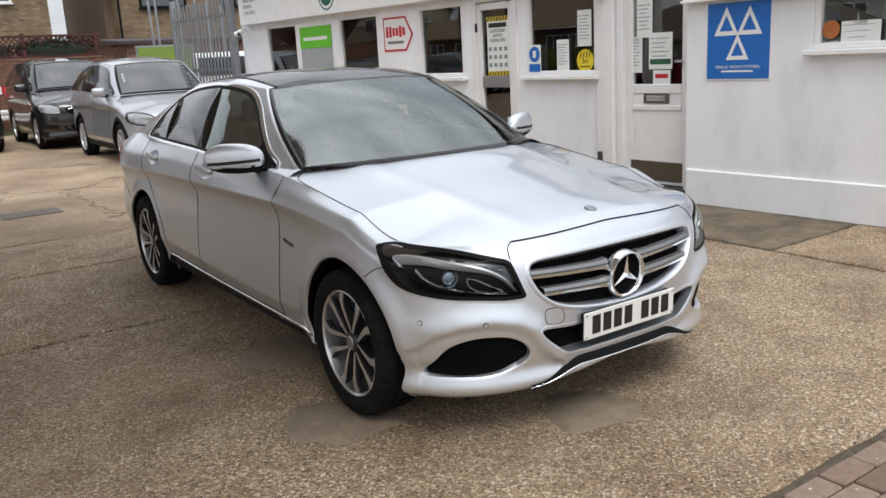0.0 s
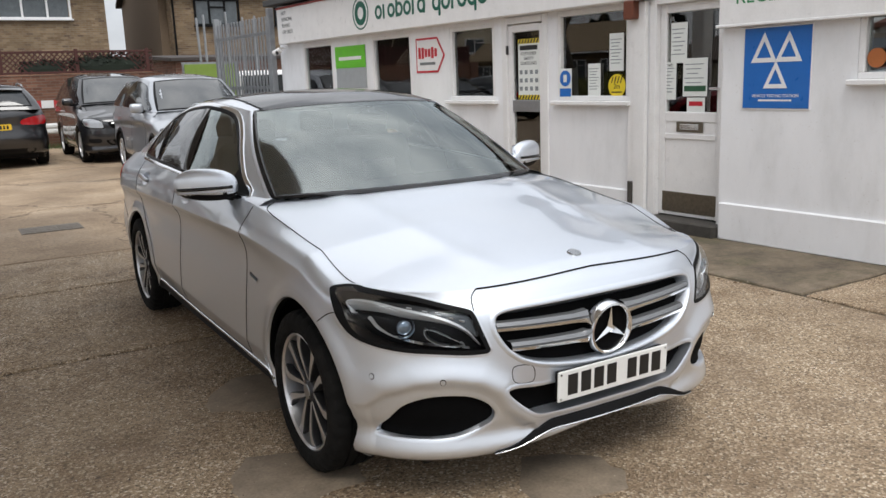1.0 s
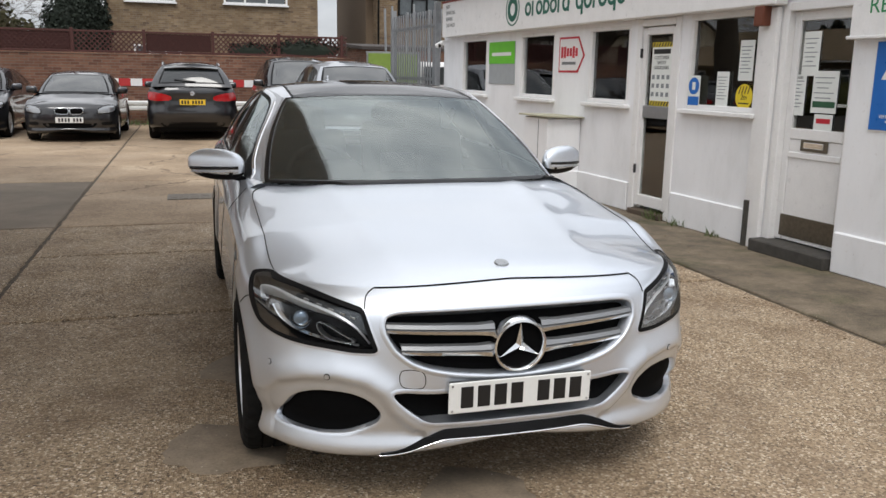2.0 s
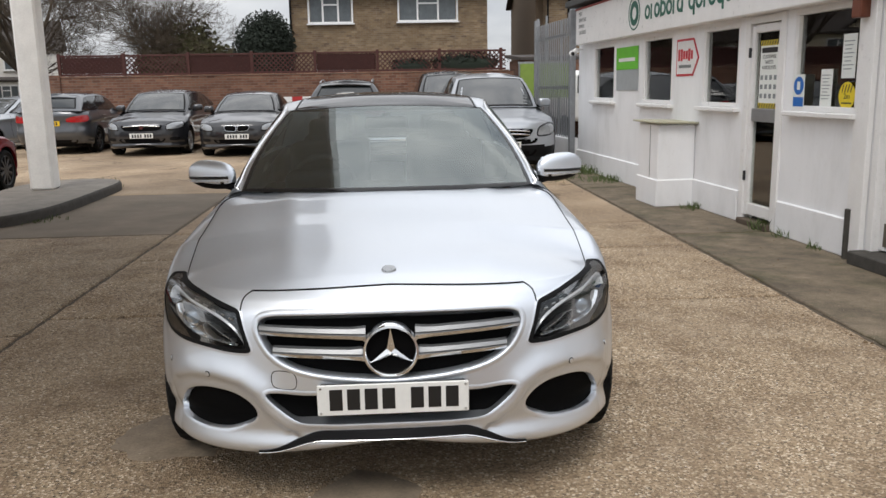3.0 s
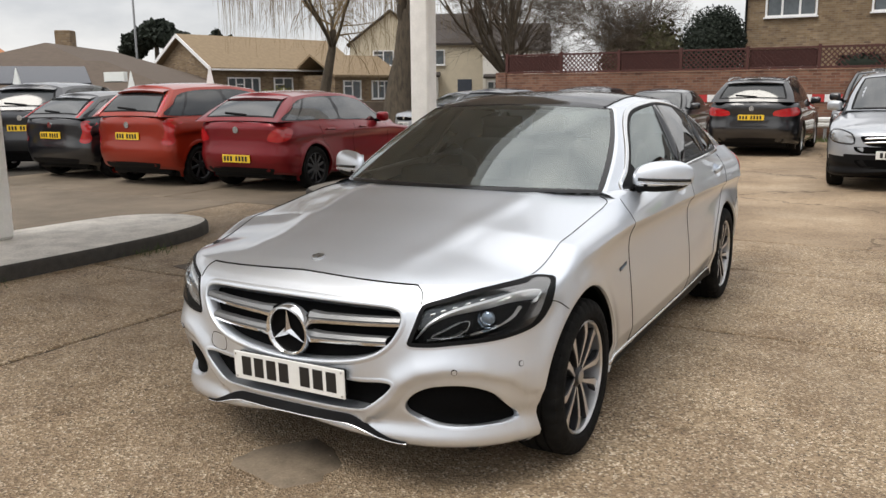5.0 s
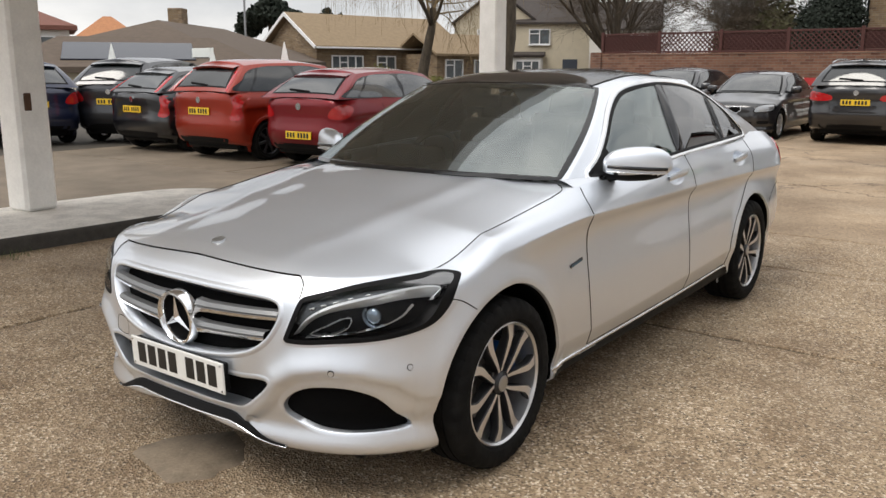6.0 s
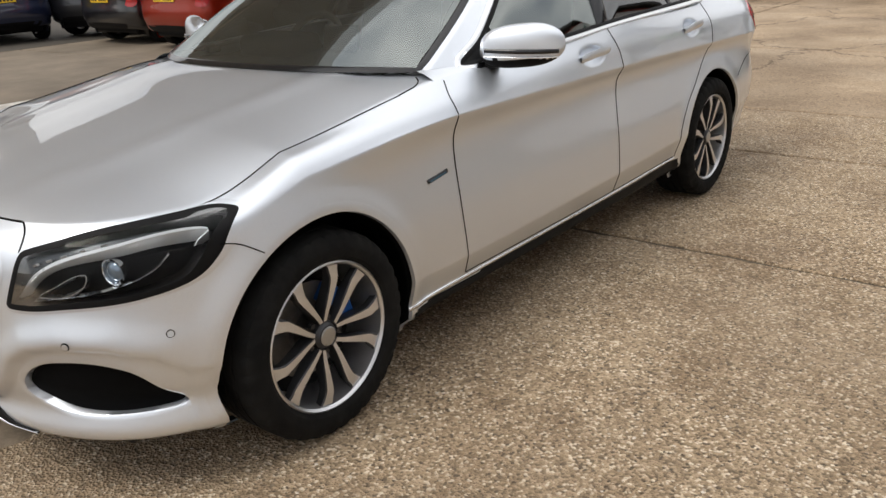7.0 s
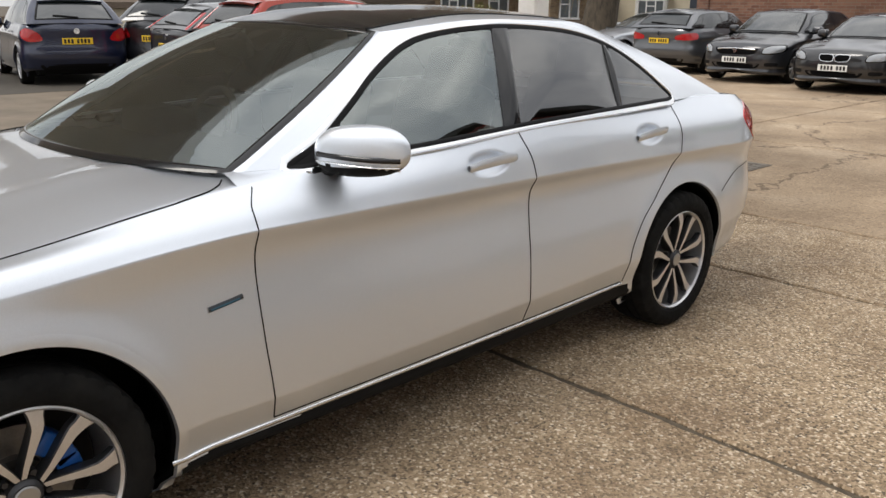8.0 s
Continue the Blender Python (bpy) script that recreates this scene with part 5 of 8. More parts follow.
for x0, x1, ys in ((-2.3, 2.75, (-1.55, 1.98, 3.86, 5.22)), (-2.3, 2.75, (-6.0, -1.55)), (-12.0, -2.3, (-6, -2.0, 1.62, 5.22))):
    for y0, y1 in zip(ys, ys[1:]):
        if y0 == -6.0 and x0 == -2.3:
            slab(x0, -0.12, y0, y1, AGGREGATE)
        else:
            slab(-5.8 if x0 == -12.0 and y0 > 1 else x0, x1, y0, y1, AGGREGATE)
slab(-12.0, -5.8, 1.62, 5.22, DARKTAN)
for x0, x1 in ((-7.2, -2.3), (-2.3, 2.75), (-12.0, -7.2)):
    for y0, y1 in ((5.22, 8.7), (8.7, 12.6), (12.6, 16.6), (16.6, 21.2)):
        slab(x0, x1, y0, y1, DARKTAN if y0 < 6 and x1 < 0 else TAN)
slab(-30.0, 16.0, -16.0, -6.02, ASPHALT)
slab(-0.10, 2.74, -5.98, -4.12, AGGREGATE)
slab(-30.0, -12.0, -6.0, 16.0, ASPHALT)
slab(-30.0, -12.0, 16.0, 30.0, ASPHALT)
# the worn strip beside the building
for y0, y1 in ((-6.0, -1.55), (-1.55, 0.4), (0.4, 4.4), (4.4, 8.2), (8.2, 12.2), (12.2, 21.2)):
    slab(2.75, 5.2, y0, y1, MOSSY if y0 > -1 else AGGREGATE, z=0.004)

# block paving beyond the first joint
PAVER = Mat("brick_paver", rough=0.85)
PAVER.base(PAVER.mix(PAVER.ramp(PAVER.rand(), [(0.0, (0.19, 0.125, 0.095)), (0.5, (0.25, 0.175, 0.132)), (1.0, (0.30, 0.225, 0.172))]), PAVER.ramp(PAVER.noise(30, 5), [(0.3, (0.72, 0.7, 0.68)), (0.7, (1, 1, 1))]), 1.0, "MULTIPLY"))
PAVER.bump(PAVER.noise(60, 4), 0.4, 0.004)
paver_mesh = None
for i in range(24):
    for j in range(24):
        cx = -0.06 + 0.205 * i * 0.5 + (0.05 if j % 2 else 0)
        if i % 2:
            continue
        m = pose(cx + 0.05, -1.62 - 0.103 * j, -0.024 + 0.002 * ((i * 7 + j * 3) % 3 - 1))
        if paver_mesh is None:
            ob = part("paving_brick", box((0.197, 0.096, 0.05), bevel=0.006), PAVER.m, ground)
            paver_mesh = ob.data
        else:
            ob = new("paving_brick", paver_mesh)
            ob.parent = ground
        ob.matrix_basis = m


# smooth repairs and an inspection cover let into the concrete
REPAIR = plain("smooth_cement_repair", (0.235, 0.185, 0.132), 0.8, 0, 0.35, 9, 0.35)
for pts in ([(-1.20, -0.05), (-1.05, 0.20), (-0.82, 0.06), (-0.74, -0.22), (-1.05, -0.25)], [(-0.33, -0.76), (-0.14, -0.45), (0.08, -0.62), (0.02, -0.84)], [(-1.05, 0.85), (-0.80, 1.15), (-0.45, 1.0), (-0.50, 0.65), (-0.85, 0.66)]):
    lp = smooth_loop(pts, 8) + np.array([[0.016 * math.sin(1.3 * i), 0.016 * math.cos(0.9 * i)] for i in range(len(pts) * 8)])
    mesh("cement_repair", [(*lp.mean(0), 0.0034)] + [(a, b, 0.0022) for a, b in lp] + [(a, b, -0.004) for a, b in grow(lp, 0.012)], [(0, 1 + i, 1 + (i + 1) % len(lp)) for i in range(len(lp))] + [(1 + i, 1 + len(lp) + i, 1 + len(lp) + (i + 1) % len(lp), 1 + (i + 1) % len(lp)) for i in range(len(lp))], REPAIR, ground, sharp=0)
bm = bmesh.new()
add_box(bm, (0.62, 0.46, 0.006), (-1.02, 7.05, 0.004), bevel=0.002)
for i in range(5):
    for j in range(4):
        add_box(bm, (0.10, 0.09, 0.004), (-1.26 + 0.12 * i, 6.89 + 0.107 * j, 0.009))
part("inspection_cover", bm, plain("worn_iron_cover", (0.16, 0.135, 0.105), 0.6, 0.3, 0.3, 12), ground)
part("dark_repair", box((0.34, 0.52, 0.008), (-3.2, 2.05, 0.002), (0, 0, -14), 0.002), plain("tar_repair", (0.10, 0.075, 0.055), 0.85, 0, 0.3, 14, 0.3), ground)

# loose grit and small leaves on the forecourt
def grit(name, n, area, size, mat, label, cat, seed):
    rnd = random.Random(seed)
    vs, fs = [], []
    for _ in range(n):
        x, y = rnd.uniform(area[0], area[1]), rnd.uniform(area[2], area[3])
        r = size * rnd.uniform(0.4, 1.3)
        a = rnd.uniform(0, 6.28)
        b = len(vs)
        for t in range(4):
            vs.append((x + r * math.cos(a + t * 1.57) * rnd.uniform(0.7, 1.2), y + r * math.sin(a + t * 1.57) * rnd.uniform(0.7, 1.2), 0.001))
        vs.append((x, y, r * 0.7))
        fs += [(b, b + 1, b + 4), (b + 1, b + 2, b + 4), (b + 2, b + 3, b + 4), (b + 3, b, b + 4)]
    return tagged(mesh(name, vs, fs, mat, smooth=False), label, cat, kind="stuff")


GRIT = Mat("mixed_grit", rough=0.8)
GRIT.base(GRIT.ramp(GRIT.island(), [(0.0, (0.06, 0.045, 0.032)), (0.35, (0.22, 0.17, 0.115)), (0.75, (0.40, 0.33, 0.25)), (1.0, (0.66, 0.60, 0.52))]))
grit("loose_grit", 9000, (-3.6, 3.4, -2.4, 5.2), 0.0055, GRIT.m, "scattered pale grit on the concrete forecourt", "grit", 3)
grit("dead_leaves", 260, (2.6, 3.75, 0, 12), 0.012, plain("dead_leaf", (0.12, 0.075, 0.035), 0.9, 0, 0.4, 60), "brown leaf litter along the foot of the wall", "leaves", 5)


def island(name, pts, label, top):
    """A kerbed concrete island with rounded ends."""
    loop = smooth_loop(pts, 10)
    n = len(loop)
    rows = [(0.0, 0.0), (0.0, 0.085), (-0.012, 0.115), (-0.035, 0.125)]
    vs = []
    for g, z in rows:
        q = grow(loop, g)
        vs += [(a, b, z) for a, b in q]
    fs = [(r * n + i, r * n + (i + 1) % n, (r + 1) * n + (i + 1) % n, (r + 1) * n + i) for r in range(3) for i in range(n)]
    isl = thing(name, (0, 0, 0), label, "kerb island", kind="structure")
    mesh("kerb", vs, fs, KERB_DARK, isl, "dark kerb edge", sharp=60)
    c = grow(loop, -0.034)
    vs = [(a, b, 0.1252) for a, b in c] + [(a, b, 0.128) for a, b in c.mean(0) + (c - c.mean(0)) * 0.6] + [(*c.mean(0), 0.129)]
    fs = [(i, (i + 1) % n, n + (i + 1) % n, n + i) for i in range(n)] + [(n + i, n + (i + 1) % n, 2 * n) for i in range(n)]
    mesh("top", vs, fs, top, isl)
    return isl


island("kerb_island_1", [(-4.05, 8.2), (-4.15, 9.6), (-4.75, 10.0), (-5.45, 9.6), (-5.55, 8.2), (-5.55, 7.0), (-5.35, 6.1), (-4.85, 5.75), (-4.35, 5.95), (-4.08, 6.7)], "raised dark concrete island under the canopy post", plain("dark_island_concrete", (0.21, 0.19, 0.165), 0.85, 0, 0.35, 5, 0.4))
island("kerb_island_2", [(-4.25, -2.6), (-4.22, 0.0), (-4.15, 1.6), (-4.2, 2.7), (-4.5, 3.35), (-5.1, 3.5), (-5.6, 3.1), (-5.75, 2.0), (-5.75, 0.0), (-5.7, -2.6), (-5.0, -3.1)], "raised pale concrete island with a dark kerb under the canopy post", KERB)

POST = plain("white_painted_post", (0.86, 0.845, 0.81), 0.55, 0, 0.1, 5, 0.15)
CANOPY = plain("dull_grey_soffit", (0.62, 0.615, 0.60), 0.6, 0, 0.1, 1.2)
canopy = thing("canopy", (0, 0, 0), "flat white forecourt canopy with one slanting edge on square painted posts", "canopy")
ROOF = [(-0.75, -2.2), (-0.75, 4.2), (-4.25, 9.45), (-4.62, 7.6), (-6.2, 3.4), (-6.2, -2.2)]


def roof_sheet(name, inset, z0, z1, mat):
    """The canopy's outline as a solid sheet."""
    mid = Vector((-4.0, 1.0))
    bm = bmesh.new()
    lo, hi = ([bm.verts.new((x + (mid.x - x) * inset, y + (mid.y - y) * inset, z)) for x, y in ROOF] for z in (z0, z1))
    bm.faces.new(lo[::-1])
    bm.faces.new(hi)
    for i in range(len(ROOF)):
        j = (i + 1) % len(ROOF)
        bm.faces.new((lo[i], lo[j], hi[j], hi[i]))
    return part(name, bm, mat, canopy)


roof_sheet("fascia", 0.0, 3.08, 3.50, GLOSSWHITE)
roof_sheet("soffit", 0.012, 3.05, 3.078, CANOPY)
for x, y, h in ((-4.90, 8.62, 2.92), (-5.42, 1.50, 2.922)):
    part("post", box((0.32, 0.32, h), (x, y, 0.125 + h / 2), (0, 0, 4), bevel=0.03, seg=1), POST, canopy, "square white post with chamfered corners")
part("socket_box", box((0.02, 0.07, 0.16), (-5.258, 1.46, 1.14), (0, 0, 4), 0.006), plain("rusty_socket", (0.09, 0.045, 0.025), 0.8), canopy, "rusty box on the post")


# ---- the white garage building ----
FACE = Matrix.Translation((3.80, 3.5, 0)) @ Matrix.Rotation(radians(3.3), 4, "Z")
# in the face's own axes: x inwards, y along the wall away from the road, z up


def on_wall(name, label, cat, kind="structure", group=""):
    return thing(name, FACE, label, cat, group, kind)


def wall_panel(name, y0, y1, z0, z1, x0, thick, holes, mat, label):
    """A wall with openings that go through it."""
    ys = sorted({y0, y1, *[h for o in holes for h in o[:2]]})
    zs = sorted({z0, z1, *[h for o in holes for h in o[2:]]})
    bm = bmesh.new()
    grid = {}

    def vert(i, j, k):
        key = (i, j, k)
        if key not in grid:
            grid[key] = bm.verts.new((x0 + thick * k, ys[i], zs[j]))
        return grid[key]

    def solid(i, j):
        if not (0 <= i < len(ys) - 1 and 0 <= j < len(zs) - 1):
            return False
        cy, cz = (ys[i] + ys[i + 1]) / 2, (zs[j] + zs[j + 1]) / 2
        return not any(a < cy < b and c < cz < d for a, b, c, d in holes)

    for i in range(len(ys) - 1):
        for j in range(len(zs) - 1):
            if not solid(i, j):
                continue
            bm.faces.new((vert(i, j, 0), vert(i, j + 1, 0), vert(i + 1, j + 1, 0), vert(i + 1, j, 0)))
            bm.faces.new((vert(i, j, 1), vert(i + 1, j, 1), vert(i + 1, j + 1, 1), vert(i, j + 1, 1)))
            for di, dj, a, b in ((-1, 0, (i, j), (i, j + 1)), (1, 0, (i + 1, j + 1), (i + 1, j)), (0, -1, (i + 1, j), (i, j)), (0, 1, (i, j + 1), (i + 1, j + 1))):
                if not solid(i + di, j + dj):
                    bm.faces.new((vert(*a, 0), vert(*b, 0), vert(*b, 1), vert(*a, 1))[::-1])
    bmesh.ops.recalc_face_normals(bm, faces=bm.faces)
    me = bpy.data.meshes.new(name)
    bm.to_mesh(me)
    bm.free()
    me.materials.append(mat)
    ob = new(name, me)
    ob.matrix_world = FACE
    return tagged(ob, label, "wall", kind="structure")


def window(name, y0, y1, z0, z1, x, label, sill=True, fr=0.05):
    w = on_wall(name, label, "window")
    for nm, sz, at in (("frame_top", (0.07, y1 - y0, fr), (x, (y0 + y1) / 2, z1 - fr / 2)), ("frame_bottom", (0.07, y1 - y0, fr), (x, (y0 + y1) / 2, z0 + fr / 2)), ("frame_side", (0.07, fr, z1 - z0 - 2 * fr), (x, y0 + fr / 2, (z0 + z1) / 2)), ("frame_side", (0.07, fr, z1 - z0 - 2 * fr), (x, y1 - fr / 2, (z0 + z1) / 2))):
        part(nm, box(sz, at, bevel=0.006), GLOSSWHITE, w)
    p = part("pane", box((0.006, y1 - y0 - 2 * fr, z1 - z0 - 2 * fr), (x + 0.01, (y0 + y1) / 2, (z0 + z1) / 2)), PANE, w)
    p.visible_shadow = False
    if sill:
        part("sill", box((0.11, y1 - y0 + 0.10, 0.045), (x - 0.055, (y0 + y1) / 2, z0 - 0.022), bevel=0.008), GLOSSWHITE, w)
    return w


MAIN = [(5.80, 6.86, 1.19, 2.07), (3.53, 4.58, 1.19, 2.07), (1.73, 2.63, 1.19, 2.07), (0.80, 1.58, 0.03, 2.10), (-0.36, 0.66, 1.19, 2.10)]
wall_panel("wall_front", -0.60, 7.75, 0.0, 2.75, 0.0, 0.16, MAIN, WHITE, "white painted front wall of the garage with windows and doors")
RECEP = [(-4.6, -2.66, 1.36, 2.12)]
wall_panel("wall_reception", -7.5, -1.48, 0.0, 2.75, -0.07, 0.20, RECEP, WHITE, "white boarded reception wall with a shallow ledge")
wall_panel("wall_door_bay", -1.48, -0.60, 2.13, 2.75, 0.03, 0.16, [], WHITE, "white panel over the reception door")
for i, (a, b, c, d) in enumerate((MAIN[0], MAIN[1], MAIN[2], MAIN[4])):
    window("window_%d" % (i + 1), a, b, c, d, 0.035, "white framed shop window with a dark room behind")
window("window_5", *RECEP[0], -0.03, "white framed reception window with notices")
# ledges, ends, back, roof
for nm, y0, y1, x in (("trim_1", -0.58, 0.78, 0.0), ("trim_2", 1.60, 7.75, 0.0), ("trim_3", -7.5, -1.5, -0.07)):
    o = part(nm, box((0.03, y1 - y0, 0.33), (x - 0.0145, (y0 + y1) / 2, 0.165), bevel=0.012), WHITE, None)
    o.matrix_world = FACE
    tagged(o, "white painted plinth band along the foot of the wall", "plinth", kind="structure")
shell = on_wall("building_shell", "plain side, back and flat roof of the white garage", "building")
for sz, at in (((5.0, 0.16, 2.75), (2.52, 7.67, 1.375)), ((5.0, 0.16, 2.75), (2.52, -7.42, 1.375)), ((0.16, 15.0, 2.75), (5.1, 0.1, 1.375)), ((0.10, 4.2, 2.70), (3.0, 3.6, 1.35))):
    part("side_wall", box(sz, at), CREAM if sz[0] == 0.10 else WHITE, shell)
part("flat_roof", box((5.5, 15.4, 0.10), (2.5, 0.1, 2.80), bevel=0.01), plain("roof_felt", (0.06, 0.06, 0.06), 0.95), shell)
part("inner_ceiling", box((4.9, 14.8, 0.03), (2.6, 0.1, 2.45)), CREAM, shell)
part("inner_floor", box((4.9, 14.8, 0.03), (2.6, 0.1, 0.03)), DARKFLOOR, shell)
part("partition", box((4.5, 0.08, 2.4), (2.6, 3.0, 1.22)), CREAM, shell)
part("partition", box((4.5, 0.08, 2.4), (2.6, -0.9, 1.22)), CREAM, shell)
# counter and shelves that show dimly inside
desk = on_wall("reception_desk", "dark wooden counter inside the garage office", "counter", "")
part("body", box((0.5, 2.4, 0.95), (1.8, 1.2, 0.50), bevel=0.01), plain("brown_veneer", (0.12, 0.07, 0.04), 0.5, 0, 0.2, 6), desk)
part("top", box((0.65, 2.5, 0.04), (1.8, 1.2, 1.0), bevel=0.006), plain("pale_worktop", (0.45, 0.42, 0.38), 0.4), desk)
for y in (0.1, -2.9, 4.4):
    sh = on_wall("shelf_unit", "dark shelf unit with boxes inside the office", "shelf", "", "shelves inside")
    for z in (0.5, 1.0, 1.5, 2.0):
        part("shelf", box((0.35, 1.2, 0.025), (2.75, y, z)), CABIN_BLACK, sh)
    for s in (-0.6, 0.6):
        part("upright", box((0.35, 0.03, 2.0), (2.75, y + s, 1.03)), CABIN_BLACK, sh)
# strip light in the window
tl = on_wall("strip_light", "lit fluorescent strip light on the office ceiling", "lamp", "")
em = Mat("lit_tube", (1, 0.9, 0.7), 0.5)
em.put(**{"Emission Color": (1.0, 0.80, 0.42, 1), "Emission Strength": 6.0})
part("tube", tube(0.025, 0.025, 1.2, (1.1, -0.1, 2.36), (90, 0, 0), 12), em.m, tl)
part("batten", box((0.07, 1.25, 0.05), (1.1, -0.1, 2.41), bevel=0.006), GLOSSWHITE, tl)

# fascia sign board
board = on_wall("fascia_sign", "long white fascia sign with green lettering shapes and a green ring", "sign", "")
part("board", box((0.14, 8.15, 0.57), (-0.07, 3.42, 2.395), bevel=0.012), GLOSSWHITE, board)
part("edge_trim", box((0.15, 8.2, 0.03), (-0.072, 3.42, 2.695), bevel=0.006), plain("red_edge", (0.30, 0.06, 0.05), 0.5), board)
GREEN = plain("dark_green_vinyl", (0.004, 0.10, 0.065), 0.4, 0, 0.06)
GREY_INK = plain("grey_ink", (0.16, 0.17, 0.17), 0.5)


def flat_ring(r0, r1, thick, n=48, sy=1.0):
    bm = bmesh.new()
    rows = [[bm.verts.new((x, r * math.cos(2 * math.pi * i / n), r * sy * math.sin(2 * math.pi * i / n))) for i in range(n)] for r, x in ((r0, 0), (r0, -thick), (r1, -thick), (r1, 0))]
    for a in range(3):
        for i in range(n):
            bm.faces.new((rows[a][i], rows[a][(i + 1) % n], rows[a + 1][(i + 1) % n], rows[a + 1][i]))
    bmesh.ops.recalc_face_normals(bm, faces=bm.faces)
    return bm


for r0, r1 in ((0.205, 0.225), (0.085, 0.165)):
    o = part("ring", flat_ring(r0, r1, 0.004), GREEN, board)
    o.matrix_basis = pose(-0.1405, 4.60, 2.40)
# letters stand as plain shapes of their size: rounds, stems and tails
uu = 4.18
for kind in "orchard garage":
    if kind == " ":
        uu -= 0.14
        continue
    w = 0.10 if kind == "r" else 0.165
    c = uu - w / 2
    if kind == "r":
        part("letter_bar", box((0.005, 0.04, 0.19), (-0.1425, uu - 0.02, 2.375)), GREEN, board)
    else:
        o = part("letter_round", flat_ring(0.052, 0.092, 0.005, 28), GREEN, board)
        o.matrix_basis = pose(-0.1405, c, 2.375)
        if kind in "hd":
            part("letter_bar", box((0.005, 0.04, 0.30), (-0.1427, uu - 0.02 if kind == "h" else uu - w + 0.02, 2.43)), GREEN, board)
        if kind == "g":
            part("letter_bar", box((0.005, 0.04, 0.22), (-0.1427, uu - w + 0.02, 2.33)), GREEN, board)
    uu -= w + 0.035


def text(name, words, size, at, mat, parent, align="CENTER", ext=0.0008):
    """Raised lettering that faces out of the wall."""
    cu = bpy.data.curves.new(name, "FONT")
    cu.body, cu.size, cu.align_x, cu.align_y, cu.extrude = words, size, align, "CENTER", ext
    me = bpy.data.meshes.new_from_object(bpy.data.objects.new(name, cu))
    me.materials.clear()
    me.materials.append(mat)
    ob = new(name, me)
    ob.parent = parent
    ob.matrix_basis = pose(*at, 90, 0, -90)
    return ob


for i, wd in enumerate(("MOT", "SERVICING", "REPAIRS", "CAR SALES")):
    text("lettering", wd, 0.085, (-0.1425, 7.30, 2.60 - 0.10 * i), GREY_INK, board, "LEFT")
# signs fixed to the wall
rec = on_wall("reception_sign", "white reception sign board with green lettering", "sign", "")
part("board", box((0.07, 1.95, 0.46), (-0.115, -2.46, 2.05), bevel=0.008), GLOSSWHITE, rec)
part("edge_trim", box((0.08, 2.0, 0.025), (-0.118, -2.46, 1.812), bevel=0.005), GLOSSWHITE, rec)
text("lettering", "RECEPTION", 0.165, (-0.1515, -2.08, 2.03), plain("mid_green_vinyl", (0.03, 0.22, 0.08), 0.4), rec)
SIGN_BLUE = plain("blue_sign", (0.012, 0.13, 0.46), 0.3, 0, 0.06)
mot = on_wall("testing_station_sign", "blue vehicle testing station sign with three white triangles", "sign", "")
part("plate", box((0.012, 0.60, 0.64), (-0.0765, -1.995, 1.46), bevel=0.004), SIGN_BLUE, mot)
part("border", box((0.008, 0.62, 0.66), (-0.075, -1.995, 1.46), bevel=0.003), GLOSSWHITE, mot)


def triangle(cy, cz, s, down):
    bm = bmesh.new()
    rows = []
    for k in (1.0, 0.56):
        for x in (0, -0.003):
            pts = [(-s * k, -s * 0.70 * k), (s * k, -s * 0.70 * k), (0, s * 1.30 * k)]
            rows.append([bm.verts.new((x - 0.083, cy + a, cz + b * (-1 if down else 1))) for a, b in pts])
    for r0, r1 in ((0, 1), (1, 3), (3, 2)):
        for i in range(3):
            bm.faces.new((rows[r0][i], rows[r0][(i + 1) % 3], rows[r1][(i + 1) % 3], rows[r1][i]))
    bmesh.ops.recalc_face_normals(bm, faces=bm.faces)
    return bm


for cy, cz, sz in ((-1.885, 1.589, 0.118), (-2.105, 1.589, 0.118), (-1.995, 1.376, 0.108)):
    part("triangle", triangle(cy, cz, sz, False), GLOSSWHITE, mot)
text("lettering", "VEHICLE TESTING STATION", 0.034, (-0.0838, -1.995, 1.24), GLOSSWHITE, mot)
part("bar", box((0.002, 0.30, 0.014), (-0.0835, -1.995, 1.205)), GLOSSWHITE, mot)

gs = on_wall("green_notice", "sign board, bright green above and grey below", "sign", "")
part("board", box((0.012, 0.93, 0.62), (-0.006, 5.22, 1.67), bevel=0.003), plain("grey_board", (0.33, 0.35, 0.36), 0.5), gs)
part("green_field", box((0.006, 0.93, 0.32), (-0.014, 5.22, 1.82)), plain("lime_green", (0.13, 0.50, 0.02), 0.45), gs)
part("bar", box((0.002, 0.7, 0.05), (-0.0185, 5.22, 1.80)), GLOSSWHITE, gs)
RED = plain("sign_red", (0.50, 0.015, 0.03), 0.4)
ws = on_wall("arrow_sign", "white sign with a red pointed outline and red bar", "sign", "")
bm = bmesh.new()
for k, x in ((1.0, -0.002),):
    pts = [(3.40, 1.54), (2.90, 1.54), (2.74, 1.75), (2.90, 1.98), (3.40, 1.98)]
    bm.faces.new([bm.verts.new((x, a, b)) for a, b in pts])
bmesh.ops.recalc_face_normals(bm, faces=bm.faces)
bmesh.ops.solidify(bm, geom=bm.faces, thickness=0.006)
part("outline", bm, RED, ws)
bm = bmesh.new()
bm.faces.new([bm.verts.new((-0.0095, a, b)) for a, b in [(3.375, 1.565), (2.91, 1.565), (2.77, 1.75), (2.91, 1.955), (3.375, 1.955)]])
part("field", bm, GLOSSWHITE, ws)
for i in range(6):
    part("bar", box((0.003, 0.055, 0.14 if i in (0, 1, 4) else 0.10), (-0.011, 3.31 - 0.075 * i, 1.79)), RED, ws)
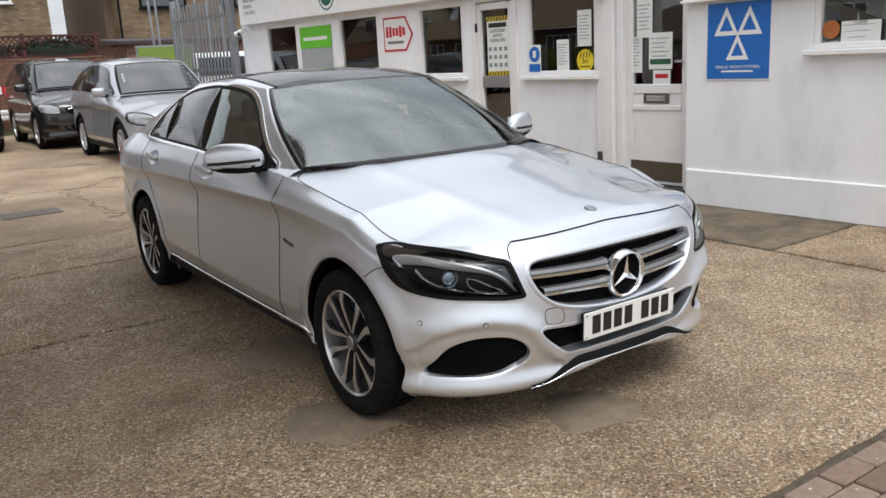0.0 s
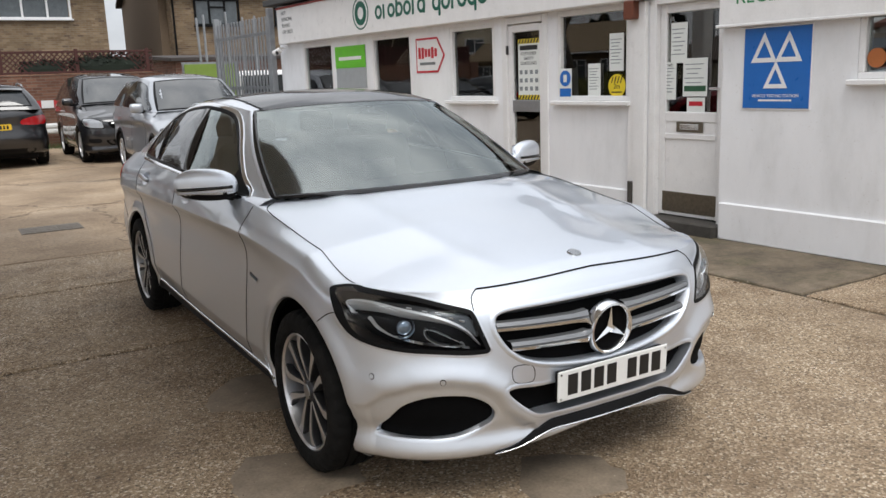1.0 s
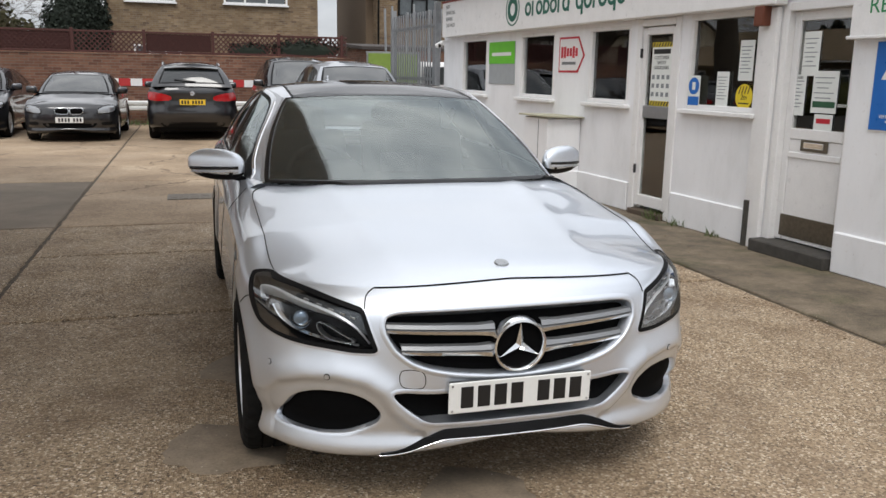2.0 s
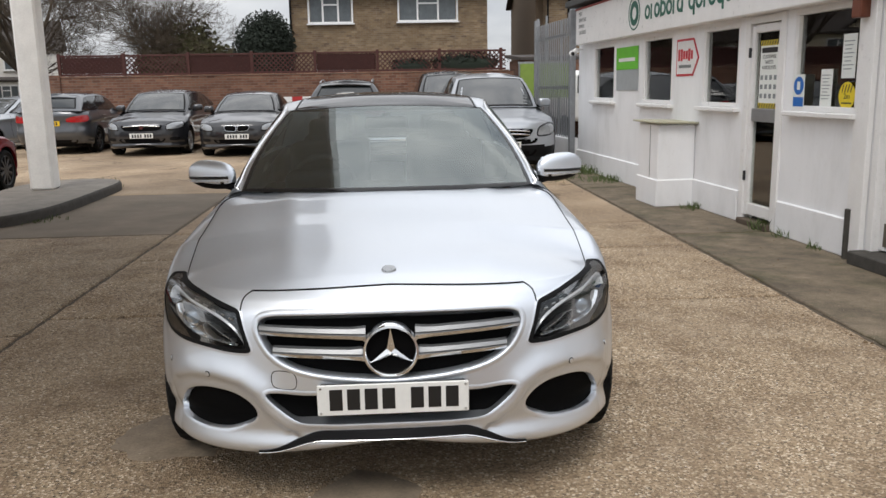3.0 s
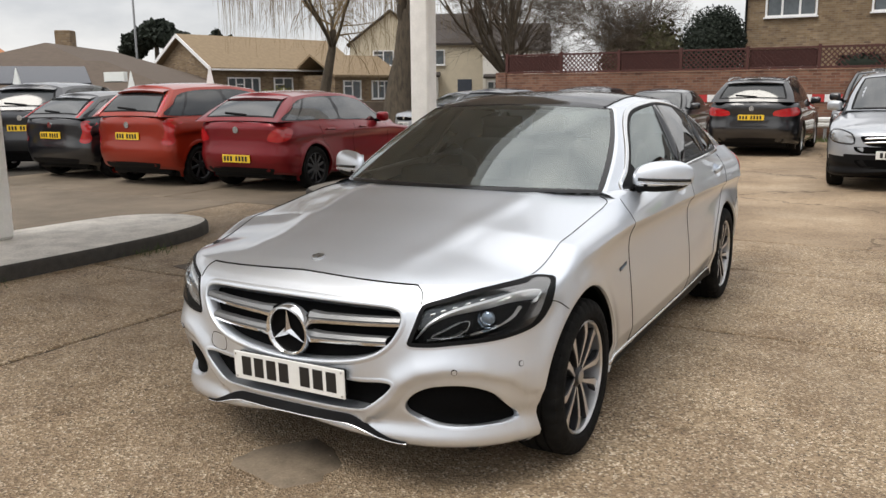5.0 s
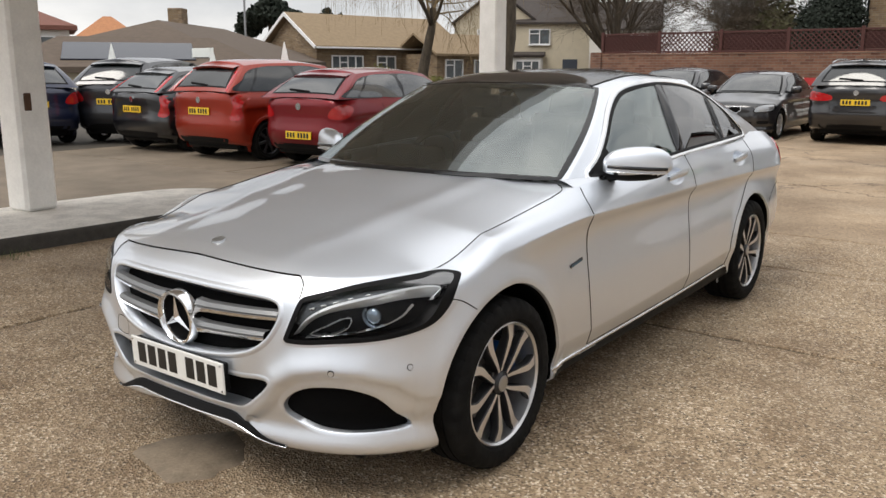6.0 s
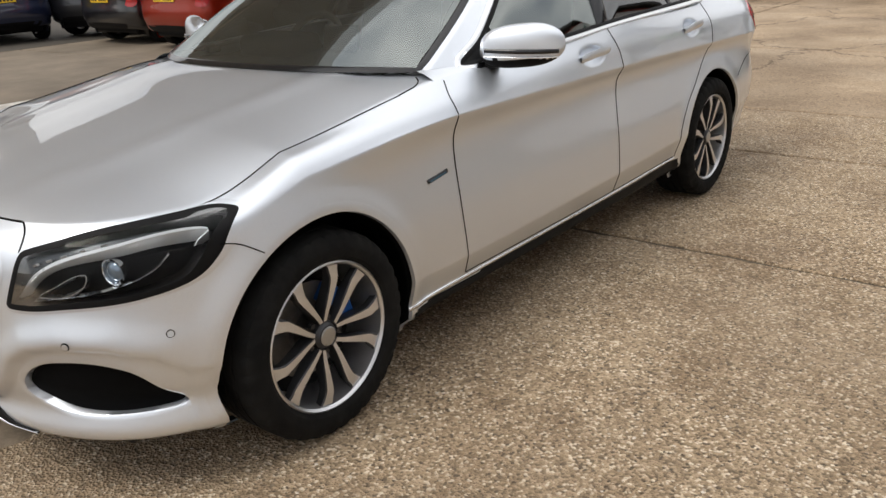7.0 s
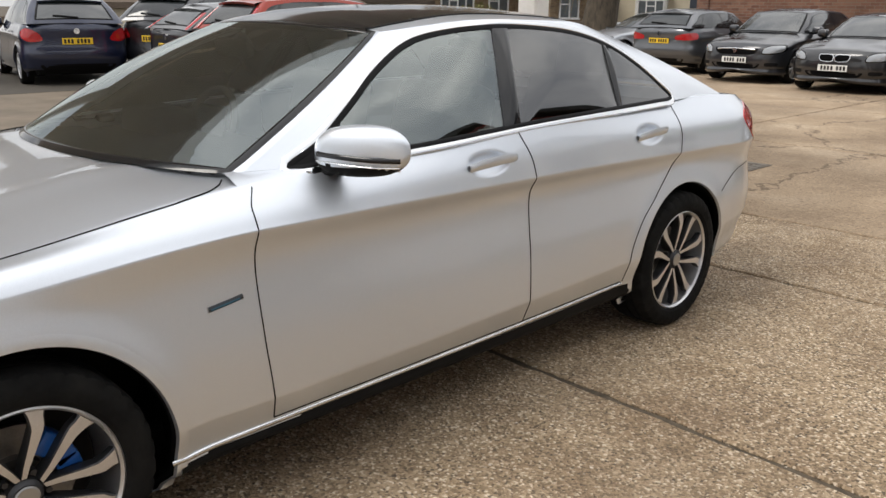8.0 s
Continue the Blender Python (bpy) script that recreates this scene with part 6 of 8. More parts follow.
part("bar", box((0.003, 0.36, 0.035), (-0.011, 3.13, 1.655)), GREY_INK, ws)

# main door: glazed, grey rail, step
d1 = on_wall("door_1", "white glazed shop door with a grey kick rail, closed", "door")
for nm, sz, at in (("frame_side", (0.10, 0.09, 2.1), (0.03, 1.535, 1.06)), ("frame_side", (0.10, 0.09, 2.1), (0.03, 0.845, 1.06)), ("frame_top", (0.10, 0.60, 0.07), (0.03, 1.19, 2.065)), ("stile", (0.05, 0.07, 1.92), (0.03, 1.455, 1.05)), ("stile", (0.05, 0.07, 1.92), (0.03, 0.925, 1.05)), ("top_rail", (0.05, 0.46, 0.08), (0.03, 1.19, 1.98)), ("bottom_rail", (0.05, 0.46, 0.12), (0.03, 1.19, 0.16))):
    part(nm, box(sz, at, bevel=0.006), GLOSSWHITE, d1)
part("middle_rail", box((0.06, 0.46, 0.13), (0.028, 1.19, 1.13), bevel=0.006), plain("grey_rail", (0.25, 0.25, 0.255), 0.4, 0.4), d1)
for z0, z1 in ((1.195, 1.94), (0.22, 1.065)):
    p = part("pane", box((0.006, 0.46, z1 - z0), (0.035, 1.19, (z0 + z1) / 2)), PANE, d1)
    p.visible_shadow = False
part("threshold", box((0.14, 0.62, 0.06), (0.0, 1.19, 0.03), bevel=0.008), plain("brown_step", (0.09, 0.065, 0.045), 0.8), d1)
for z in (0.5, 1.75):
    part("hinge", box((0.03, 0.025, 0.10), (-0.005, 1.495, z), bevel=0.004), DARKALLOY, d1)

# reception door: white, glass above, letter plate, kick plate
d2 = on_wall("door_2", "white reception door with glass above, brass letter plate and metal kick plate, closed", "door")
for nm, sz, at in (("frame_side", (0.14, 0.08, 2.13), (0.07, -0.64, 1.065)), ("frame_side", (0.14, 0.08, 2.13), (0.07, -1.44, 1.065)), ("frame_top", (0.14, 0.72, 0.07), (0.07, -1.04, 2.095)), ("stile", (0.05, 0.075, 1.94), (0.09, -0.715, 1.09)), ("stile", (0.05, 0.075, 1.94), (0.09, -1.365, 1.09)), ("panel", (0.04, 0.575, 0.88), (0.092, -1.04, 0.56)), ("middle_rail", (0.05, 0.575, 0.09), (0.088, -1.04, 1.045)), ("lower_rail", (0.055, 0.575, 0.05), (0.086, -1.04, 0.865)), ("top_rail", (0.05, 0.575, 0.08), (0.09, -1.04, 2.02))):
    part(nm, box(sz, at, bevel=0.006), GLOSSWHITE, d2)
p = part("pane", box((0.006, 0.575, 0.89), (0.092, -1.04, 1.535)), PANE, d2)
p.visible_shadow = False
BRASS = plain("tarnished_brass", (0.16, 0.14, 0.11), 0.4, 0.8, 0.3, 30)
part("letter_plate", box((0.012, 0.30, 0.095), (0.062, -1.04, 0.955), bevel=0.004), BRASS, d2, "tarnished letter plate")
part("letter_flap", box((0.010, 0.22, 0.05), (0.054, -1.04, 0.957), bevel=0.004), CHROME, d2)
part("kick_plate", box((0.008, 0.62, 0.19), (0.068, -1.04, 0.25), bevel=0.002), BRASS, d2, "scuffed metal kick plate")
part("door_handle", box((0.05, 0.11, 0.02), (0.04, -1.33, 1.30), bevel=0.006), CHROME, d2)
part("step", box((0.30, 0.88, 0.11), (0.0, -1.04, 0.055), bevel=0.01), KERB_DARK, d2)

# pilasters, alarm box, drain pipe
for i, (y0, y1, x) in enumerate(((-0.60, -0.46, -0.03), (-0.46, -0.38, -0.015))):
    o = part("trim_%d" % (i + 4), box((0.05, y1 - y0, 2.1), (x, (y0 + y1) / 2, 1.05), bevel=0.006), GLOSSWHITE, None)
    o.matrix_world = FACE
    tagged(o, "white painted post beside the reception door", "post", kind="structure")
al = on_wall("alarm_box", "brown alarm sounder box high on the wall", "alarm box", "")
part("case", box((0.10, 0.12, 0.17), (-0.09, -0.46, 2.03), bevel=0.012, seg=2), plain("brown_plastic", (0.13, 0.035, 0.015), 0.5), al)
part("bracket", box((0.05, 0.05, 0.06), (-0.03, -0.46, 2.03)), GLOSSWHITE, al)
cc = on_wall("security_camera", "small white security camera on the corner of the building", "camera", "")
part("body", tube(0.045, 0.045, 0.16, (-0.16, 7.52, 2.0), (70, 0, 30), 16), GLOSSWHITE, cc)
part("lens", tube(0.036, 0.036, 0.01, (-0.20, 7.45, 1.975), (70, 0, 30), 16), GLOSSBLACK, cc)
part("arm", box((0.14, 0.03, 0.03), (-0.07, 7.55, 2.05)), GLOSSWHITE, cc)
dp = on_wall("drain_stub", "short dark drain stub at the foot of the wall", "pipe", "")
part("pipe", tube(0.03, 0.03, 0.42, (-0.05, -0.43, 0.21), seg=12), KERB_DARK, dp)

# meter cabinet against the wall
mc = on_wall("meter_cabinet", "white painted masonry cabinet with a thin lid against the wall", "cabinet", "")
part("body", box((0.46, 0.66, 0.98), (-0.235, 3.08, 0.49), bevel=0.012), WHITE, mc)
part("plinth", box((0.49, 0.69, 0.33), (-0.235, 3.08, 0.165), bevel=0.012), WHITE, mc)
part("lid", box((0.54, 0.80, 0.022), (-0.25, 3.08, 1.0), (0, 1.5, 0), bevel=0.004), plain("weathered_board", (0.40, 0.38, 0.28), 0.8, 0, 0.3, 12), mc)
part("door_joint", box((0.003, 0.006, 0.62), (-0.467, 3.00, 0.65)), GAP, mc)

# paper notices behind and on the glass
PAPER = plain("white_paper", (0.74, 0.76, 0.73), 0.7, 0, 0.05)
INK = plain("faded_print", (0.22, 0.24, 0.25), 0.7)
HAZARD = plain("hazard_yellow", (0.72, 0.55, 0.02), 0.5)


def notice(y, z, w, h, x, lines, label, head=None, mat=None):
    n = on_wall("notice", label, "notice", "", "notices on the glass")
    part("sheet", box((0.002, w, h), (x, y, z)), mat or PAPER, n)
    for i in range(lines):
        lw = w * (0.78 - 0.16 * ((i * 7) % 3))
        part("bar", box((0.001, lw, h * 0.022), (x - 0.0016, y + (w - lw) * 0.18, z + h * 0.34 - i * h * 0.72 / max(lines, 1))), INK, n)
    if head:
        text("lettering", head, min(w * 0.19, h * 0.16), (x - 0.0018, y, z + h * 0.42), BLACK_INK, n)
    return n


notice(-0.17, 1.66, 0.19, 0.36, 0.02, 8, "white printed notice on the window")
notice(0.135, 1.40, 0.175, 0.32, 0.02, 8, "white printed notice on the window")
notice(-0.885, 1.71, 0.185, 0.36, 0.08, 7, "white printed notice on the door glass")
notice(-0.77 + 0.0, 1.37, 0.18, 0.34, 0.08, 8, "white printed notice on the door glass", "COVID")
nb = notice(-1.075, 1.40, 0.27, 0.34, 0.079, 6, "white printed notice with a picture band on the door glass")
part("picture_band", box((0.001, 0.24, 0.05), (0.077, -1.075, 1.30)), plain("dark_green_print", (0.02, 0.09, 0.04), 0.6), nb)
nr = notice(-1.09, 1.155, 0.20, 0.13, 0.079, 0, "small white pointed sticker with a red bar")
part("bar", box((0.001, 0.15, 0.04), (0.0775, -1.09, 1.165)), RED, nr)
notice(-3.02, 1.47, 0.30, 0.19, -0.05, 3, "white notice in the reception window", "COVID")
ps = notice(1.16, 1.53, 0.36, 0.66, 0.028, 0, "tall safety poster with hazard-striped ends on the door", mat=PAPER)
for z in (1.835, 1.225):
    part("hazard_band", box((0.001, 0.36, 0.05), (0.0264, 1.16, z)), HAZARD, ps)
    for i in range(7):
        part("stripe", box((0.001, 0.022, 0.052), (0.0254, 1.01 + 0.05 * i, z), (35, 0, 0)), BLACK_INK, ps)
part("title_bar", box((0.001, 0.30, 0.05), (0.0264, 1.16, 1.765)), BLACK_INK, ps)
for i, wd in enumerate(("CUSTOMER", "SAFETY", "GUIDELINES")):
    text("lettering", wd, 0.050, (0.0262, 1.16, 1.70 - 0.052 * i), BLACK_INK, ps)
for i in range(4):
    for j in range(3):
        part("bar", box((0.001, 0.05, 0.045), (0.0264, 1.03 + 0.088 * i, 1.50 - 0.09 * j)), INK, ps)
bs = notice(0.535, 1.37, 0.19, 0.30, -0.004, 0, "blue and white mask safety sign on the window frame", mat=PAPER)
o = part("disc", tube(0.082, 0.082, 0.002, (0, 0, 0), (0, 90, 0), 32), SIGN_BLUE, bs)
o.matrix_basis = pose(-0.007, 0.535, 1.42)
part("blue_field", box((0.001, 0.17, 0.085), (-0.006, 0.535, 1.275)), SIGN_BLUE, bs)
part("mask_shape", box((0.002, 0.05, 0.075), (-0.0085, 0.535, 1.42), bevel=0.0004), PAPER, bs)
ys = notice(-0.18, 1.335, 0.01, 0.01, 0.018, 0, "round yellow distance sticker on the window", mat=HAZARD)
o = part("disc", tube(0.115, 0.115, 0.002, (0, 0, 0), (0, 90, 0), 36), HAZARD, ys)
o.matrix_basis = pose(0.016, -0.18, 1.335)
text("lettering", "2m", 0.07, (0.0142, -0.18, 1.33), BLACK_INK, ys)
for i in range(4):
    part("bar", box((0.001, 0.012, 0.07), (0.0142, -0.18 + 0.04 * (i - 1.5), 1.395), (20, 0, 0)), BLACK_INK, ys)
part("bar", box((0.001, 0.14, 0.012), (0.0142, -0.18, 1.275)), BLACK_INK, ys)
oc = notice(-2.79, 1.51, 0.01, 0.01, -0.05, 0, "round orange sticker on the reception window", mat=HAZARD)
o = part("disc", tube(0.07, 0.07, 0.002, (0, 0, 0), (0, 90, 0), 28), plain("faded_orange", (0.38, 0.12, 0.03), 0.6), oc)
o.matrix_basis = pose(-0.052, -2.79, 1.51)


# weeds at the foot of the wall
def weeds(name, spots, label, seed):
    rnd = random.Random(seed)
    vs, fs = [], []
    for x, y, spread, n, h in spots:
        for _ in range(n):
            a, b = x + rnd.gauss(0, spread), y + rnd.gauss(0, spread)
            t, ln, w = rnd.uniform(0, 6.28), h * rnd.uniform(0.4, 1.2), 0.004
            dx, dy = math.cos(t) * ln * 0.5, math.sin(t) * ln * 0.5
            i = len(vs)
            vs += [(a - w, b, 0), (a + w, b, 0), (a + dx * 0.5 + w, b + dy * 0.5, ln * 0.6), (a + dx * 0.5 - w, b + dy * 0.5, ln * 0.6), (a + dx, b + dy, ln)]
            fs += [(i, i + 1, i + 2, i + 3), (i + 3, i + 2, i + 4)]
    return tagged(mesh(name, vs, fs, WEED, smooth=False), label, "weeds", kind="stuff")


WEED = plain("weed_green", (0.075, 0.105, 0.03), 0.7, 0, 0.35, 30)
weeds("weeds", [(3.74, 4.1, 0.05, 40, 0.10), (3.72, 4.5, 0.06, 60, 0.12), (3.55, 6.0, 0.08, 50, 0.08), (3.3, 9.0, 0.16, 160, 0.10), (3.2, 10.2, 0.2, 260, 0.14), (3.1, 11.2, 0.25, 320, 0.16), (2.6, 9.4, 0.2, 120, 0.06), (3.76, 3.5, 0.05, 30, 0.08)], "green weeds along the foot of the white wall", 11)
weeds("island_weeds", [(-4.15, 2.2, 0.12, 70, 0.07), (-4.1, 0.6, 0.1, 40, 0.06), (-4.8, 10.1, 0.2, 90, 0.10), (-4.1, 6.4, 0.12, 50, 0.05)], "small weeds along the kerb of the island", 12)


# ---- parked cars ----
def variant(L, W, H, wb, fo, belt, kind, R=0.315):
    """The saloon's lines drawn to another car's sizes."""
    ro = L - fo - wb
    tail = wb + ro

    def ky(y):
        y = float(y)
        return y * fo / 0.80 if y < 0 else y * wb / 2.84 if y < 2.84 else wb + (y - 2.84) * ro / 1.05

    kx, kz = W / 1.81, belt / 1.02

    def kr(z):
        return belt + (z - 1.02) * (H - belt) / 0.42

    levels = []
    for i, (z, w, (nose, nn), (tl, nt)) in enumerate(SALOON["levels"]):
        zz = [a * kz for a in z]
        if kind != "saloon" and i >= 7:
            zz[-1], zz[-2] = (belt * 0.93, belt * 0.94) if i == 7 else (belt * 1.01, belt * 1.01)
            zz[-3] = belt * (0.93 if i == 7 else 1.02)
            w = tuple(w[:3]) + (w[2] * 0.98,)
        levels.append((tuple(zz), tuple(a * kx for a in w), (ky(nose), nn), (ky(tl), 3.4 if kind != "saloon" else nt)))
    cb, cr = PARKED_BASE, SALOON["cabin"]["roof"]
    shift = -0.30 if kind == "mono" else -0.08 if kind != "saloon" else 0.0

    def by(y):
        if kind == "saloon":
            return ky(y)
        t = (y - 0.66) / (3.02 - 0.66)
        return (ky(0.66) + shift) * (1 - t) + (tail - 0.20) * t

    def ry(y):
        if kind == "saloon":
            return ky(y)
        t = (y - 1.33) / (2.62 - 1.33)
        end = tail - (0.62 if kind == "hatch" else 0.48)
        return (ky(1.33) + shift * 0.8) * (1 - t) + end * t

    full = (lambda x, i: x) if kind == "saloon" else (lambda x, i: max(x, 0.79) if i > 1 else x)
    roofx = (lambda x: x) if kind == "saloon" else (lambda x: max(x, 0.585))
    cabin = dict(
        bow=0.03,
        base=dict(front=ky(0.40) + shift, zf=cb["zf"] * kz, y=tuple(by(y) for y in cb["y"]), x=tuple(full(x, i) * kx for i, x in enumerate(cb["x"])), z=tuple(z * kz for z in cb["z"]), rear=ky(3.28) if kind == "saloon" else tail - 0.10, zr=cb["zr"] * kz),
        roof=dict(front=ry(1.33) - 0.11, zf=kr(1.378), y=tuple(ry(y) for y in cr["y"]), x=tuple(roofx(x) * kx for x in cr["x"]), z=tuple(kr(z) if kind == "saloon" else kr(max(z, 1.355)) for z in cr["z"]), rear=(ry(2.62) - 0.10) if kind == "saloon" else ry(2.62) + 0.06, zr=kr(1.385)),
        crown=(tuple([ry(1.33) - 0.11] + [ry(y) for y in (1.6, 1.9, 2.2, 2.45)] + [ry(2.62) + 0.08]), tuple(kr(z) for z in ((1.378, 1.42, 1.442, 1.43, 1.395, 1.36) if kind == "saloon" else (1.378, 1.42, 1.442, 1.44, 1.43, 1.41)))),
    )
    bk = SALOON["bonnet"]
    return dict(knots=SALOON["knots"], joins=(ky(-0.05), wb + 0.34), wheels=((0.0, R, R + 0.045), (wb, R, R + 0.045)), levels=tuple(levels), bonnet=(tuple(ky(y) for y in bk[0]), tuple(z * kz for z in bk[1])), cabin=cabin, tail=tail, W=W, L=L, H=H, wb=wb, kz=kz, kx=kx, kind=kind, R=R, belt=belt, fo=fo)


DARKGLASS = plain("dark_reflective_window", (0.012, 0.015, 0.016), 0.04, 0, 0.1, Specular_IOR_Level=0.9)
PALEGLASS = plain("sky_lit_window", (0.016, 0.020, 0.020), 0.04, 0, 0.1, IOR=2.2)


def parked_car(at, spec, paint, label, group="", lower=None, rear_lamp="side", rails=False, plate_front=None, spokes=7, dark_wheels=False, pane=None, name="car", plate_z=0.76, deep_grille=False, grille="bar"):
    body, cab = Body(spec), Cabin(spec["cabin"])
    kx, kz, wb, tail, kind = spec["kx"], spec["kz"], spec["wb"], spec["tail"], spec["kind"]
    pane = pane or DARKGLASS
    mid = (0, wb / 2, 0.6)
    car = thing(name, (0, 0, 0), label, "car", group)
    half = np.concatenate([np.linspace(0, 1, 25), np.linspace(1, 2, 91)[1:], np.linspace(2, 3, 25)[1:]])
    k = np.linspace(0, 8, 33)
    right = body.at(half[:, None], k[None])
    left = right[::-1][:-1].copy()
    left[..., 0] *= -1
    p = np.concatenate([left, right]).reshape(-1, 3)
    faces = np.array(grid_faces(len(half) * 2 - 1, len(k)))
    nrm = vertex_normals(p, faces)
    out = np.zeros(len(p), bool)
    for yw, zw, ra in spec["wheels"]:
        out |= (np.abs(p[:, 0]) > 0.6 * kx) & (np.hypot(p[:, 1] - yw, p[:, 2] - zw) < ra)
    hole = out[faces].any(1)
    fm = p[faces].mean(1)
    low = (fm[:, 2] < (lower or 0.0)) & ((fm[:, 1] < -0.42) | (fm[:, 2] < 0.34))
    split_mesh("body", p, faces, ~hole & ~low, paint, car, nrm)
    if lower:
        split_mesh("lower_cladding", p, faces, ~hole & low, BLACK, car, nrm, "black lower body cladding")
    g = bonnet_grid(body, spec, 40, 25)
    gf = np.array(grid_faces(40, 25, flip=True))
    gp = g.reshape(-1, 3)
    split_mesh("bonnet", gp, gf, np.ones(len(gf), bool), paint, car, vertex_normals(gp, gf))
    s = np.linspace(1.85, 3, 40)
    f = np.linspace(-1, 1, 21)
    e = body.line(8, s)
    bx, by = e[:, None, 0] * f[None], np.broadcast_to(e[:, None, 1], (40, 21))
    bz = e[:, None, 2] + 0.02 * (1 - np.abs(f[None]) ** 2.4)
    mesh("boot_lid", np.stack([bx, by, bz], -1).reshape(-1, 3), grid_faces(40, 21, flip=True), paint, car, sharp=0)
    for sg in (-1, 1):
        bc = spec["cabin"]["base"]
        yy = np.linspace(bc["y"][0] - 0.25, min(bc["y"][-1] + 0.12, body.y2), 40)
        a = body.line(8, 1 + (yy - body.y1) / (body.y2 - body.y1))
        b = np.stack([pchip(bc["y"], bc["x"], yy) - 0.015, yy, np.interp(yy, bc["y"], bc["z"]) + 0.002], -1)
        mesh("shoulder", mirrored(np.stack([a, b], 1).reshape(-1, 3), sg), grid_faces(40, 2, flip=sg > 0), paint, car, sharp=0)
    q = np.concatenate([np.linspace(0, 1, 15), np.linspace(1, 2, 50)[1:], np.linspace(2, 3, 15)[1:]])
    v = np.linspace(0, 1, 13)
    gh = cab.at(q[:, None], v[None]).reshape(-1, 3)
    gf = np.array(grid_faces(len(q), 13))
    gn = vertex_normals(gh, gf)
    for sg in (-1, 1):
        split_mesh("pillar_shell", gh * (sg, 1, 1), gf if sg > 0 else gf[:, ::-1], np.ones(len(gf), bool), paint, car, gn * (sg, 1, 1))
    ea = cab.ends(q)[1]
    rx = ea[:, None, 0] * f[None]
    ry = np.broadcast_to(ea[:, None, 1], rx.shape)
    rz = ea[:, None, 2] + np.maximum(pchip(*spec["cabin"]["crown"], ry) - ea[:, None, 2], 0) * (1 - np.abs(f[None]) ** 2.6)
    mesh("roof", np.stack([rx, ry, rz], -1).reshape(-1, 3), grid_faces(len(q), 21, flip=True), paint, car, sharp=0)

    def screen_fn(a, b):
        r = cab.at(np.abs(a), b)
        r[..., 0] *= np.sign(a + 1e-12)
        return r

    def rear_fn(a, b):
        r = cab.at(3 - np.abs(a), b)
        r[..., 0] *= np.sign(a + 1e-12)
        return r

    def rect(a, b0, b1, n=14):
        side = np.linspace(b0, b1, 8)[1:-1]
        return np.concatenate([np.stack([np.linspace(-a, a, n), np.full(n, b0)], 1), np.stack([np.full(6, a), side], 1), np.stack([np.linspace(a, -a, n), np.full(n, b1)], 1), np.stack([np.full(6, -a), side[::-1]], 1)])

    patch("windscreen", screen_fn, rect(0.90, 0.04, 0.95), pane, car, 0.004, 5, centre=mid)
    rim_of("windscreen_seal", screen_fn, rect(0.90, 0.04, 0.95), [(0.025, 0.001), (0.0, 0.006), (-0.02, 0.004)], BLACK, car, centre=mid)
    rw = rect(0.82, 0.14 if kind != "saloon" else 0.06, 0.90)
    patch("rear_window", rear_fn, rw, pane, car, 0.004, 5, centre=mid)
    rim_of("rear_window_seal", rear_fn, rw, [(0.025, 0.001), (0.0, 0.006), (-0.02, 0.004)], BLACK, car, centre=mid)
    # side windows as two panes that follow the roof line
    b, r = spec["cabin"]["base"], spec["cabin"]["roof"]

    def sidefn(a, c):
        return cab.at(1 + np.clip(a, 0, 1), c)

    cuts = ((0.06, 0.47), (0.51, 0.84), (0.86, 0.95)) if kind != "saloon" else ((0.05, 0.48), (0.52, 0.80), (0.82, 0.92))
    for sg in (-1, 1):
        for a0, a1 in cuts:
            top = 0.86 if a1 < 0.9 else 0.70
            lp = smooth_loop([(a0, 0.07), ((a0 + a1) / 2, 0.07), (a1, 0.08), (a1 - 0.005, (top + 0.07) / 2), (a1 - 0.01, top), ((a0 + a1) / 2, 0.88 if a1 < 0.9 else top), (a0 + 0.01, 0.84 if a0 > 0.1 else 0.80), (a0, 0.45)], 4)
            patch("side_window", sidefn, lp, pane, car, 0.004, 4, sg, centre=mid)
        patch("window_band", sidefn, smooth_loop([(0.03, 0.045), (0.5, 0.045), (0.96, 0.055), (0.955, 0.45), (0.93, 0.80), (0.75, 0.90), (0.5, 0.91), (0.2, 0.90), (0.04, 0.80), (0.02, 0.4)], 5), GLOSSBLACK, car, 0.002, 5, sg, centre=mid)
        if rails:
            yy = np.linspace(r["y"][0] + 0.15, r["y"][-1] - 0.05, 24)
            c = np.stack([pchip(r["y"], r["x"], yy) - 0.03, yy, pchip(r["y"], r["z"], yy) + 0.045 - 0.03 * np.abs(np.linspace(-1, 1, 24)) ** 6], -1)
            strip("roof_rail", c, 0.035, SATIN, car, np.tile((0.3, 0, 1), (24, 1)), thick=0.02, sgn=sg)
        # lamps
        hl = smooth_loop([((a * kx), (z * kz)) for a, z in ((0.53, 0.61), (0.545, 0.70), (0.62, 0.745), (0.72, 0.770), (0.82, 0.765), (0.852, 0.71), (0.83, 0.64), (0.74, 0.61), (0.62, 0.60))], 4)
        patch("headlamp", body.front, hl, CLEAR_LAMP, car, 0.005, 4, sg, centre=mid, label="clear headlamp")
        rim_of("headlamp_seal", body.front, hl, [(0.012, 0.001), (0.004, 0.006), (-0.010, 0.0055)], GLOSSBLACK, car, sg, centre=mid)
        fl = smooth_loop([(0.60 * kx, 0.36 * kz), (0.76 * kx, 0.36 * kz), (0.78 * kx, 0.42 * kz), (0.60 * kx, 0.42 * kz)], 4)
        patch("fog_recess", body.front, fl, BLACK, car, 0.003, 3, sg, centre=mid)
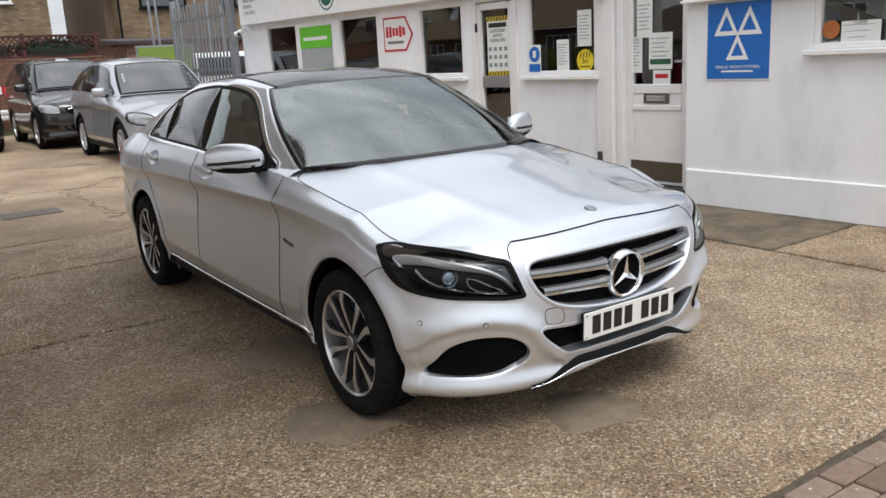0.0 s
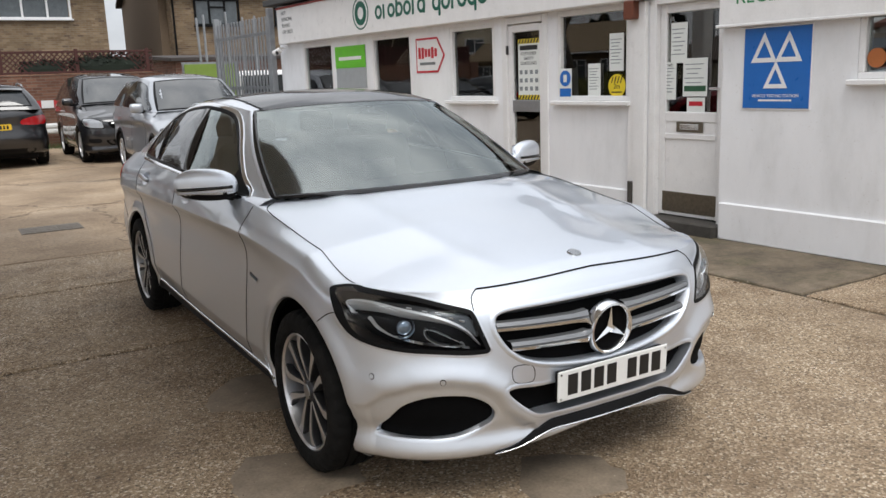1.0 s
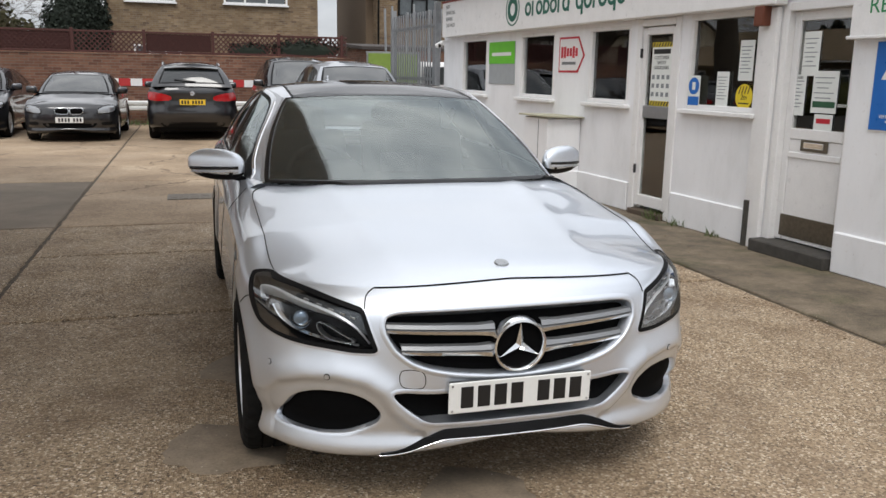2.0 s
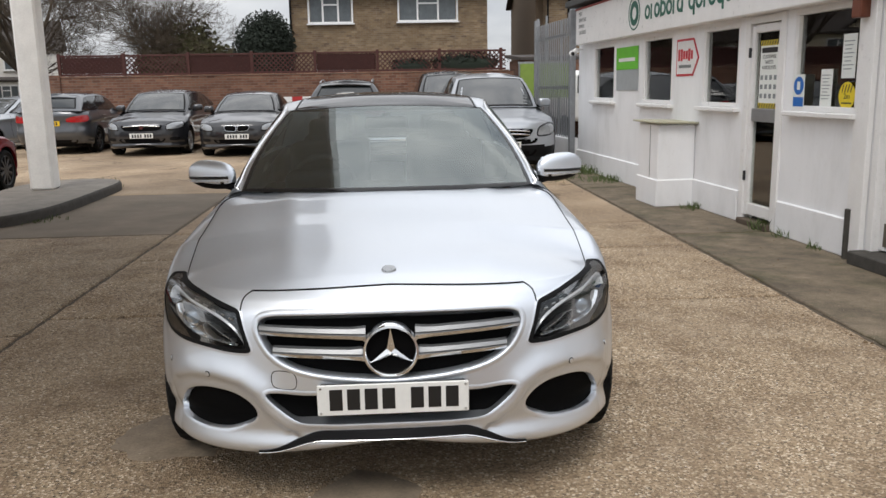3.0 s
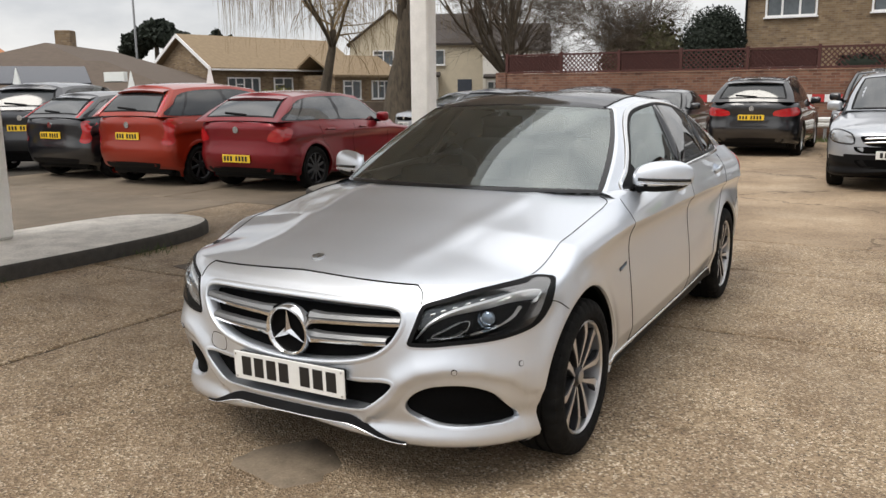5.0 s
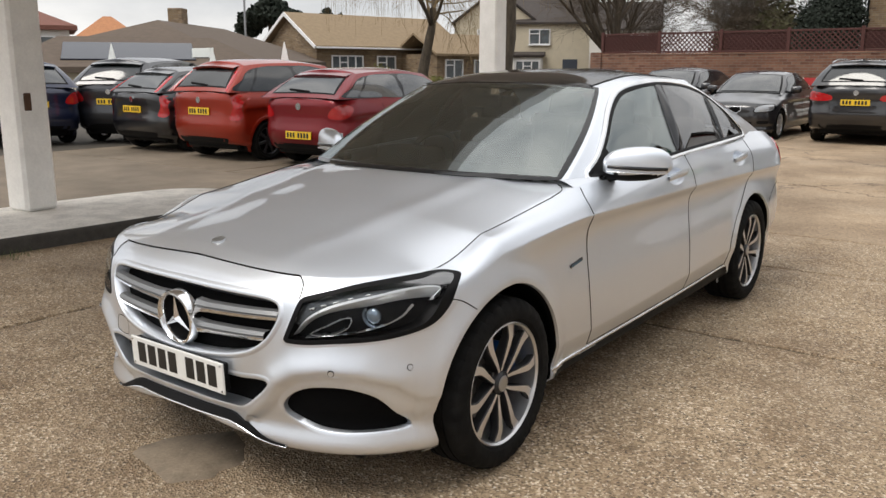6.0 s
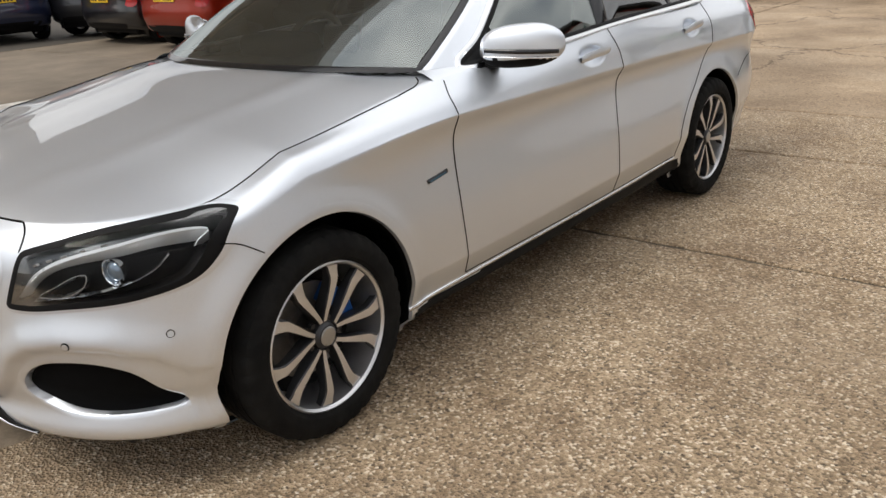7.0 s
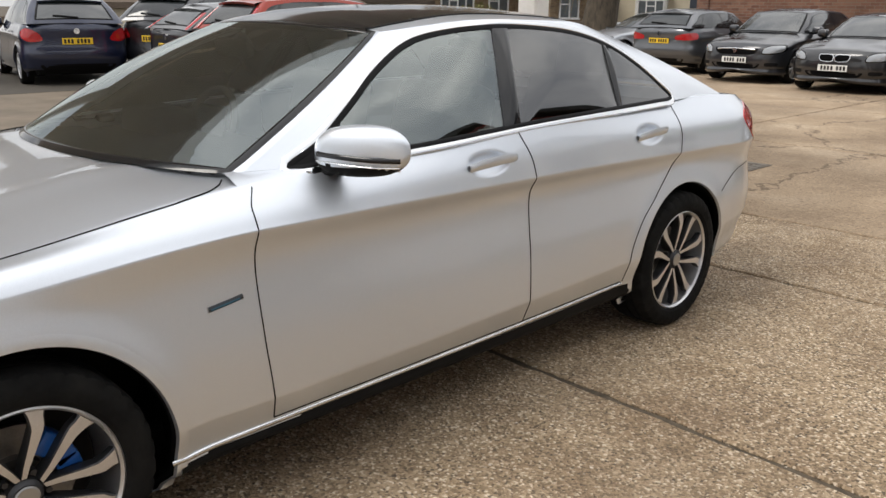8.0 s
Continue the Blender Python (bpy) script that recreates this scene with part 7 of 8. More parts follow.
        if rear_lamp == "tall":
            tl = [(0.70, 0.66), (0.84, 0.64), (0.862, 0.80), (0.855, 0.985), (0.74, 0.985), (0.76, 0.82)]
        elif rear_lamp == "wide":
            tl = [(0.42, 0.80), (0.62, 0.78), (0.84, 0.80), (0.862, 0.88), (0.82, 0.95), (0.58, 0.92), (0.42, 0.87)]
        else:
            tl = [(0.56, 0.78), (0.74, 0.75), (0.85, 0.80), (0.860, 0.92), (0.78, 0.975), (0.62, 0.90)]
        patch("tail_lamp", body.rear, smooth_loop([(a * kx, z * kz) for a, z in tl], 4), RED_LAMP, car, 0.006, 4, sg, centre=mid, label="red tail lamp")
        if rear_lamp == "tall":
            c = rear_fn(np.full(8, 0.90), np.linspace(0.02, 0.75, 8))
            strip("tail_lamp_arm", c, 0.07, RED_LAMP, car, np.tile((0.4, 1, 0.3), (8, 1)), thick=0.012, sgn=sg)
        # mirror, handles, gaps
        my, mz = b["y"][0] + 0.30, b["z"][0] + 0.07
        bm = box((0.22, 0.13, 0.15), (sg * (b["x"][1] + 0.12), my, mz), (0, 0, sg * 10), 0.05, 3)
        part("door_mirror", bm, paint, car, smooth=True)
        part("mirror_arm", box((0.14, 0.06, 0.05), (sg * (b["x"][1] + 0.02), my + 0.02, mz - 0.06), bevel=0.01), BLACK, car)
        for hy in (wb * 0.52, wb * 0.86):
            c, n = skin_line(body.side, dense([(hy - 0.1, 0.90 * kz), (hy + 0.1, 0.905 * kz)], 6), mid)
            strip("door_handle", c, 0.03, paint, car, n, thick=0.03, sgn=sg)
        for pts in ([(wb * 0.235, 0.95 * kz), (wb * 0.225, 0.7 * kz), (wb * 0.235, 0.30 * kz)], [(wb * 0.61, 0.98 * kz), (wb * 0.62, 0.7 * kz), (wb * 0.615, 0.31 * kz)], [(wb * 0.95, 0.98 * kz), (wb * 0.93, 0.80 * kz), (wb * 0.86, 0.60 * kz)]):
            c, n = skin_line(body.side, dense(pts, 16), mid)
            strip("door_gap", c, 0.008, GAP, car, n, thick=0.001, sgn=sg)
    # wheels and arches
    for yw, zw, ra in spec["wheels"]:
        a = np.linspace(-0.5, math.pi + 0.5, 40)
        for sg in (-1, 1):
            rows = []
            for dr, off in ((0.05, 0.0005), (0.03, 0.006), (0.0, 0.006), (-0.006, -0.03), (0.03, -0.30)):
                yy, zz = yw + (ra + dr) * np.cos(a), np.maximum(zw + (ra + dr) * np.sin(a), 0.15)
                c = body.side(yy, zz)
                c[:, 0] += off
                c[:, 1], c[:, 2] = yy, zz
                rows.append(c)
            mesh("arch_lip", mirrored(np.concatenate(rows[:4]), sg), grid_faces(4, 40, flip=sg < 0), BLACK if lower else paint, car, sharp=50)
            mesh("arch_liner", mirrored(np.concatenate(rows[3:]), sg), grid_faces(2, 40, flip=sg < 0), BLACK, car, sharp=0)
            wheel(car, (sg * (0.785 * kx - 0.005), yw, spec["R"]), sg, R=spec["R"], rim=spec["R"] * 0.70, w=0.215, spokes=spokes, alloy=DARKALLOY if dark_wheels else ALLOY, seg=32)
    part("underbody", box((1.35 * kx, spec["L"] * 0.86, 0.16), (0, wb / 2, 0.26), bevel=0.03), BLACK, car)
    # nose: grille, intake, plate
    if grille == "kidney":
        for sg in (-1, 1):
            gr = smooth_loop([(sg * a * kx, z * kz) for a, z in ((0.035, 0.70), (0.22, 0.71), (0.265, 0.685), (0.24, 0.615), (0.18, 0.595), (0.035, 0.60))], 5)
            patch("grille", body.front, gr, MESHBLACK, car, 0.003, 4, centre=mid)
            rim_of("grille_trim", body.front, gr, [(0.012, 0.0), (0.008, 0.007), (0.0, 0.006), (-0.003, 0.0)], CHROME, car, centre=mid)
    else:
        gr = smooth_loop([(a * kx, z * kz) for a, z in ((-0.44, 0.70), (0.44, 0.70), (0.40, 0.61), (0.28, 0.575), (-0.28, 0.575), (-0.40, 0.61))], 5)
        patch("grille", body.front, gr, MESHBLACK, car, 0.003, 4, centre=mid)
        xs = np.linspace(-0.40 * kx, 0.40 * kx, 24)
        for gz in ((0.695,) if grille == "bar" else (0.685, 0.635)):
            strip("grille_bar", body.front(xs, gz * kz - 0.02 * (xs / 0.4) ** 2), 0.024, CHROME, car, np.tile((0, -1, 0), (24, 1)), thick=0.010)
        c = body.front(0.0, 0.655 * kz)
        part("front_badge", tube(0.045, 0.045, 0.012, (0, float(c[1]) - 0.010, 0.655 * kz), (90, 0, 0), 20), CHROME, car)
    if deep_grille:
        patch("grille_opening", body.front, smooth_loop([(a * kx, z * kz) for a, z in ((-0.52, 0.565), (0.52, 0.565), (0.50, 0.51), (0.40, 0.485), (-0.40, 0.485), (-0.50, 0.51))], 5), MESHBLACK, car, 0.004, 3, centre=mid, label="black opening under the grille")
    patch("lower_intake", body.front, smooth_loop([(a * kx, z * kz) for a, z in ((-0.5, 0.40), (0.5, 0.40), (0.42, 0.31), (-0.42, 0.31))], 5), MESHBLACK, car, 0.003, 3, centre=mid)
    for nm, fn, sy, z, mt in (("front_plate", body.front, -1, 0.47 * kz, plate_front or WHITE_PLATE), ("rear_plate", body.rear, 1, plate_z * kz, YELLOW_PLATE)):
        c = fn(0.0, z)
        pl = new(nm)
        pl.parent = car
        pl.matrix_basis = pose(0, float(c[1]) + sy * 0.014, z)
        part("plate", box((0.52, 0.012, 0.112), bevel=0.002), mt, pl)
        for cx in (-0.19, -0.13, -0.07, -0.01, 0.09, 0.15, 0.21):
            part("bar", box((0.038, 0.003, 0.072), (cx * (1 if sy < 0 else 1), sy * 0.007, 0)), BLACK_INK, pl)
    patch("rear_bumper_insert", body.rear, smooth_loop([(a * kx, z * kz) for a, z in ((-0.62, 0.36), (0.62, 0.36), (0.55, 0.27), (-0.55, 0.27))], 5), BLACK, car, 0.004, 3, centre=mid)
    if kind != "saloon":
        n = 10
        c = rear_fn(np.linspace(-0.1, 0.45, n), np.linspace(0.17, 0.24, n))
        strip("rear_wiper", c, 0.03, BLACK, car, np.tile((0, 1, 0.4), (n, 1)), thick=0.02)
        sp = rear_fn(np.linspace(-0.9, 0.9, 24), np.full(24, 0.98))
        sp2 = sp + (0, 0.14, -0.035)
        sp3 = sp2 - (0, 0.02, 0.03)
        mesh("roof_spoiler", np.stack([sp + (0, -0.04, 0.012), sp2, sp3], 1).reshape(-1, 3), grid_faces(24, 3, flip=True), paint, car, sharp=40)
        c = body.rear(0.0, 0.93 * kz)
        part("rear_badge", tube(0.05, 0.05, 0.012, (0, float(c[1]) + 0.008, 0.93 * kz), (90, 0, 0), 20), CHROME, car)
    car.matrix_world = at
    return car


BLACKPAINT = car_paint("black_car_paint", (0.010, 0.010, 0.012), 0.2, 0.3)
GREYPAINT = car_paint("dark_grey_car_paint", (0.030, 0.031, 0.036), 0.6, 0.32)
MIDGREY = car_paint("mid_grey_car_paint", (0.10, 0.105, 0.115), 0.6, 0.32)
SILVER2 = car_paint("cool_silver_car_paint", (0.40, 0.42, 0.45), 0.6, 0.35)
ALFARED = car_paint("deep_red_car_paint", (0.19, 0.002, 0.007), 0.5, 0.32, 1.33)
ORANGE = car_paint("burnt_orange_car_paint", (0.29, 0.022, 0.006), 0.4, 0.32, 1.33)
NAVY = car_paint("navy_car_paint", (0.010, 0.016, 0.045), 0.3, 0.3)
MAROON = car_paint("maroon_car_paint", (0.07, 0.008, 0.010), 0.3, 0.32)

AWAY = 180
parked_car(pose(1.84, 10.65, 0), variant(4.52, 1.86, 1.70, 2.66, 0.90, 1.12, "suv", 0.345), SILVER2, "silver-grey SUV with black lower bumper parked facing the road", "cars in the yard", lower=0.50, pane=PALEGLASS, deep_grille=True, grille="bars")
parked_car(pose(1.50, 15.75, 0), variant(4.79, 1.94, 1.84, 2.75, 0.87, 1.20, "suv", 0.37), BLACKPAINT, "black SUV parked beside the brick wall", "cars in the yard", pane=PALEGLASS)
parked_car(pose(-0.95, 19.05, 0, 0, 0, AWAY), variant(4.63, 1.89, 1.66, 2.81, 0.89, 1.10, "suv", 0.355), BLACKPAINT, "near-black SUV with silver roof rails parked nose to the wall", "cars in the yard", rails=True, rear_lamp="wide")
parked_car(pose(-3.36, 15.95, 0), variant(4.53, 1.82, 1.42, 2.76, 0.77, 0.98, "saloon"), BLACKPAINT, "black saloon car with twin chrome grille parked nose to the yard", "cars in the yard", pane=PALEGLASS, grille="kidney")
parked_car(pose(-5.62, 16.75, 0), variant(4.34, 1.84, 1.50, 2.64, 0.88, 1.02, "hatch"), GREYPAINT, "dark grey hatchback parked with its nose to the yard", "cars in the yard", pane=PALEGLASS)
parked_car(pose(-8.05, 20.35, 0, 0, 0, AWAY), variant(4.32, 1.79, 1.47, 2.58, 0.88, 1.0, "hatch"), MIDGREY, "mid grey hatchback parked tail to the yard", "cars in the yard", rear_lamp="wide", dark_wheels=True)
parked_car(pose(-10.9, 18.9, 0, 0, 0, -24), variant(4.58, 1.80, 1.40, 2.76, 0.80, 0.97, "saloon"), SILVER2, "pale silver saloon parked at the end of the row", "cars in the yard", pane=PALEGLASS)
parked_car(pose(-6.70, 9.55, 0, 0, 0, AWAY + 1), variant(4.35, 1.80, 1.465, 2.66, 0.93, 0.99, "hatch", 0.32), ALFARED, "deep red hatchback with dark wheels, tail to the forecourt", "cars for sale", rear_lamp="side", dark_wheels=True, spokes=10, plate_z=0.50, pane=PALEGLASS)
parked_car(pose(-8.72, 9.20, 0, 0, 0, AWAY), variant(4.05, 1.74, 1.60, 2.55, 0.80, 1.05, "mono", 0.31), ORANGE, "burnt orange small hatchback, tail to the forecourt", "cars for sale", rear_lamp="tall", dark_wheels=True)
parked_car(pose(-10.85, 9.30, 0, 0, 0, AWAY), variant(3.95, 1.73, 1.48, 2.49, 0.80, 1.0, "hatch", 0.30), BLACKPAINT, "black small hatchback, tail to the forecourt", "cars for sale", rear_lamp="tall", pane=PALEGLASS, dark_wheels=True)
parked_car(pose(-13.9, 9.9, 0, 0, 0, AWAY + 25), variant(4.45, 1.84, 1.66, 2.73, 0.88, 1.10, "suv", 0.345), GREYPAINT, "dark grey people carrier parked deep in the row", "cars for sale")
parked_car(pose(-16.4, 6.1, 0, 0, 0, AWAY + 80), variant(4.45, 1.86, 1.62, 2.75, 0.90, 1.05, "mono", 0.33), NAVY, "dark blue people carrier, tail to the forecourt", "cars for sale", pane=PALEGLASS)
parked_car(pose(-17.6, 3.5, 0, 0, 0, AWAY + 82), variant(4.2, 1.78, 1.50, 2.6, 0.85, 1.0, "hatch"), MAROON, "dark maroon hatchback at the end of the row", "cars for sale")


def roof_marker(x, y, z):
    m = thing("roof_marker", (x, y, z), "white pointed sale marker standing on a car roof", "sale marker", "sale markers")
    bm = bmesh.new()
    add_tube(bm, 0.10, 0.012, 0.34, (0, 0, 0.19), seg=4)
    part("cone", bm, PAPER, m)
    part("base", box((0.2, 0.2, 0.02), (0, 0, 0.01), bevel=0.004), BLACK, m)


for x, y, z in ((-8.9, 8.0, 1.545), (-10.9, 8.0, 1.475), (-14.6, 8.2, 1.615)):
    roof_marker(x, y, z)
rb = thing("roof_board", (-12.75, 9.2, 1.66), "white sale board lying on a car roof", "sale board")
part("board", box((0.62, 0.10, 0.20), (0, 0, 0.11), bevel=0.006), PAPER, rb)
part("foot", box((0.5, 0.14, 0.02), (0, 0, 0.01)), BLACK, rb)


# ---- brick wall with trellis, rail, gate ----
def brickwork(name, tones, mortar, scale=1.0):
    m = Mat(name, rough=0.85)
    vec = m.node("ShaderNodeCombineXYZ", {0: m.math("ADD", m.node("ShaderNodeSeparateXYZ", {0: m.tc.outputs["Object"]}).outputs[0], m.node("ShaderNodeSeparateXYZ", {0: m.tc.outputs["Object"]}).outputs[1]), 1: m.node("ShaderNodeSeparateXYZ", {0: m.tc.outputs["Object"]}).outputs[2], 2: 0.0}).outputs[0]
    b = m.node("ShaderNodeTexBrick", {"Vector": vec, "Scale": 1.0, "Mortar Size": 0.006, "Brick Width": 0.225 * scale, "Row Height": 0.075 * scale, "Color1": (0, 0, 0, 1), "Color2": (1, 1, 1, 1), "Mortar": (0.5, 0.5, 0.5, 1), "Bias": 0.0})
    col = m.ramp(b.outputs["Color"], [(i / (len(tones) - 1), t) for i, t in enumerate(tones)])
    col = m.mix(col, mortar, b.outputs["Fac"])
    grime = m.ramp(m.noise(0.9, 6, 0.7), [(0.3, (0.66, 0.64, 0.62)), (0.65, (1.05, 1.05, 1.05))])
    m.base(m.mix(col, grime, 1.0, "MULTIPLY"))
    m.bump(b.outputs["Fac"], -0.5, 0.01)
    m.bump(m.noise(40, 5), 0.3, 0.004)
    return m.m


RED_BRICK = brickwork("orange_red_brick", [(0.13, 0.052, 0.032), (0.19, 0.085, 0.052), (0.24, 0.120, 0.075), (0.155, 0.068, 0.044)], (0.20, 0.165, 0.13))
BUFF_BRICK = brickwork("mottled_buff_brick", [(0.17, 0.110, 0.060), (0.25, 0.175, 0.098), (0.20, 0.132, 0.074), (0.30, 0.220, 0.135), (0.135, 0.088, 0.056)], (0.25, 0.215, 0.165))
HOUSEGLASS = plain("net_curtained_window", (0.10, 0.115, 0.125), 0.06, 0, 0.3, 4)
TRELLIS = plain("dark_red_stained_timber", (0.070, 0.022, 0.017), 0.75, 0, 0.3, 12, 0.3)
TILE = plain("dark_roof_tile", (0.055, 0.045, 0.040), 0.85, 0, 0.3, 6, 0.6)
TANTILE = plain("tan_roof_tile", (0.26, 0.19, 0.115), 0.85, 0, 0.2, 5, 0.6)
BROWNTILE = plain("brown_roof_tile", (0.105, 0.078, 0.058), 0.9, 0, 0.25, 5, 0.6)
RENDER_CREAM = plain("cream_render", (0.60, 0.53, 0.40), 0.85, 0, 0.1, 2)
RENDER_WHITE = plain("white_render", (0.72, 0.70, 0.66), 0.85, 0, 0.08, 2)
UPVC = plain("white_window_frame", (0.80, 0.80, 0.80), 0.35, 0, 0.04)
WALL_Y = 21.7
bw = thing("wall_back", (0, 0, 0), "orange-red brick boundary wall", "wall", kind="structure")
part("brickwork", box((13.1, 0.24, 1.86), (-2.95, WALL_Y, 0.93)), RED_BRICK, bw)
part("coping", box((13.1, 0.27, 0.05), (-2.95, WALL_Y, 1.885), bevel=0.01), RED_BRICK, bw)
part("return_brickwork", box((0.24, 5.0, 1.86), (3.62, WALL_Y + 2.4, 0.93)), RED_BRICK, bw)
part("pier", box((0.36, 0.36, 1.95), (-9.6, WALL_Y, 0.975), bevel=0.01), RED_BRICK, bw)
tr = thing("trellis_fence", (0, 0, 0), "dark red timber trellis fence on top of the brick wall", "fence")
x = -9.45
while x < 3.5:
    part("post", box((0.09, 0.09, 0.66), (x, WALL_Y, 2.22), bevel=0.008), TRELLIS, tr)
    x2 = min(x + 1.83, 3.55)
    for z in (1.945, 2.475):
        part("rail", box((x2 - x - 0.09, 0.05, 0.055), ((x + x2) / 2, WALL_Y, z), bevel=0.005), TRELLIS, tr)
    panel = bmesh.new()
    w, h, st = x2 - x - 0.1, 0.47, 0.135
    for sg in (-1, 1):
        c = -h
        while c < w:
            a0, a1 = max(0, c), min(w, c + h)
            if a1 - a0 > 0.03:
                mx = (a0 + a1) / 2
                mz = (mx - c) if sg > 0 else h - (mx - c)
                add_box(panel, ((a1 - a0) * 1.414, 0.012, 0.030), (x + 0.05 + mx, WALL_Y + 0.008 * sg, 1.975 + mz), (0, -45 * sg, 0))
            c += st
    part("lattice", panel, TRELLIS, tr)
    if -9.5 < x < -8 or -5.9 < x < -4.2 or -2.2 < x < -0.6:
        part("backing_board", box((w, 0.02, 0.46), (x + 0.05 + w / 2, WALL_Y + 0.05, 2.21)), TRELLIS, tr)
    x += 1.83

gr = thing("guard_rail", (0, 0, 0), "white corrugated steel guard rail in front of the wall", "guard rail")
prof = [(0, 0.36), (-0.04, 0.40), (-0.04, 0.46), (0, 0.50), (-0.04, 0.54), (-0.04, 0.60), (0, 0.64)]
vs = [(xx, 21.25 + a, z) for xx in np.linspace(-9.3, 3.4, 40) for a, z in prof]
mesh("beam", vs, grid_faces(40, 7), plain("white_rail_paint", (0.66, 0.66, 0.64), 0.5, 0.2, 0.15, 3), gr, sharp=20)
for xx in np.arange(-9.0, 3.4, 1.5):
    part("post", box((0.08, 0.10, 0.62), (float(xx), 21.33, 0.31), bevel=0.006), STEEL, gr)
bd = thing("warning_board", (0, 0, 0), "red and white striped warning board fixed to the brick wall", "barrier")
RW = plain("barrier_red", (0.45, 0.03, 0.03), 0.5)
for i in range(22):
    part("stripe", box((0.30, 0.02, 0.20), (-3.6 + 0.305 * i, 21.565, 1.13)), RW if i % 2 else GLOSSWHITE, bd)
weeds("verge_grass", [(-3 + 0.35 * i, 21.0, 0.22, 55, 0.16) for i in range(19)], "strip of rough grass under the guard rail", 21)

# gate and fence beside the building
gt = thing("steel_gate", (3.32, 11.35, 0, ), "galvanised steel palisade gate standing open beside the building", "gate")
gt.matrix_world = pose(3.28, 11.45, 0, 0, 0, 4)
for y in (0.0, 2.6):
    part("post", box((0.10, 0.10, 2.75), (0, y, 1.375), bevel=0.006), STEEL, gt)
for z in (0.45, 1.4, 2.35):
    part("rail", box((0.05, 2.55, 0.06), (0.02, 1.3, z), bevel=0.004), STEEL, gt)
for i in range(17):
    part("pale", box((0.012, 0.075, 2.45), (-0.02, 0.14 + 0.145 * i, 1.40), bevel=0.003), STEEL, gt)
part("low_wall", box((0.2, 2.7, 0.5), (0.05, 1.35, 0.25), bevel=0.01), WHITE, gt)
fn = thing("scaffold_poles", (0, 0, 0), "bundle of pale upright poles behind the gate", "poles")
for i, (px, py, h) in enumerate(((3.9, 18.2, 3.1), (4.15, 18.6, 3.2), (4.5, 18.5, 3.05), (4.85, 18.9, 3.3), (5.15, 18.6, 3.15), (5.5, 18.8, 3.2), (5.9, 18.7, 3.0))):
    part("pole", tube(0.03, 0.03, h, (px, py, h / 2), (0, (i % 3 - 1) * 1.5, 0), 10), STEEL, fn)
bn = thing("green_banner", (0, 0, 0), "lime green banner on the fence behind the gate", "banner")
part("sheet", box((1.3, 0.02, 0.85), (3.95, 17.6, 1.55), (0, 0, 3), 0.004), plain("banner_lime", (0.20, 0.29, 0.05), 0.7), bn)
part("frame", box((1.4, 0.03, 0.05), (3.95, 17.62, 2.0)), STEEL, bn)
part("post", box((0.06, 0.06, 2.0), (3.3, 17.64, 1.0)), STEEL, bn)
part("post", box((0.06, 0.06, 2.0), (4.6, 17.64, 1.0)), STEEL, bn)
shd = thing("low_shed", (0, 0, 0), "low brick outbuilding with a dark corrugated roof", "shed")
part("wall", box((4.5, 3.0, 2.2), (6.2, 22.5, 1.1)), RED_BRICK, shd)
part("roof", box((4.8, 3.3, 0.10), (6.2, 22.5, 2.28), (3, 0, 0), 0.01), TILE, shd)
van = thing("van", (0, 0, 0), "white van standing behind the gate", "van")
part("body", box((1.8, 3.6, 1.3), (5.6, 19.8, 1.15), bevel=0.16, seg=3), GLOSSWHITE, van, smooth=True)
for yy in (18.7, 20.9):
    for xx in (4.72, 6.48):
        part("wheel", tube(0.32, 0.32, 0.2, (xx, yy, 0.32), (0, 90, 0), 24), RUBBER, van)
part("window", box((1.5, 0.02, 0.45), (5.6, 17.995, 1.45), bevel=0.004), DARKGLASS, van)


# ---- houses ----
def house_window(parent, x0, x1, z0, z1, y, splits=(0.33, 0.67), frame_mat=None, vent=True):
    fm = frame_mat or UPVC
    w = new("window")
    w.parent = parent
    f = 0.07
    bm = bmesh.new()
    add_box(bm, (x1 - x0, 0.08, f), ((x0 + x1) / 2, y - 0.02, z0 + f / 2))
    add_box(bm, (x1 - x0, 0.08, f), ((x0 + x1) / 2, y - 0.02, z1 - f / 2))
    for xx in (x0 + f / 2, x1 - f / 2, *[x0 + (x1 - x0) * s for s in splits]):
        add_box(bm, (f, 0.078, z1 - z0 - 2 * f), (xx, y - 0.02, (z0 + z1) / 2))
    part("window_frame", bm, fm, w)
    cuts = [x0 + f, *[x0 + (x1 - x0) * s for s in splits], x1 - f]
    for a, b in zip(cuts, cuts[1:]):
        part("pane", box((b - a - 0.05, 0.02, z1 - z0 - 2 * f), ((a + b) / 2, y + 0.01, (z0 + z1) / 2)), HOUSEGLASS, w)
    if vent and len(cuts) > 2:
        a, b = cuts[len(cuts) // 2 - 1], cuts[len(cuts) // 2]
        part("vent_bar", box((b - a, 0.07, 0.06), ((a + b) / 2, y - 0.02, z1 - (z1 - z0) * 0.30)), fm, w)
    part("sill", box((x1 - x0 + 0.1, 0.14, 0.05), ((x0 + x1) / 2, y - 0.05, z0 - 0.02)), fm, w)
    return w


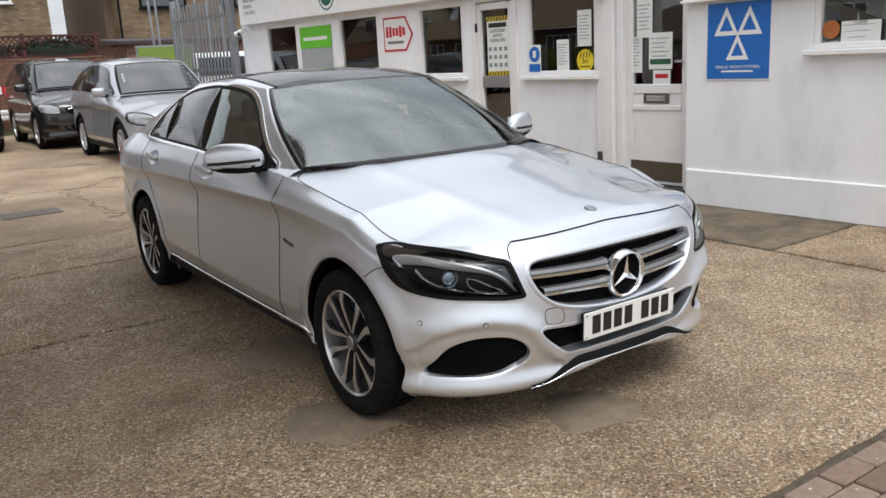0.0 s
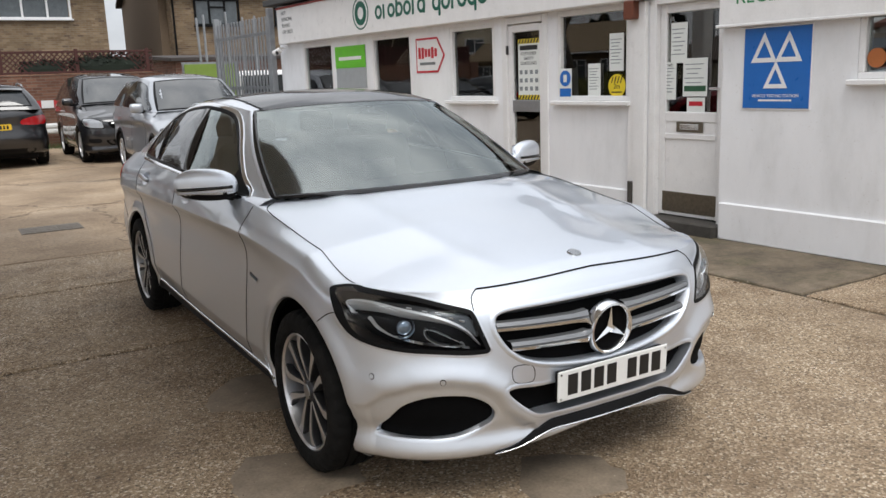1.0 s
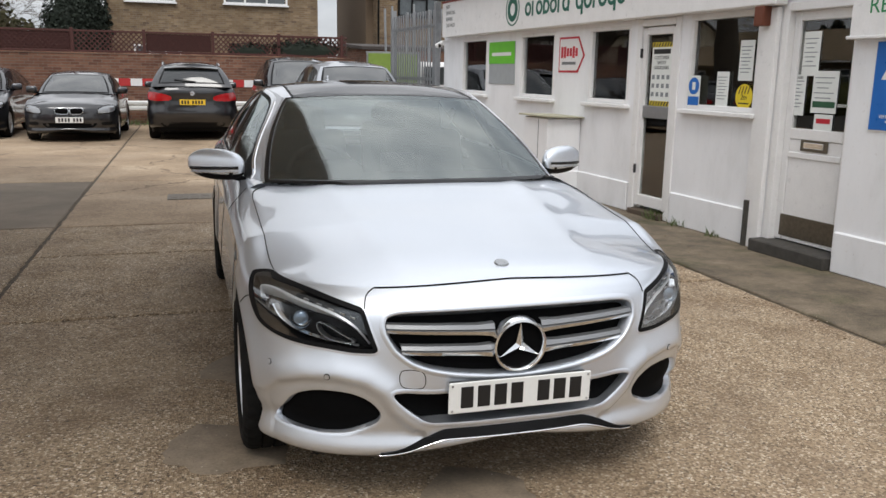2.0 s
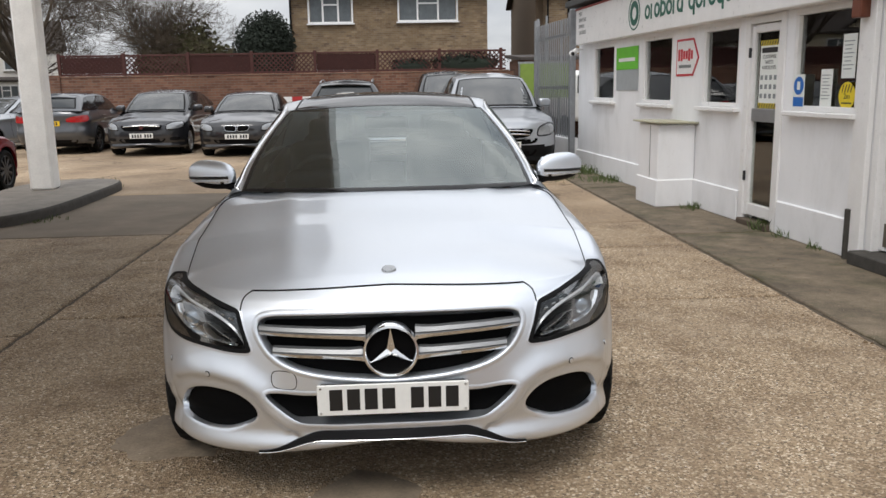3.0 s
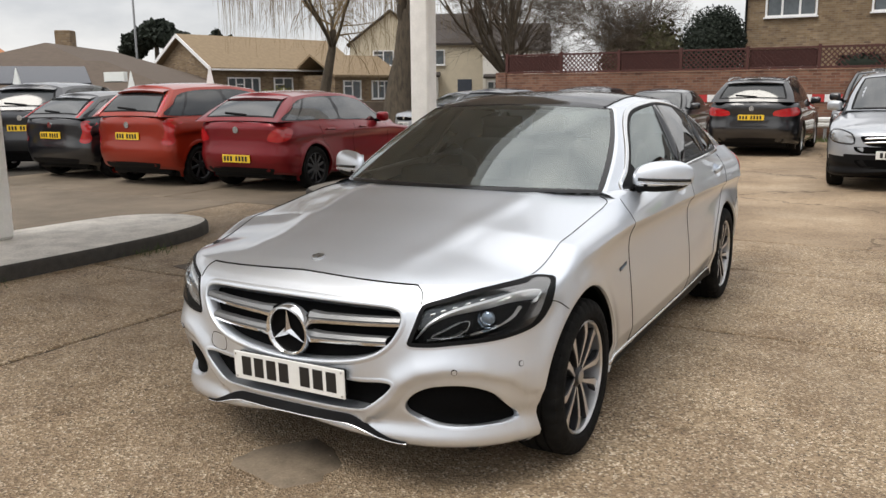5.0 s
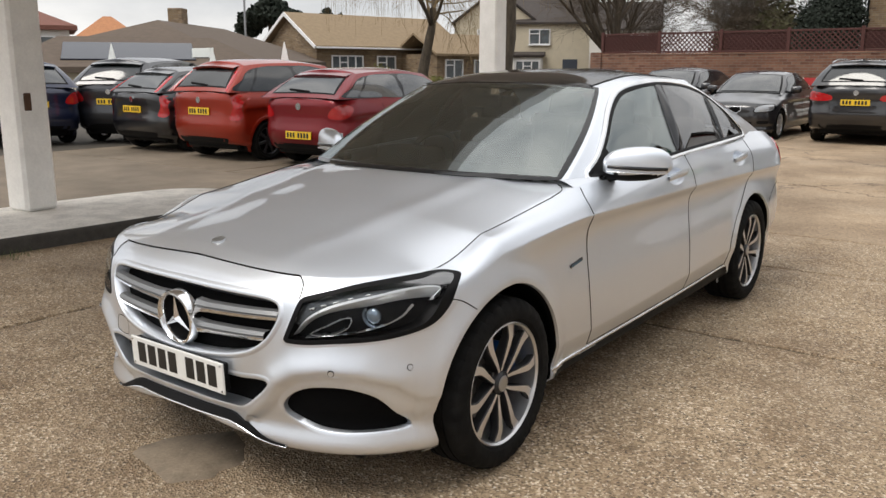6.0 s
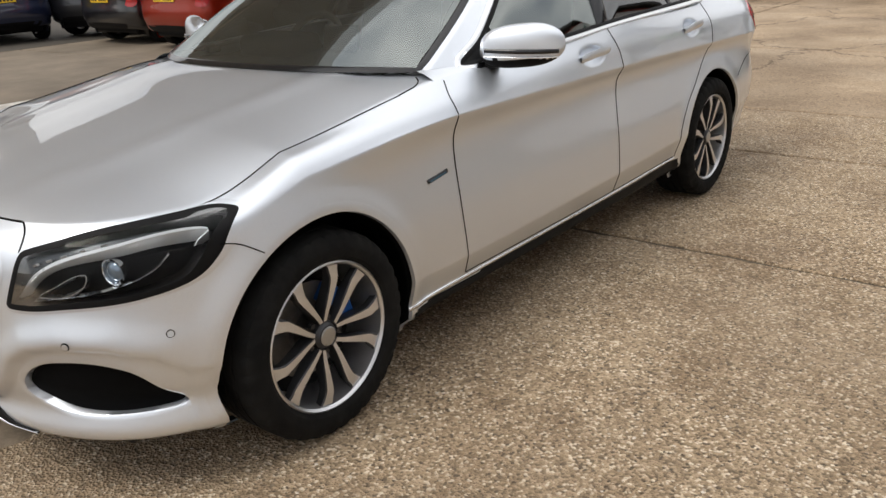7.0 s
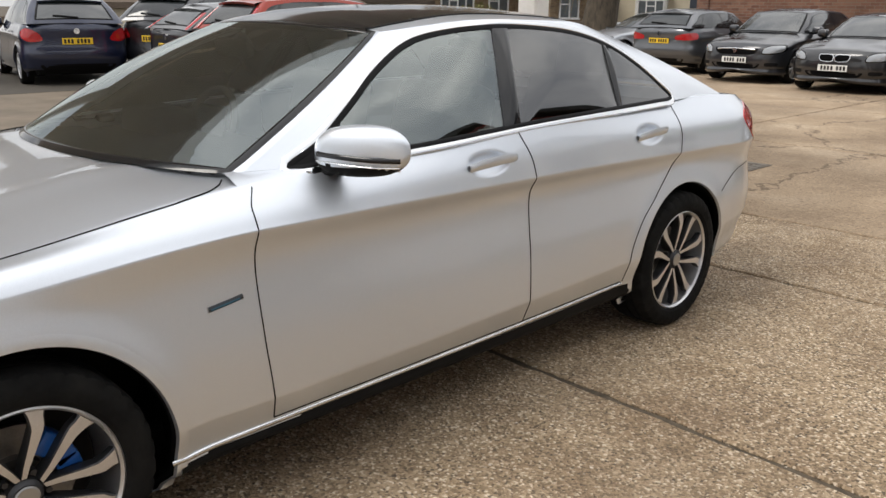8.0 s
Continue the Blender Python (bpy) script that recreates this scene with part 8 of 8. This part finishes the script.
def gable_roof(parent, x0, x1, y0, y1, z, rise, mat, over=0.35, axis="x", name="roof"):
    """A pitched roof with thickness; the ridge runs along the axis."""
    bm = bmesh.new()
    if axis == "x":
        prof = [(y0 - over, z - 0.12), ((y0 + y1) / 2, z + rise), (y1 + over, z - 0.12)]
        ends = (x0 - over, x1 + over)
        place = lambda e, a, b: (e, a, b)
    else:
        prof = [(x0 - over, z - 0.12), ((x0 + x1) / 2, z + rise), (x1 + over, z - 0.12)]
        ends = (y0 - over, y1 + over)
        place = lambda e, a, b: (a, e, b)
    rings = [[bm.verts.new(place(e, a, b + t)) for t in (0, 0.14) for a, b in prof] for e in ends]
    for f in ((0, 1, 4, 3), (1, 2, 5, 4)):
        bm.faces.new([rings[0][i] for i in f])
        bm.faces.new([rings[1][i] for i in f][::-1])
    for i, j in ((0, 1), (1, 2), (4, 3), (5, 4), (3, 0), (2, 5)):
        bm.faces.new((rings[0][i], rings[0][j], rings[1][j], rings[1][i]))
    bmesh.ops.recalc_face_normals(bm, faces=bm.faces)
    return part(name, bm, mat, parent)


def gable_end(parent, x0, x1, y, z, rise, mat, axis="x", x=None):
    bm = bmesh.new()
    for d in (0, 0.2):
        if axis == "y":
            bm.faces.new([bm.verts.new(v) for v in ((x0, y + d, z), (x1, y + d, z), ((x0 + x1) / 2, y + d, z + rise))])
    bmesh.ops.recalc_face_normals(bm, faces=bm.faces)
    return part("gable", bm, mat, parent)


h1 = thing("house", (0, 0, 0), "two-storey buff brick house with white windows behind the wall", "house")
part("wall", box((7.9, 7.0, 5.2), (0.10, 34.5, 2.6)), BUFF_BRICK, h1)
gable_roof(h1, -3.85, 4.05, 31, 38, 5.25, 1.9, TILE)
part("fascia", box((8.5, 0.05, 0.20), (0.10, 30.63, 5.20)), UPVC, h1)
part("gutter", box((8.6, 0.10, 0.09), (0.10, 30.56, 5.26), bevel=0.02), BLACK, h1)
part("downpipe", tube(0.04, 0.04, 5.1, (-3.80, 30.93, 2.55), seg=10), BLACK, h1)
house_window(h1, -3.12, -1.33, 3.97, 5.0, 30.98)
house_window(h1, 0.44, 2.86, 4.0, 5.02, 30.98)
house_window(h1, -2.9, -1.2, 1.2, 2.4, 30.98)

h2 = thing("house", (0, 0, 0), "buff brick house with dark framed windows seen past the building", "house")
part("wall", box((9.0, 7.5, 5.2), (10.9, 34.5, 2.6)), BUFF_BRICK, h2)
# side wall coloured a darker brown than the brick front
part("side_gable_wall", box((0.3, 7.0, 5.6), (6.25, 35.0, 2.8)), plain("dark_brown_wall", (0.16, 0.115, 0.075), 0.9, 0, 0.2, 20, 0.5), h2)
gable_roof(h2, 6.2, 15.4, 30.8, 38.2, 5.15, 2.2, TILE)
part("fascia", box((9.6, 0.05, 0.22), (10.8, 30.40, 5.08)), UPVC, h2)
house_window(h2, 7.25, 9.05, 3.75, 4.75, 30.70, frame_mat=BLACK)
house_window(h2, 10.5, 12.2, 3.75, 4.75, 30.70, frame_mat=BLACK)
part("downpipe", tube(0.04, 0.04, 5.1, (6.45, 30.68, 2.55), seg=10), BLACK, h2)

# bungalow over the road, with a tan roof
bg = thing("house", (0, 0, 0), "bungalow with tan tiled roof and white bay window across the road", "house")
bg.matrix_world = pose(-33.3, 37.3, 0, 0, 0, 78)
part("wall", box((10.7, 5.5, 2.7), (0, 0, 1.35)), BUFF_BRICK, bg)
gable_roof(bg, -5.35, 5.35, -2.75, 2.75, 2.7, 1.8, TANTILE, 0.35, "x")
bm = bmesh.new()
for d in (0, 0.2):
    bm.faces.new([bm.verts.new(v) for v in ((-5.35 + d, -2.75, 2.66), (-5.35 + d, 2.75, 2.66), (-5.35 + d, 0, 4.42))])
part("gable", bm, BUFF_BRICK, bg)
for sg in (-1, 1):
    part("barge_board", box((0.06, 3.75, 0.18), (-5.73, 1.58 * sg, 3.58), (-31 * sg, 0, 0)), UPVC, bg)
part("gutter", box((11.3, 0.11, 0.10), (0, -3.14, 2.60), bevel=0.02), UPVC, bg)
part("wing_wall", box((5.0, 3.6, 2.3), (3.2, -4.2, 1.15)), BUFF_BRICK, bg)
gable_roof(bg, 0.7, 5.7, -6.0, -2.4, 2.3, 1.1, TANTILE, 0.3, "x", "wing_roof")
house_window(bg, -4.4, -2.2, 0.9, 2.2, -2.78, (0.25, 0.5, 0.75))
house_window(bg, -1.2, 0.2, 0.9, 2.2, -2.78, (0.5,))
house_window(bg, 1.3, 2.7, 0.9, 2.0, -6.03, (0.5,))
house_window(bg, 3.6, 5.2, 0.9, 2.0, -6.03, (0.33, 0.67))

def hip_roof(parent, lx, ly, ridge, z, rise, mat, over=0.35, name="roof"):
    """A hipped roof with a level ridge along x."""
    bm = bmesh.new()
    x, y = lx / 2 + over, ly / 2 + over
    lo = [bm.verts.new((a, b, z - 0.2)) for a, b in ((-x, -y), (x, -y), (x, y), (-x, y))]
    ev = [bm.verts.new((a, b, z)) for a, b in ((-x, -y), (x, -y), (x, y), (-x, y))]
    r0, r1 = bm.verts.new((-ridge / 2, 0, z + rise)), bm.verts.new((ridge / 2, 0, z + rise))
    for i in range(4):
        bm.faces.new((lo[i], lo[(i + 1) % 4], ev[(i + 1) % 4], ev[i]))
    bm.faces.new(lo[::-1])
    bm.faces.new((ev[0], ev[1], r1, r0))
    bm.faces.new((ev[1], ev[2], r1))
    bm.faces.new((ev[2], ev[3], r0, r1))
    bm.faces.new((ev[3], ev[0], r0))
    return part(name, bm, mat, parent)


rfb = thing("low_building", (0, 0, 0), "low building with a broad brown hipped roof", "building")
rfb.matrix_world = pose(-32.0, 23.6, 0, 0, 0, 122)
part("wall", box((17, 9, 1.8), (0, 0, 0.9)), RENDER_CREAM, rfb)
hip_roof(rfb, 17, 9, 8.5, 1.8, 1.7, BROWNTILE)
part("chimney", box((0.7, 0.7, 1.0), (-1.0, 0.4, 3.7), bevel=0.03), BUFF_BRICK, rfb)
slr = thing("low_building", (0, 0, 0), "low building with black solar panels on a brown roof", "building")
slr.matrix_world = pose(-27.2, 17.2, 0, 0, 0, 57)
part("wall", box((9, 6, 1.5), (0, 0, 0.75)), RENDER_CREAM, slr)
hip_roof(slr, 9, 6, 5.6, 1.5, 1.15, BROWNTILE)
part("solar_panel", box((4.6, 2.0, 0.06), (-0.3, -1.75, 2.07), (18.5, 0, 0), 0.01), plain("solar_panel_black", (0.02, 0.024, 0.035), 0.15), slr)
orf = thing("house", (0, 0, 0), "house with a bright terracotta hipped roof in the distance", "house")
orf.matrix_world = pose(-57.0, 34.6, 0, 0, 0, 58)
part("wall", box((7, 6, 2.8), (0, 0, 1.4)), RENDER_WHITE, orf)
hip_roof(orf, 6.2, 6, 0.6, 2.8, 2.5, plain("terracotta_tile", (0.42, 0.19, 0.09), 0.85, 0, 0.2, 5, 0.4))
whh = thing("house", (0, 0, 0), "white rendered house with white windows and a red roof", "house")
whh.matrix_world = pose(-38.2, 18.0, 0, 0, 0, 62)
part("wall", box((4.6, 5, 3.3), (0, 0, 1.65)), RENDER_WHITE, whh)
hip_roof(whh, 4.6, 5, 1.5, 3.35, 0.9, plain("red_brown_tile", (0.17, 0.07, 0.05), 0.85, 0, 0.2, 5, 0.4))
house_window(whh, -0.2, 1.7, 1.7, 2.9, -2.53, (0.33, 0.67))


# plastered houses at the end of the road
def terrace(at, wall, label, gable, chimney):
    ter = thing("terraced_house", (0, 0, 0), label, "house", "terraces")
    part("wall", box((5.4, 8, 4.4), (0, 0, 2.2)), wall, ter)
    gable_roof(ter, -2.7, 2.7, -4, 4, 4.4, 2.1, TILE, 0.2, "y" if gable else "x")
    if gable:
        gable_end(ter, -2.7, 2.7, -4.0, 4.38, 2.05, wall, "y")
    part("bay", box((1.9, 0.8, 2.3), (-1.2, -4.35, 1.15), bevel=0.05), RENDER_WHITE, ter)
    part("bay_roof", box((2.2, 1.1, 0.16), (-1.2, -4.4, 2.4), (12, 0, 0), 0.03), TILE, ter)
    if chimney:
        part("chimney", box((0.9, 0.6, 1.5), (2.2, 1.0, 6.3), bevel=0.02), RED_BRICK, ter)
    part("door", box((0.95, 0.08, 2.05), (1.5, -4.02, 1.05), bevel=0.01), plain("painted_door", (0.05, 0.06, 0.08), 0.5), ter)
    house_window(ter, -2.0, -0.4, 0.8, 2.0, -4.78, (0.33, 0.67))
    house_window(ter, -1.2, 0.2, 3.0, 4.0, -4.03, (0.5,))
    ter.matrix_world = at
    return ter


terrace(pose(-30.6, 48.2, 0, 0, 0, 31), RENDER_CREAM, "cream rendered gabled house with a bay window", True, True)
terrace(pose(-27.3, 49.8, 0, 0, 0, 27), RENDER_CREAM, "cream rendered house with a dark tiled roof", False, True)
terrace(pose(-26.9, 60.9, 0, 0, 0, 24), RENDER_WHITE, "white rendered house with a dark tiled roof", False, False)
# low garden walls along the road
for i, (x0, y0, ln, rz) in enumerate(((-24, 27.5, 16, 42), (-17.5, 33.0, 9, 30), (-34, 15.0, 14, 58))):
    o = part("garden_wall_%d" % (i + 1), box((ln, 0.2, 0.9), (0, 0, 0.45), bevel=0.02), RED_BRICK if i == 1 else plain("weathered_fence", (0.13, 0.10, 0.075), 0.9, 0, 0.3, 5, 0.4), None)
    o.matrix_world = pose(x0, y0, 0, 0, 0, rz)
    tagged(o, "low weathered boundary wall along the road", "wall", kind="structure")


# ---- trees ----
BARK = Mat("tree_bark", rough=0.95)
BARK.base(BARK.ramp(BARK.noise(9, 6, 0.7, (1, 1, 0.25)), [(0.3, (0.036, 0.028, 0.020)), (0.7, (0.115, 0.09, 0.062))]))
BARK.bump(BARK.noise(14, 6, 0.7, (1, 1, 0.2)), 0.9, 0.03)
TWIG = plain("bare_twig", (0.10, 0.075, 0.052), 0.9, 0, 0.3, 10)
WITHY = plain("pale_hanging_twig", (0.22, 0.155, 0.075), 0.9, 0, 0.25, 10)
LEAF = plain("dark_evergreen", (0.010, 0.017, 0.009), 0.8, 0, 0.4, 3)
SHRUB = plain("olive_shrub", (0.13, 0.125, 0.03), 0.8, 0, 0.4, 3)


def limb(vs, fs, pts, radii, n=6):
    b = len(vs)
    for i, (p, r) in enumerate(zip(pts, radii)):
        d = (pts[min(i + 1, len(pts) - 1)] - pts[max(i - 1, 0)]).normalized()
        a = d.orthogonal().normalized()
        c = d.cross(a)
        for j in range(n):
            t = 2 * math.pi * j / n
            vs.append(tuple(p + (a * math.cos(t) + c * math.sin(t)) * r))
    for i in range(len(pts) - 1):
        for j in range(n):
            fs.append((b + i * n + j, b + i * n + (j + 1) % n, b + (i + 1) * n + (j + 1) % n, b + (i + 1) * n + j))


def bare_tree(at, height, r0, seed, label, spread=0.55, fork=2.0, droop=0.0, depth=5, kids=3, lift=0.25, first=4, twig=None, fine=0.008, reach=1.0):
    rnd = random.Random(seed)
    trunk_v, trunk_f, crown_v, crown_f = [], [], [], []

    def grow_branch(p, d, ln, r, level):
        n = 5 if level < 2 else 4
        pts, radii, q, dd = [p], [r], p.copy(), d.copy()
        for i in range(n):
            wob = Vector((rnd.gauss(0, 1), rnd.gauss(0, 1), rnd.gauss(0, 0.6))) * 0.13
            dd = (dd + wob + Vector((0, 0, lift * 0.25 if level < 3 else -droop * 0.35))).normalized()
            q = q + dd * ln / n
            pts.append(q.copy())
            radii.append(r * (1 - 0.5 * (i + 1) / n))
        if level <= 1:
            limb(trunk_v, trunk_f, pts, radii, 8 if level == 0 else 6)
        else:
            limb(crown_v, crown_f, pts, radii, 4 if level < 4 else 3)
        if level >= depth:
            return
        m = first if level == 0 else kids
        for j in range(m):
            t = 1.0 if j == 0 and level else rnd.uniform(0.35 if level else 0.75, 1.0)
            i = min(int(t * n), n)
            side = Vector((rnd.gauss(0, 1), rnd.gauss(0, 1), rnd.gauss(0, 0.5)))
            side = (side - dd * side.dot(dd)).normalized()
            nd = (dd * (1 - spread * 0.5) + side * spread * rnd.uniform(0.6, 1.2)).normalized()
            grow_branch(pts[i], nd, ln * rnd.uniform(0.60, 0.85) * (reach if level == 0 else 1.0), max(radii[i] * rnd.uniform(0.5, 0.72), fine), level + 1)

    tree = thing("tree", at, label, "tree")
    grow_branch(Vector((0, 0, -0.05)), Vector((0, 0, 1)), height * 0.32 * fork / 2, r0, 0)
    mesh("trunk", trunk_v, trunk_f, BARK.m, tree, sharp=0)
    mesh("crown", crown_v, crown_f, twig or TWIG, tree, sharp=0)
    return tree


def weeping(tree_at, centre, radius, n, length, seed, parent):
    """Hanging twigs round a crown."""
    rnd = random.Random(seed)
    vs, fs = [], []
    for _ in range(n):
        a, r = rnd.uniform(0, 6.28), radius * math.sqrt(rnd.uniform(0.05, 1))
        z = centre + 1.4 * math.sqrt(max(0, 1 - (r / radius) ** 2)) + rnd.uniform(-0.6, 0.6)
        p = Vector((r * math.cos(a), r * math.sin(a), z))
        pts = [p]
        ln = length * rnd.uniform(0.4, 1.1)
        for i in range(5):
            p = p + Vector((rnd.gauss(0, 0.05), rnd.gauss(0, 0.05), -ln / 5))
            pts.append(p)
        limb(vs, fs, pts, [0.012, 0.011, 0.009, 0.008, 0.006, 0.004], 3)
    mesh("hanging_twig_curtain", vs, fs, WITHY, parent, sharp=0)


t1 = bare_tree((-15.6, 25.0, 0), 15, 0.72, 4, "large pollarded tree trunk with upright limbs", 0.42, 1.9, 0.0, 4, 3, 0.6, 4)
t2 = bare_tree((-21.5, 28.0, 0), 14, 0.30, 9, "bare weeping tree with pale hanging twigs", 0.75, 1.9, 0.9, 5, 3, 0.2, 5, WITHY)
weeping(None, 8.2, 4.4, 1000, 5.0, 3, t2)
weeping(None, 8.6, 2.8, 260, 5.0, 8, t1)
bare_tree((-16.6, 38.0, 0), 30, 0.40, 15, "bare tree with a fan of upright branches and fine twigs", 0.46, 0.50, 0.0, 6, 3, 0.6, 11, fine=0.008, reach=2.6)
bare_tree((-12.6, 44.0, 0), 19, 0.26, 23, "bare spreading tree with many fine branches", 0.60, 0.6, 0.0, 6, 4, 0.35, 8, fine=0.008, reach=1.8)
bare_tree((-20.5, 45.0, 0), 24, 0.28, 31, "bare spreading tree with many fine branches", 0.60, 0.6, 0.0, 6, 4, 0.35, 7, fine=0.008, reach=2.2)


def leafy(name, at, blobs, mat, n, size, label, cat, seed, trunk=None):
    """A bush or conifer: many small leaf clumps over uneven lobes."""
    rnd = random.Random(seed)
    t = thing(name, at, label, cat)
    vs, fs = [], []
    for _ in range(n):
        c, r = rnd.choice(blobs)
        d = Vector((rnd.gauss(0, 1), rnd.gauss(0, 1), rnd.gauss(0, 1))).normalized()
        k = rnd.uniform(0.72, 1.06)
        p = Vector(c) + Vector((d.x * r[0], d.y * r[1], d.z * r[2])) * k
        if p.z < 0.05:
            continue
        u = Vector((rnd.gauss(0, 1), rnd.gauss(0, 1), rnd.gauss(0, 1))).normalized()
        w = d.cross(u).normalized() * size * rnd.uniform(0.5, 1.2)
        h = (u * 0.5 + d * 0.5).normalized() * size * rnd.uniform(0.6, 1.5)
        i = len(vs)
        vs += [tuple(p - w), tuple(p + w), tuple(p + w * 0.4 + h), tuple(p - w * 0.4 + h)]
        fs.append((i, i + 1, i + 2, i + 3))
    mesh("crown", vs, fs, mat, t, smooth=False)
    core = bmesh.new()
    for c, r in blobs:
        bmesh.ops.create_icosphere(core, subdivisions=2, radius=0.80, matrix=Matrix.Translation(c) @ Matrix.Diagonal((*r, 1)))
    part("inner_mass", core, mat, t)
    if trunk:
        part("trunk", tube(trunk[0], trunk[0] * 0.6, trunk[1], (0, 0, trunk[1] / 2), seg=10), BARK.m, t)
    return t


leafy("hedge", (-4.75, 29.5, 0), [((0, 0, 1.9), (1.15, 1.0, 2.1)), ((0, 0, 2.8), (1.08, 1.0, 1.5)), ((0.35, 0.1, 3.0), (0.85, 0.9, 1.3))], LEAF, 16000, 0.055, "tall clipped dark green conifer hedge beside the house", "hedge", 2)
leafy("bush", (-21.2, 24.6, 0), [((0, 0, 0.7), (1.0, 0.9, 0.9)), ((1.1, 0.2, 0.6), (0.9, 0.8, 0.7)), ((-0.9, 0.3, 0.55), (0.7, 0.7, 0.6)), ((2.4, 0.6, 0.55), (0.8, 0.7, 0.6))], SHRUB, 4200, 0.08, "olive green shrub in front of the bungalow", "shrub", 6)
leafy("tree", (-55.5, 49.5, 0), [((0, 0, 6.2), (2.0, 1.8, 0.8)), ((-2.0, 0, 5.8), (1.6, 1.4, 0.7)), ((1.8, 0.5, 5.7), (1.5, 1.4, 0.7)), ((0.3, 0, 6.8), (1.3, 1.2, 0.6)), ((-3.4, 0.4, 5.0), (1.1, 1.0, 0.6))], LEAF, 7000, 0.22, "dark spreading pine tree behind the low roof", "tree", 7, (0.3, 5.5))
leafy("tree", (-49, 50, 0), [((0, 0, 5.2), (0.55, 0.55, 1.2)), ((1.0, 0.5, 5.0), (0.45, 0.45, 0.9)), ((1.8, 0.9, 4.8), (0.4, 0.4, 0.7))], LEAF, 2600, 0.16, "small dark conifers on the skyline", "tree", 8, (0.2, 5.2))
leafy("bush", (-10.4, 43, 0), [((0, 0, 2.6), (1.7, 1.4, 2.4)), ((1.6, 0.3, 2.0), (1.2, 1.1, 1.7)), ((-1.9, 0.2, 2.2), (1.3, 1.2, 1.7))], plain("green_brown_thicket", (0.065, 0.062, 0.026), 0.9, 0, 0.4, 2), 5200, 0.15, "brownish green thicket behind the wall", "shrub", 10)
leafy("creeper", (2.3, 21.75, 2.1), [((0, 0, 0), (1.3, 0.12, 0.33)), ((-1.6, 0, -0.05), (0.8, 0.1, 0.22))], LEAF, 1500, 0.05, "dark creeper grown through the trellis", "climbing plant", 12)

# street lamp
sl = thing("street_lamp", (-33.5, 28.0, 0), "thin grey street lamp post", "street lamp")
part("post", tube(0.07, 0.05, 7.2, (0, 0, 3.6), seg=12), STEEL, sl)
part("arm", tube(0.035, 0.035, 0.9, (0.40, 0, 7.2), (0, 84, 0), 10), STEEL, sl)
part("lantern", box((0.5, 0.18, 0.10), (0.9, 0, 7.24), bevel=0.03, seg=2), STEEL, sl)
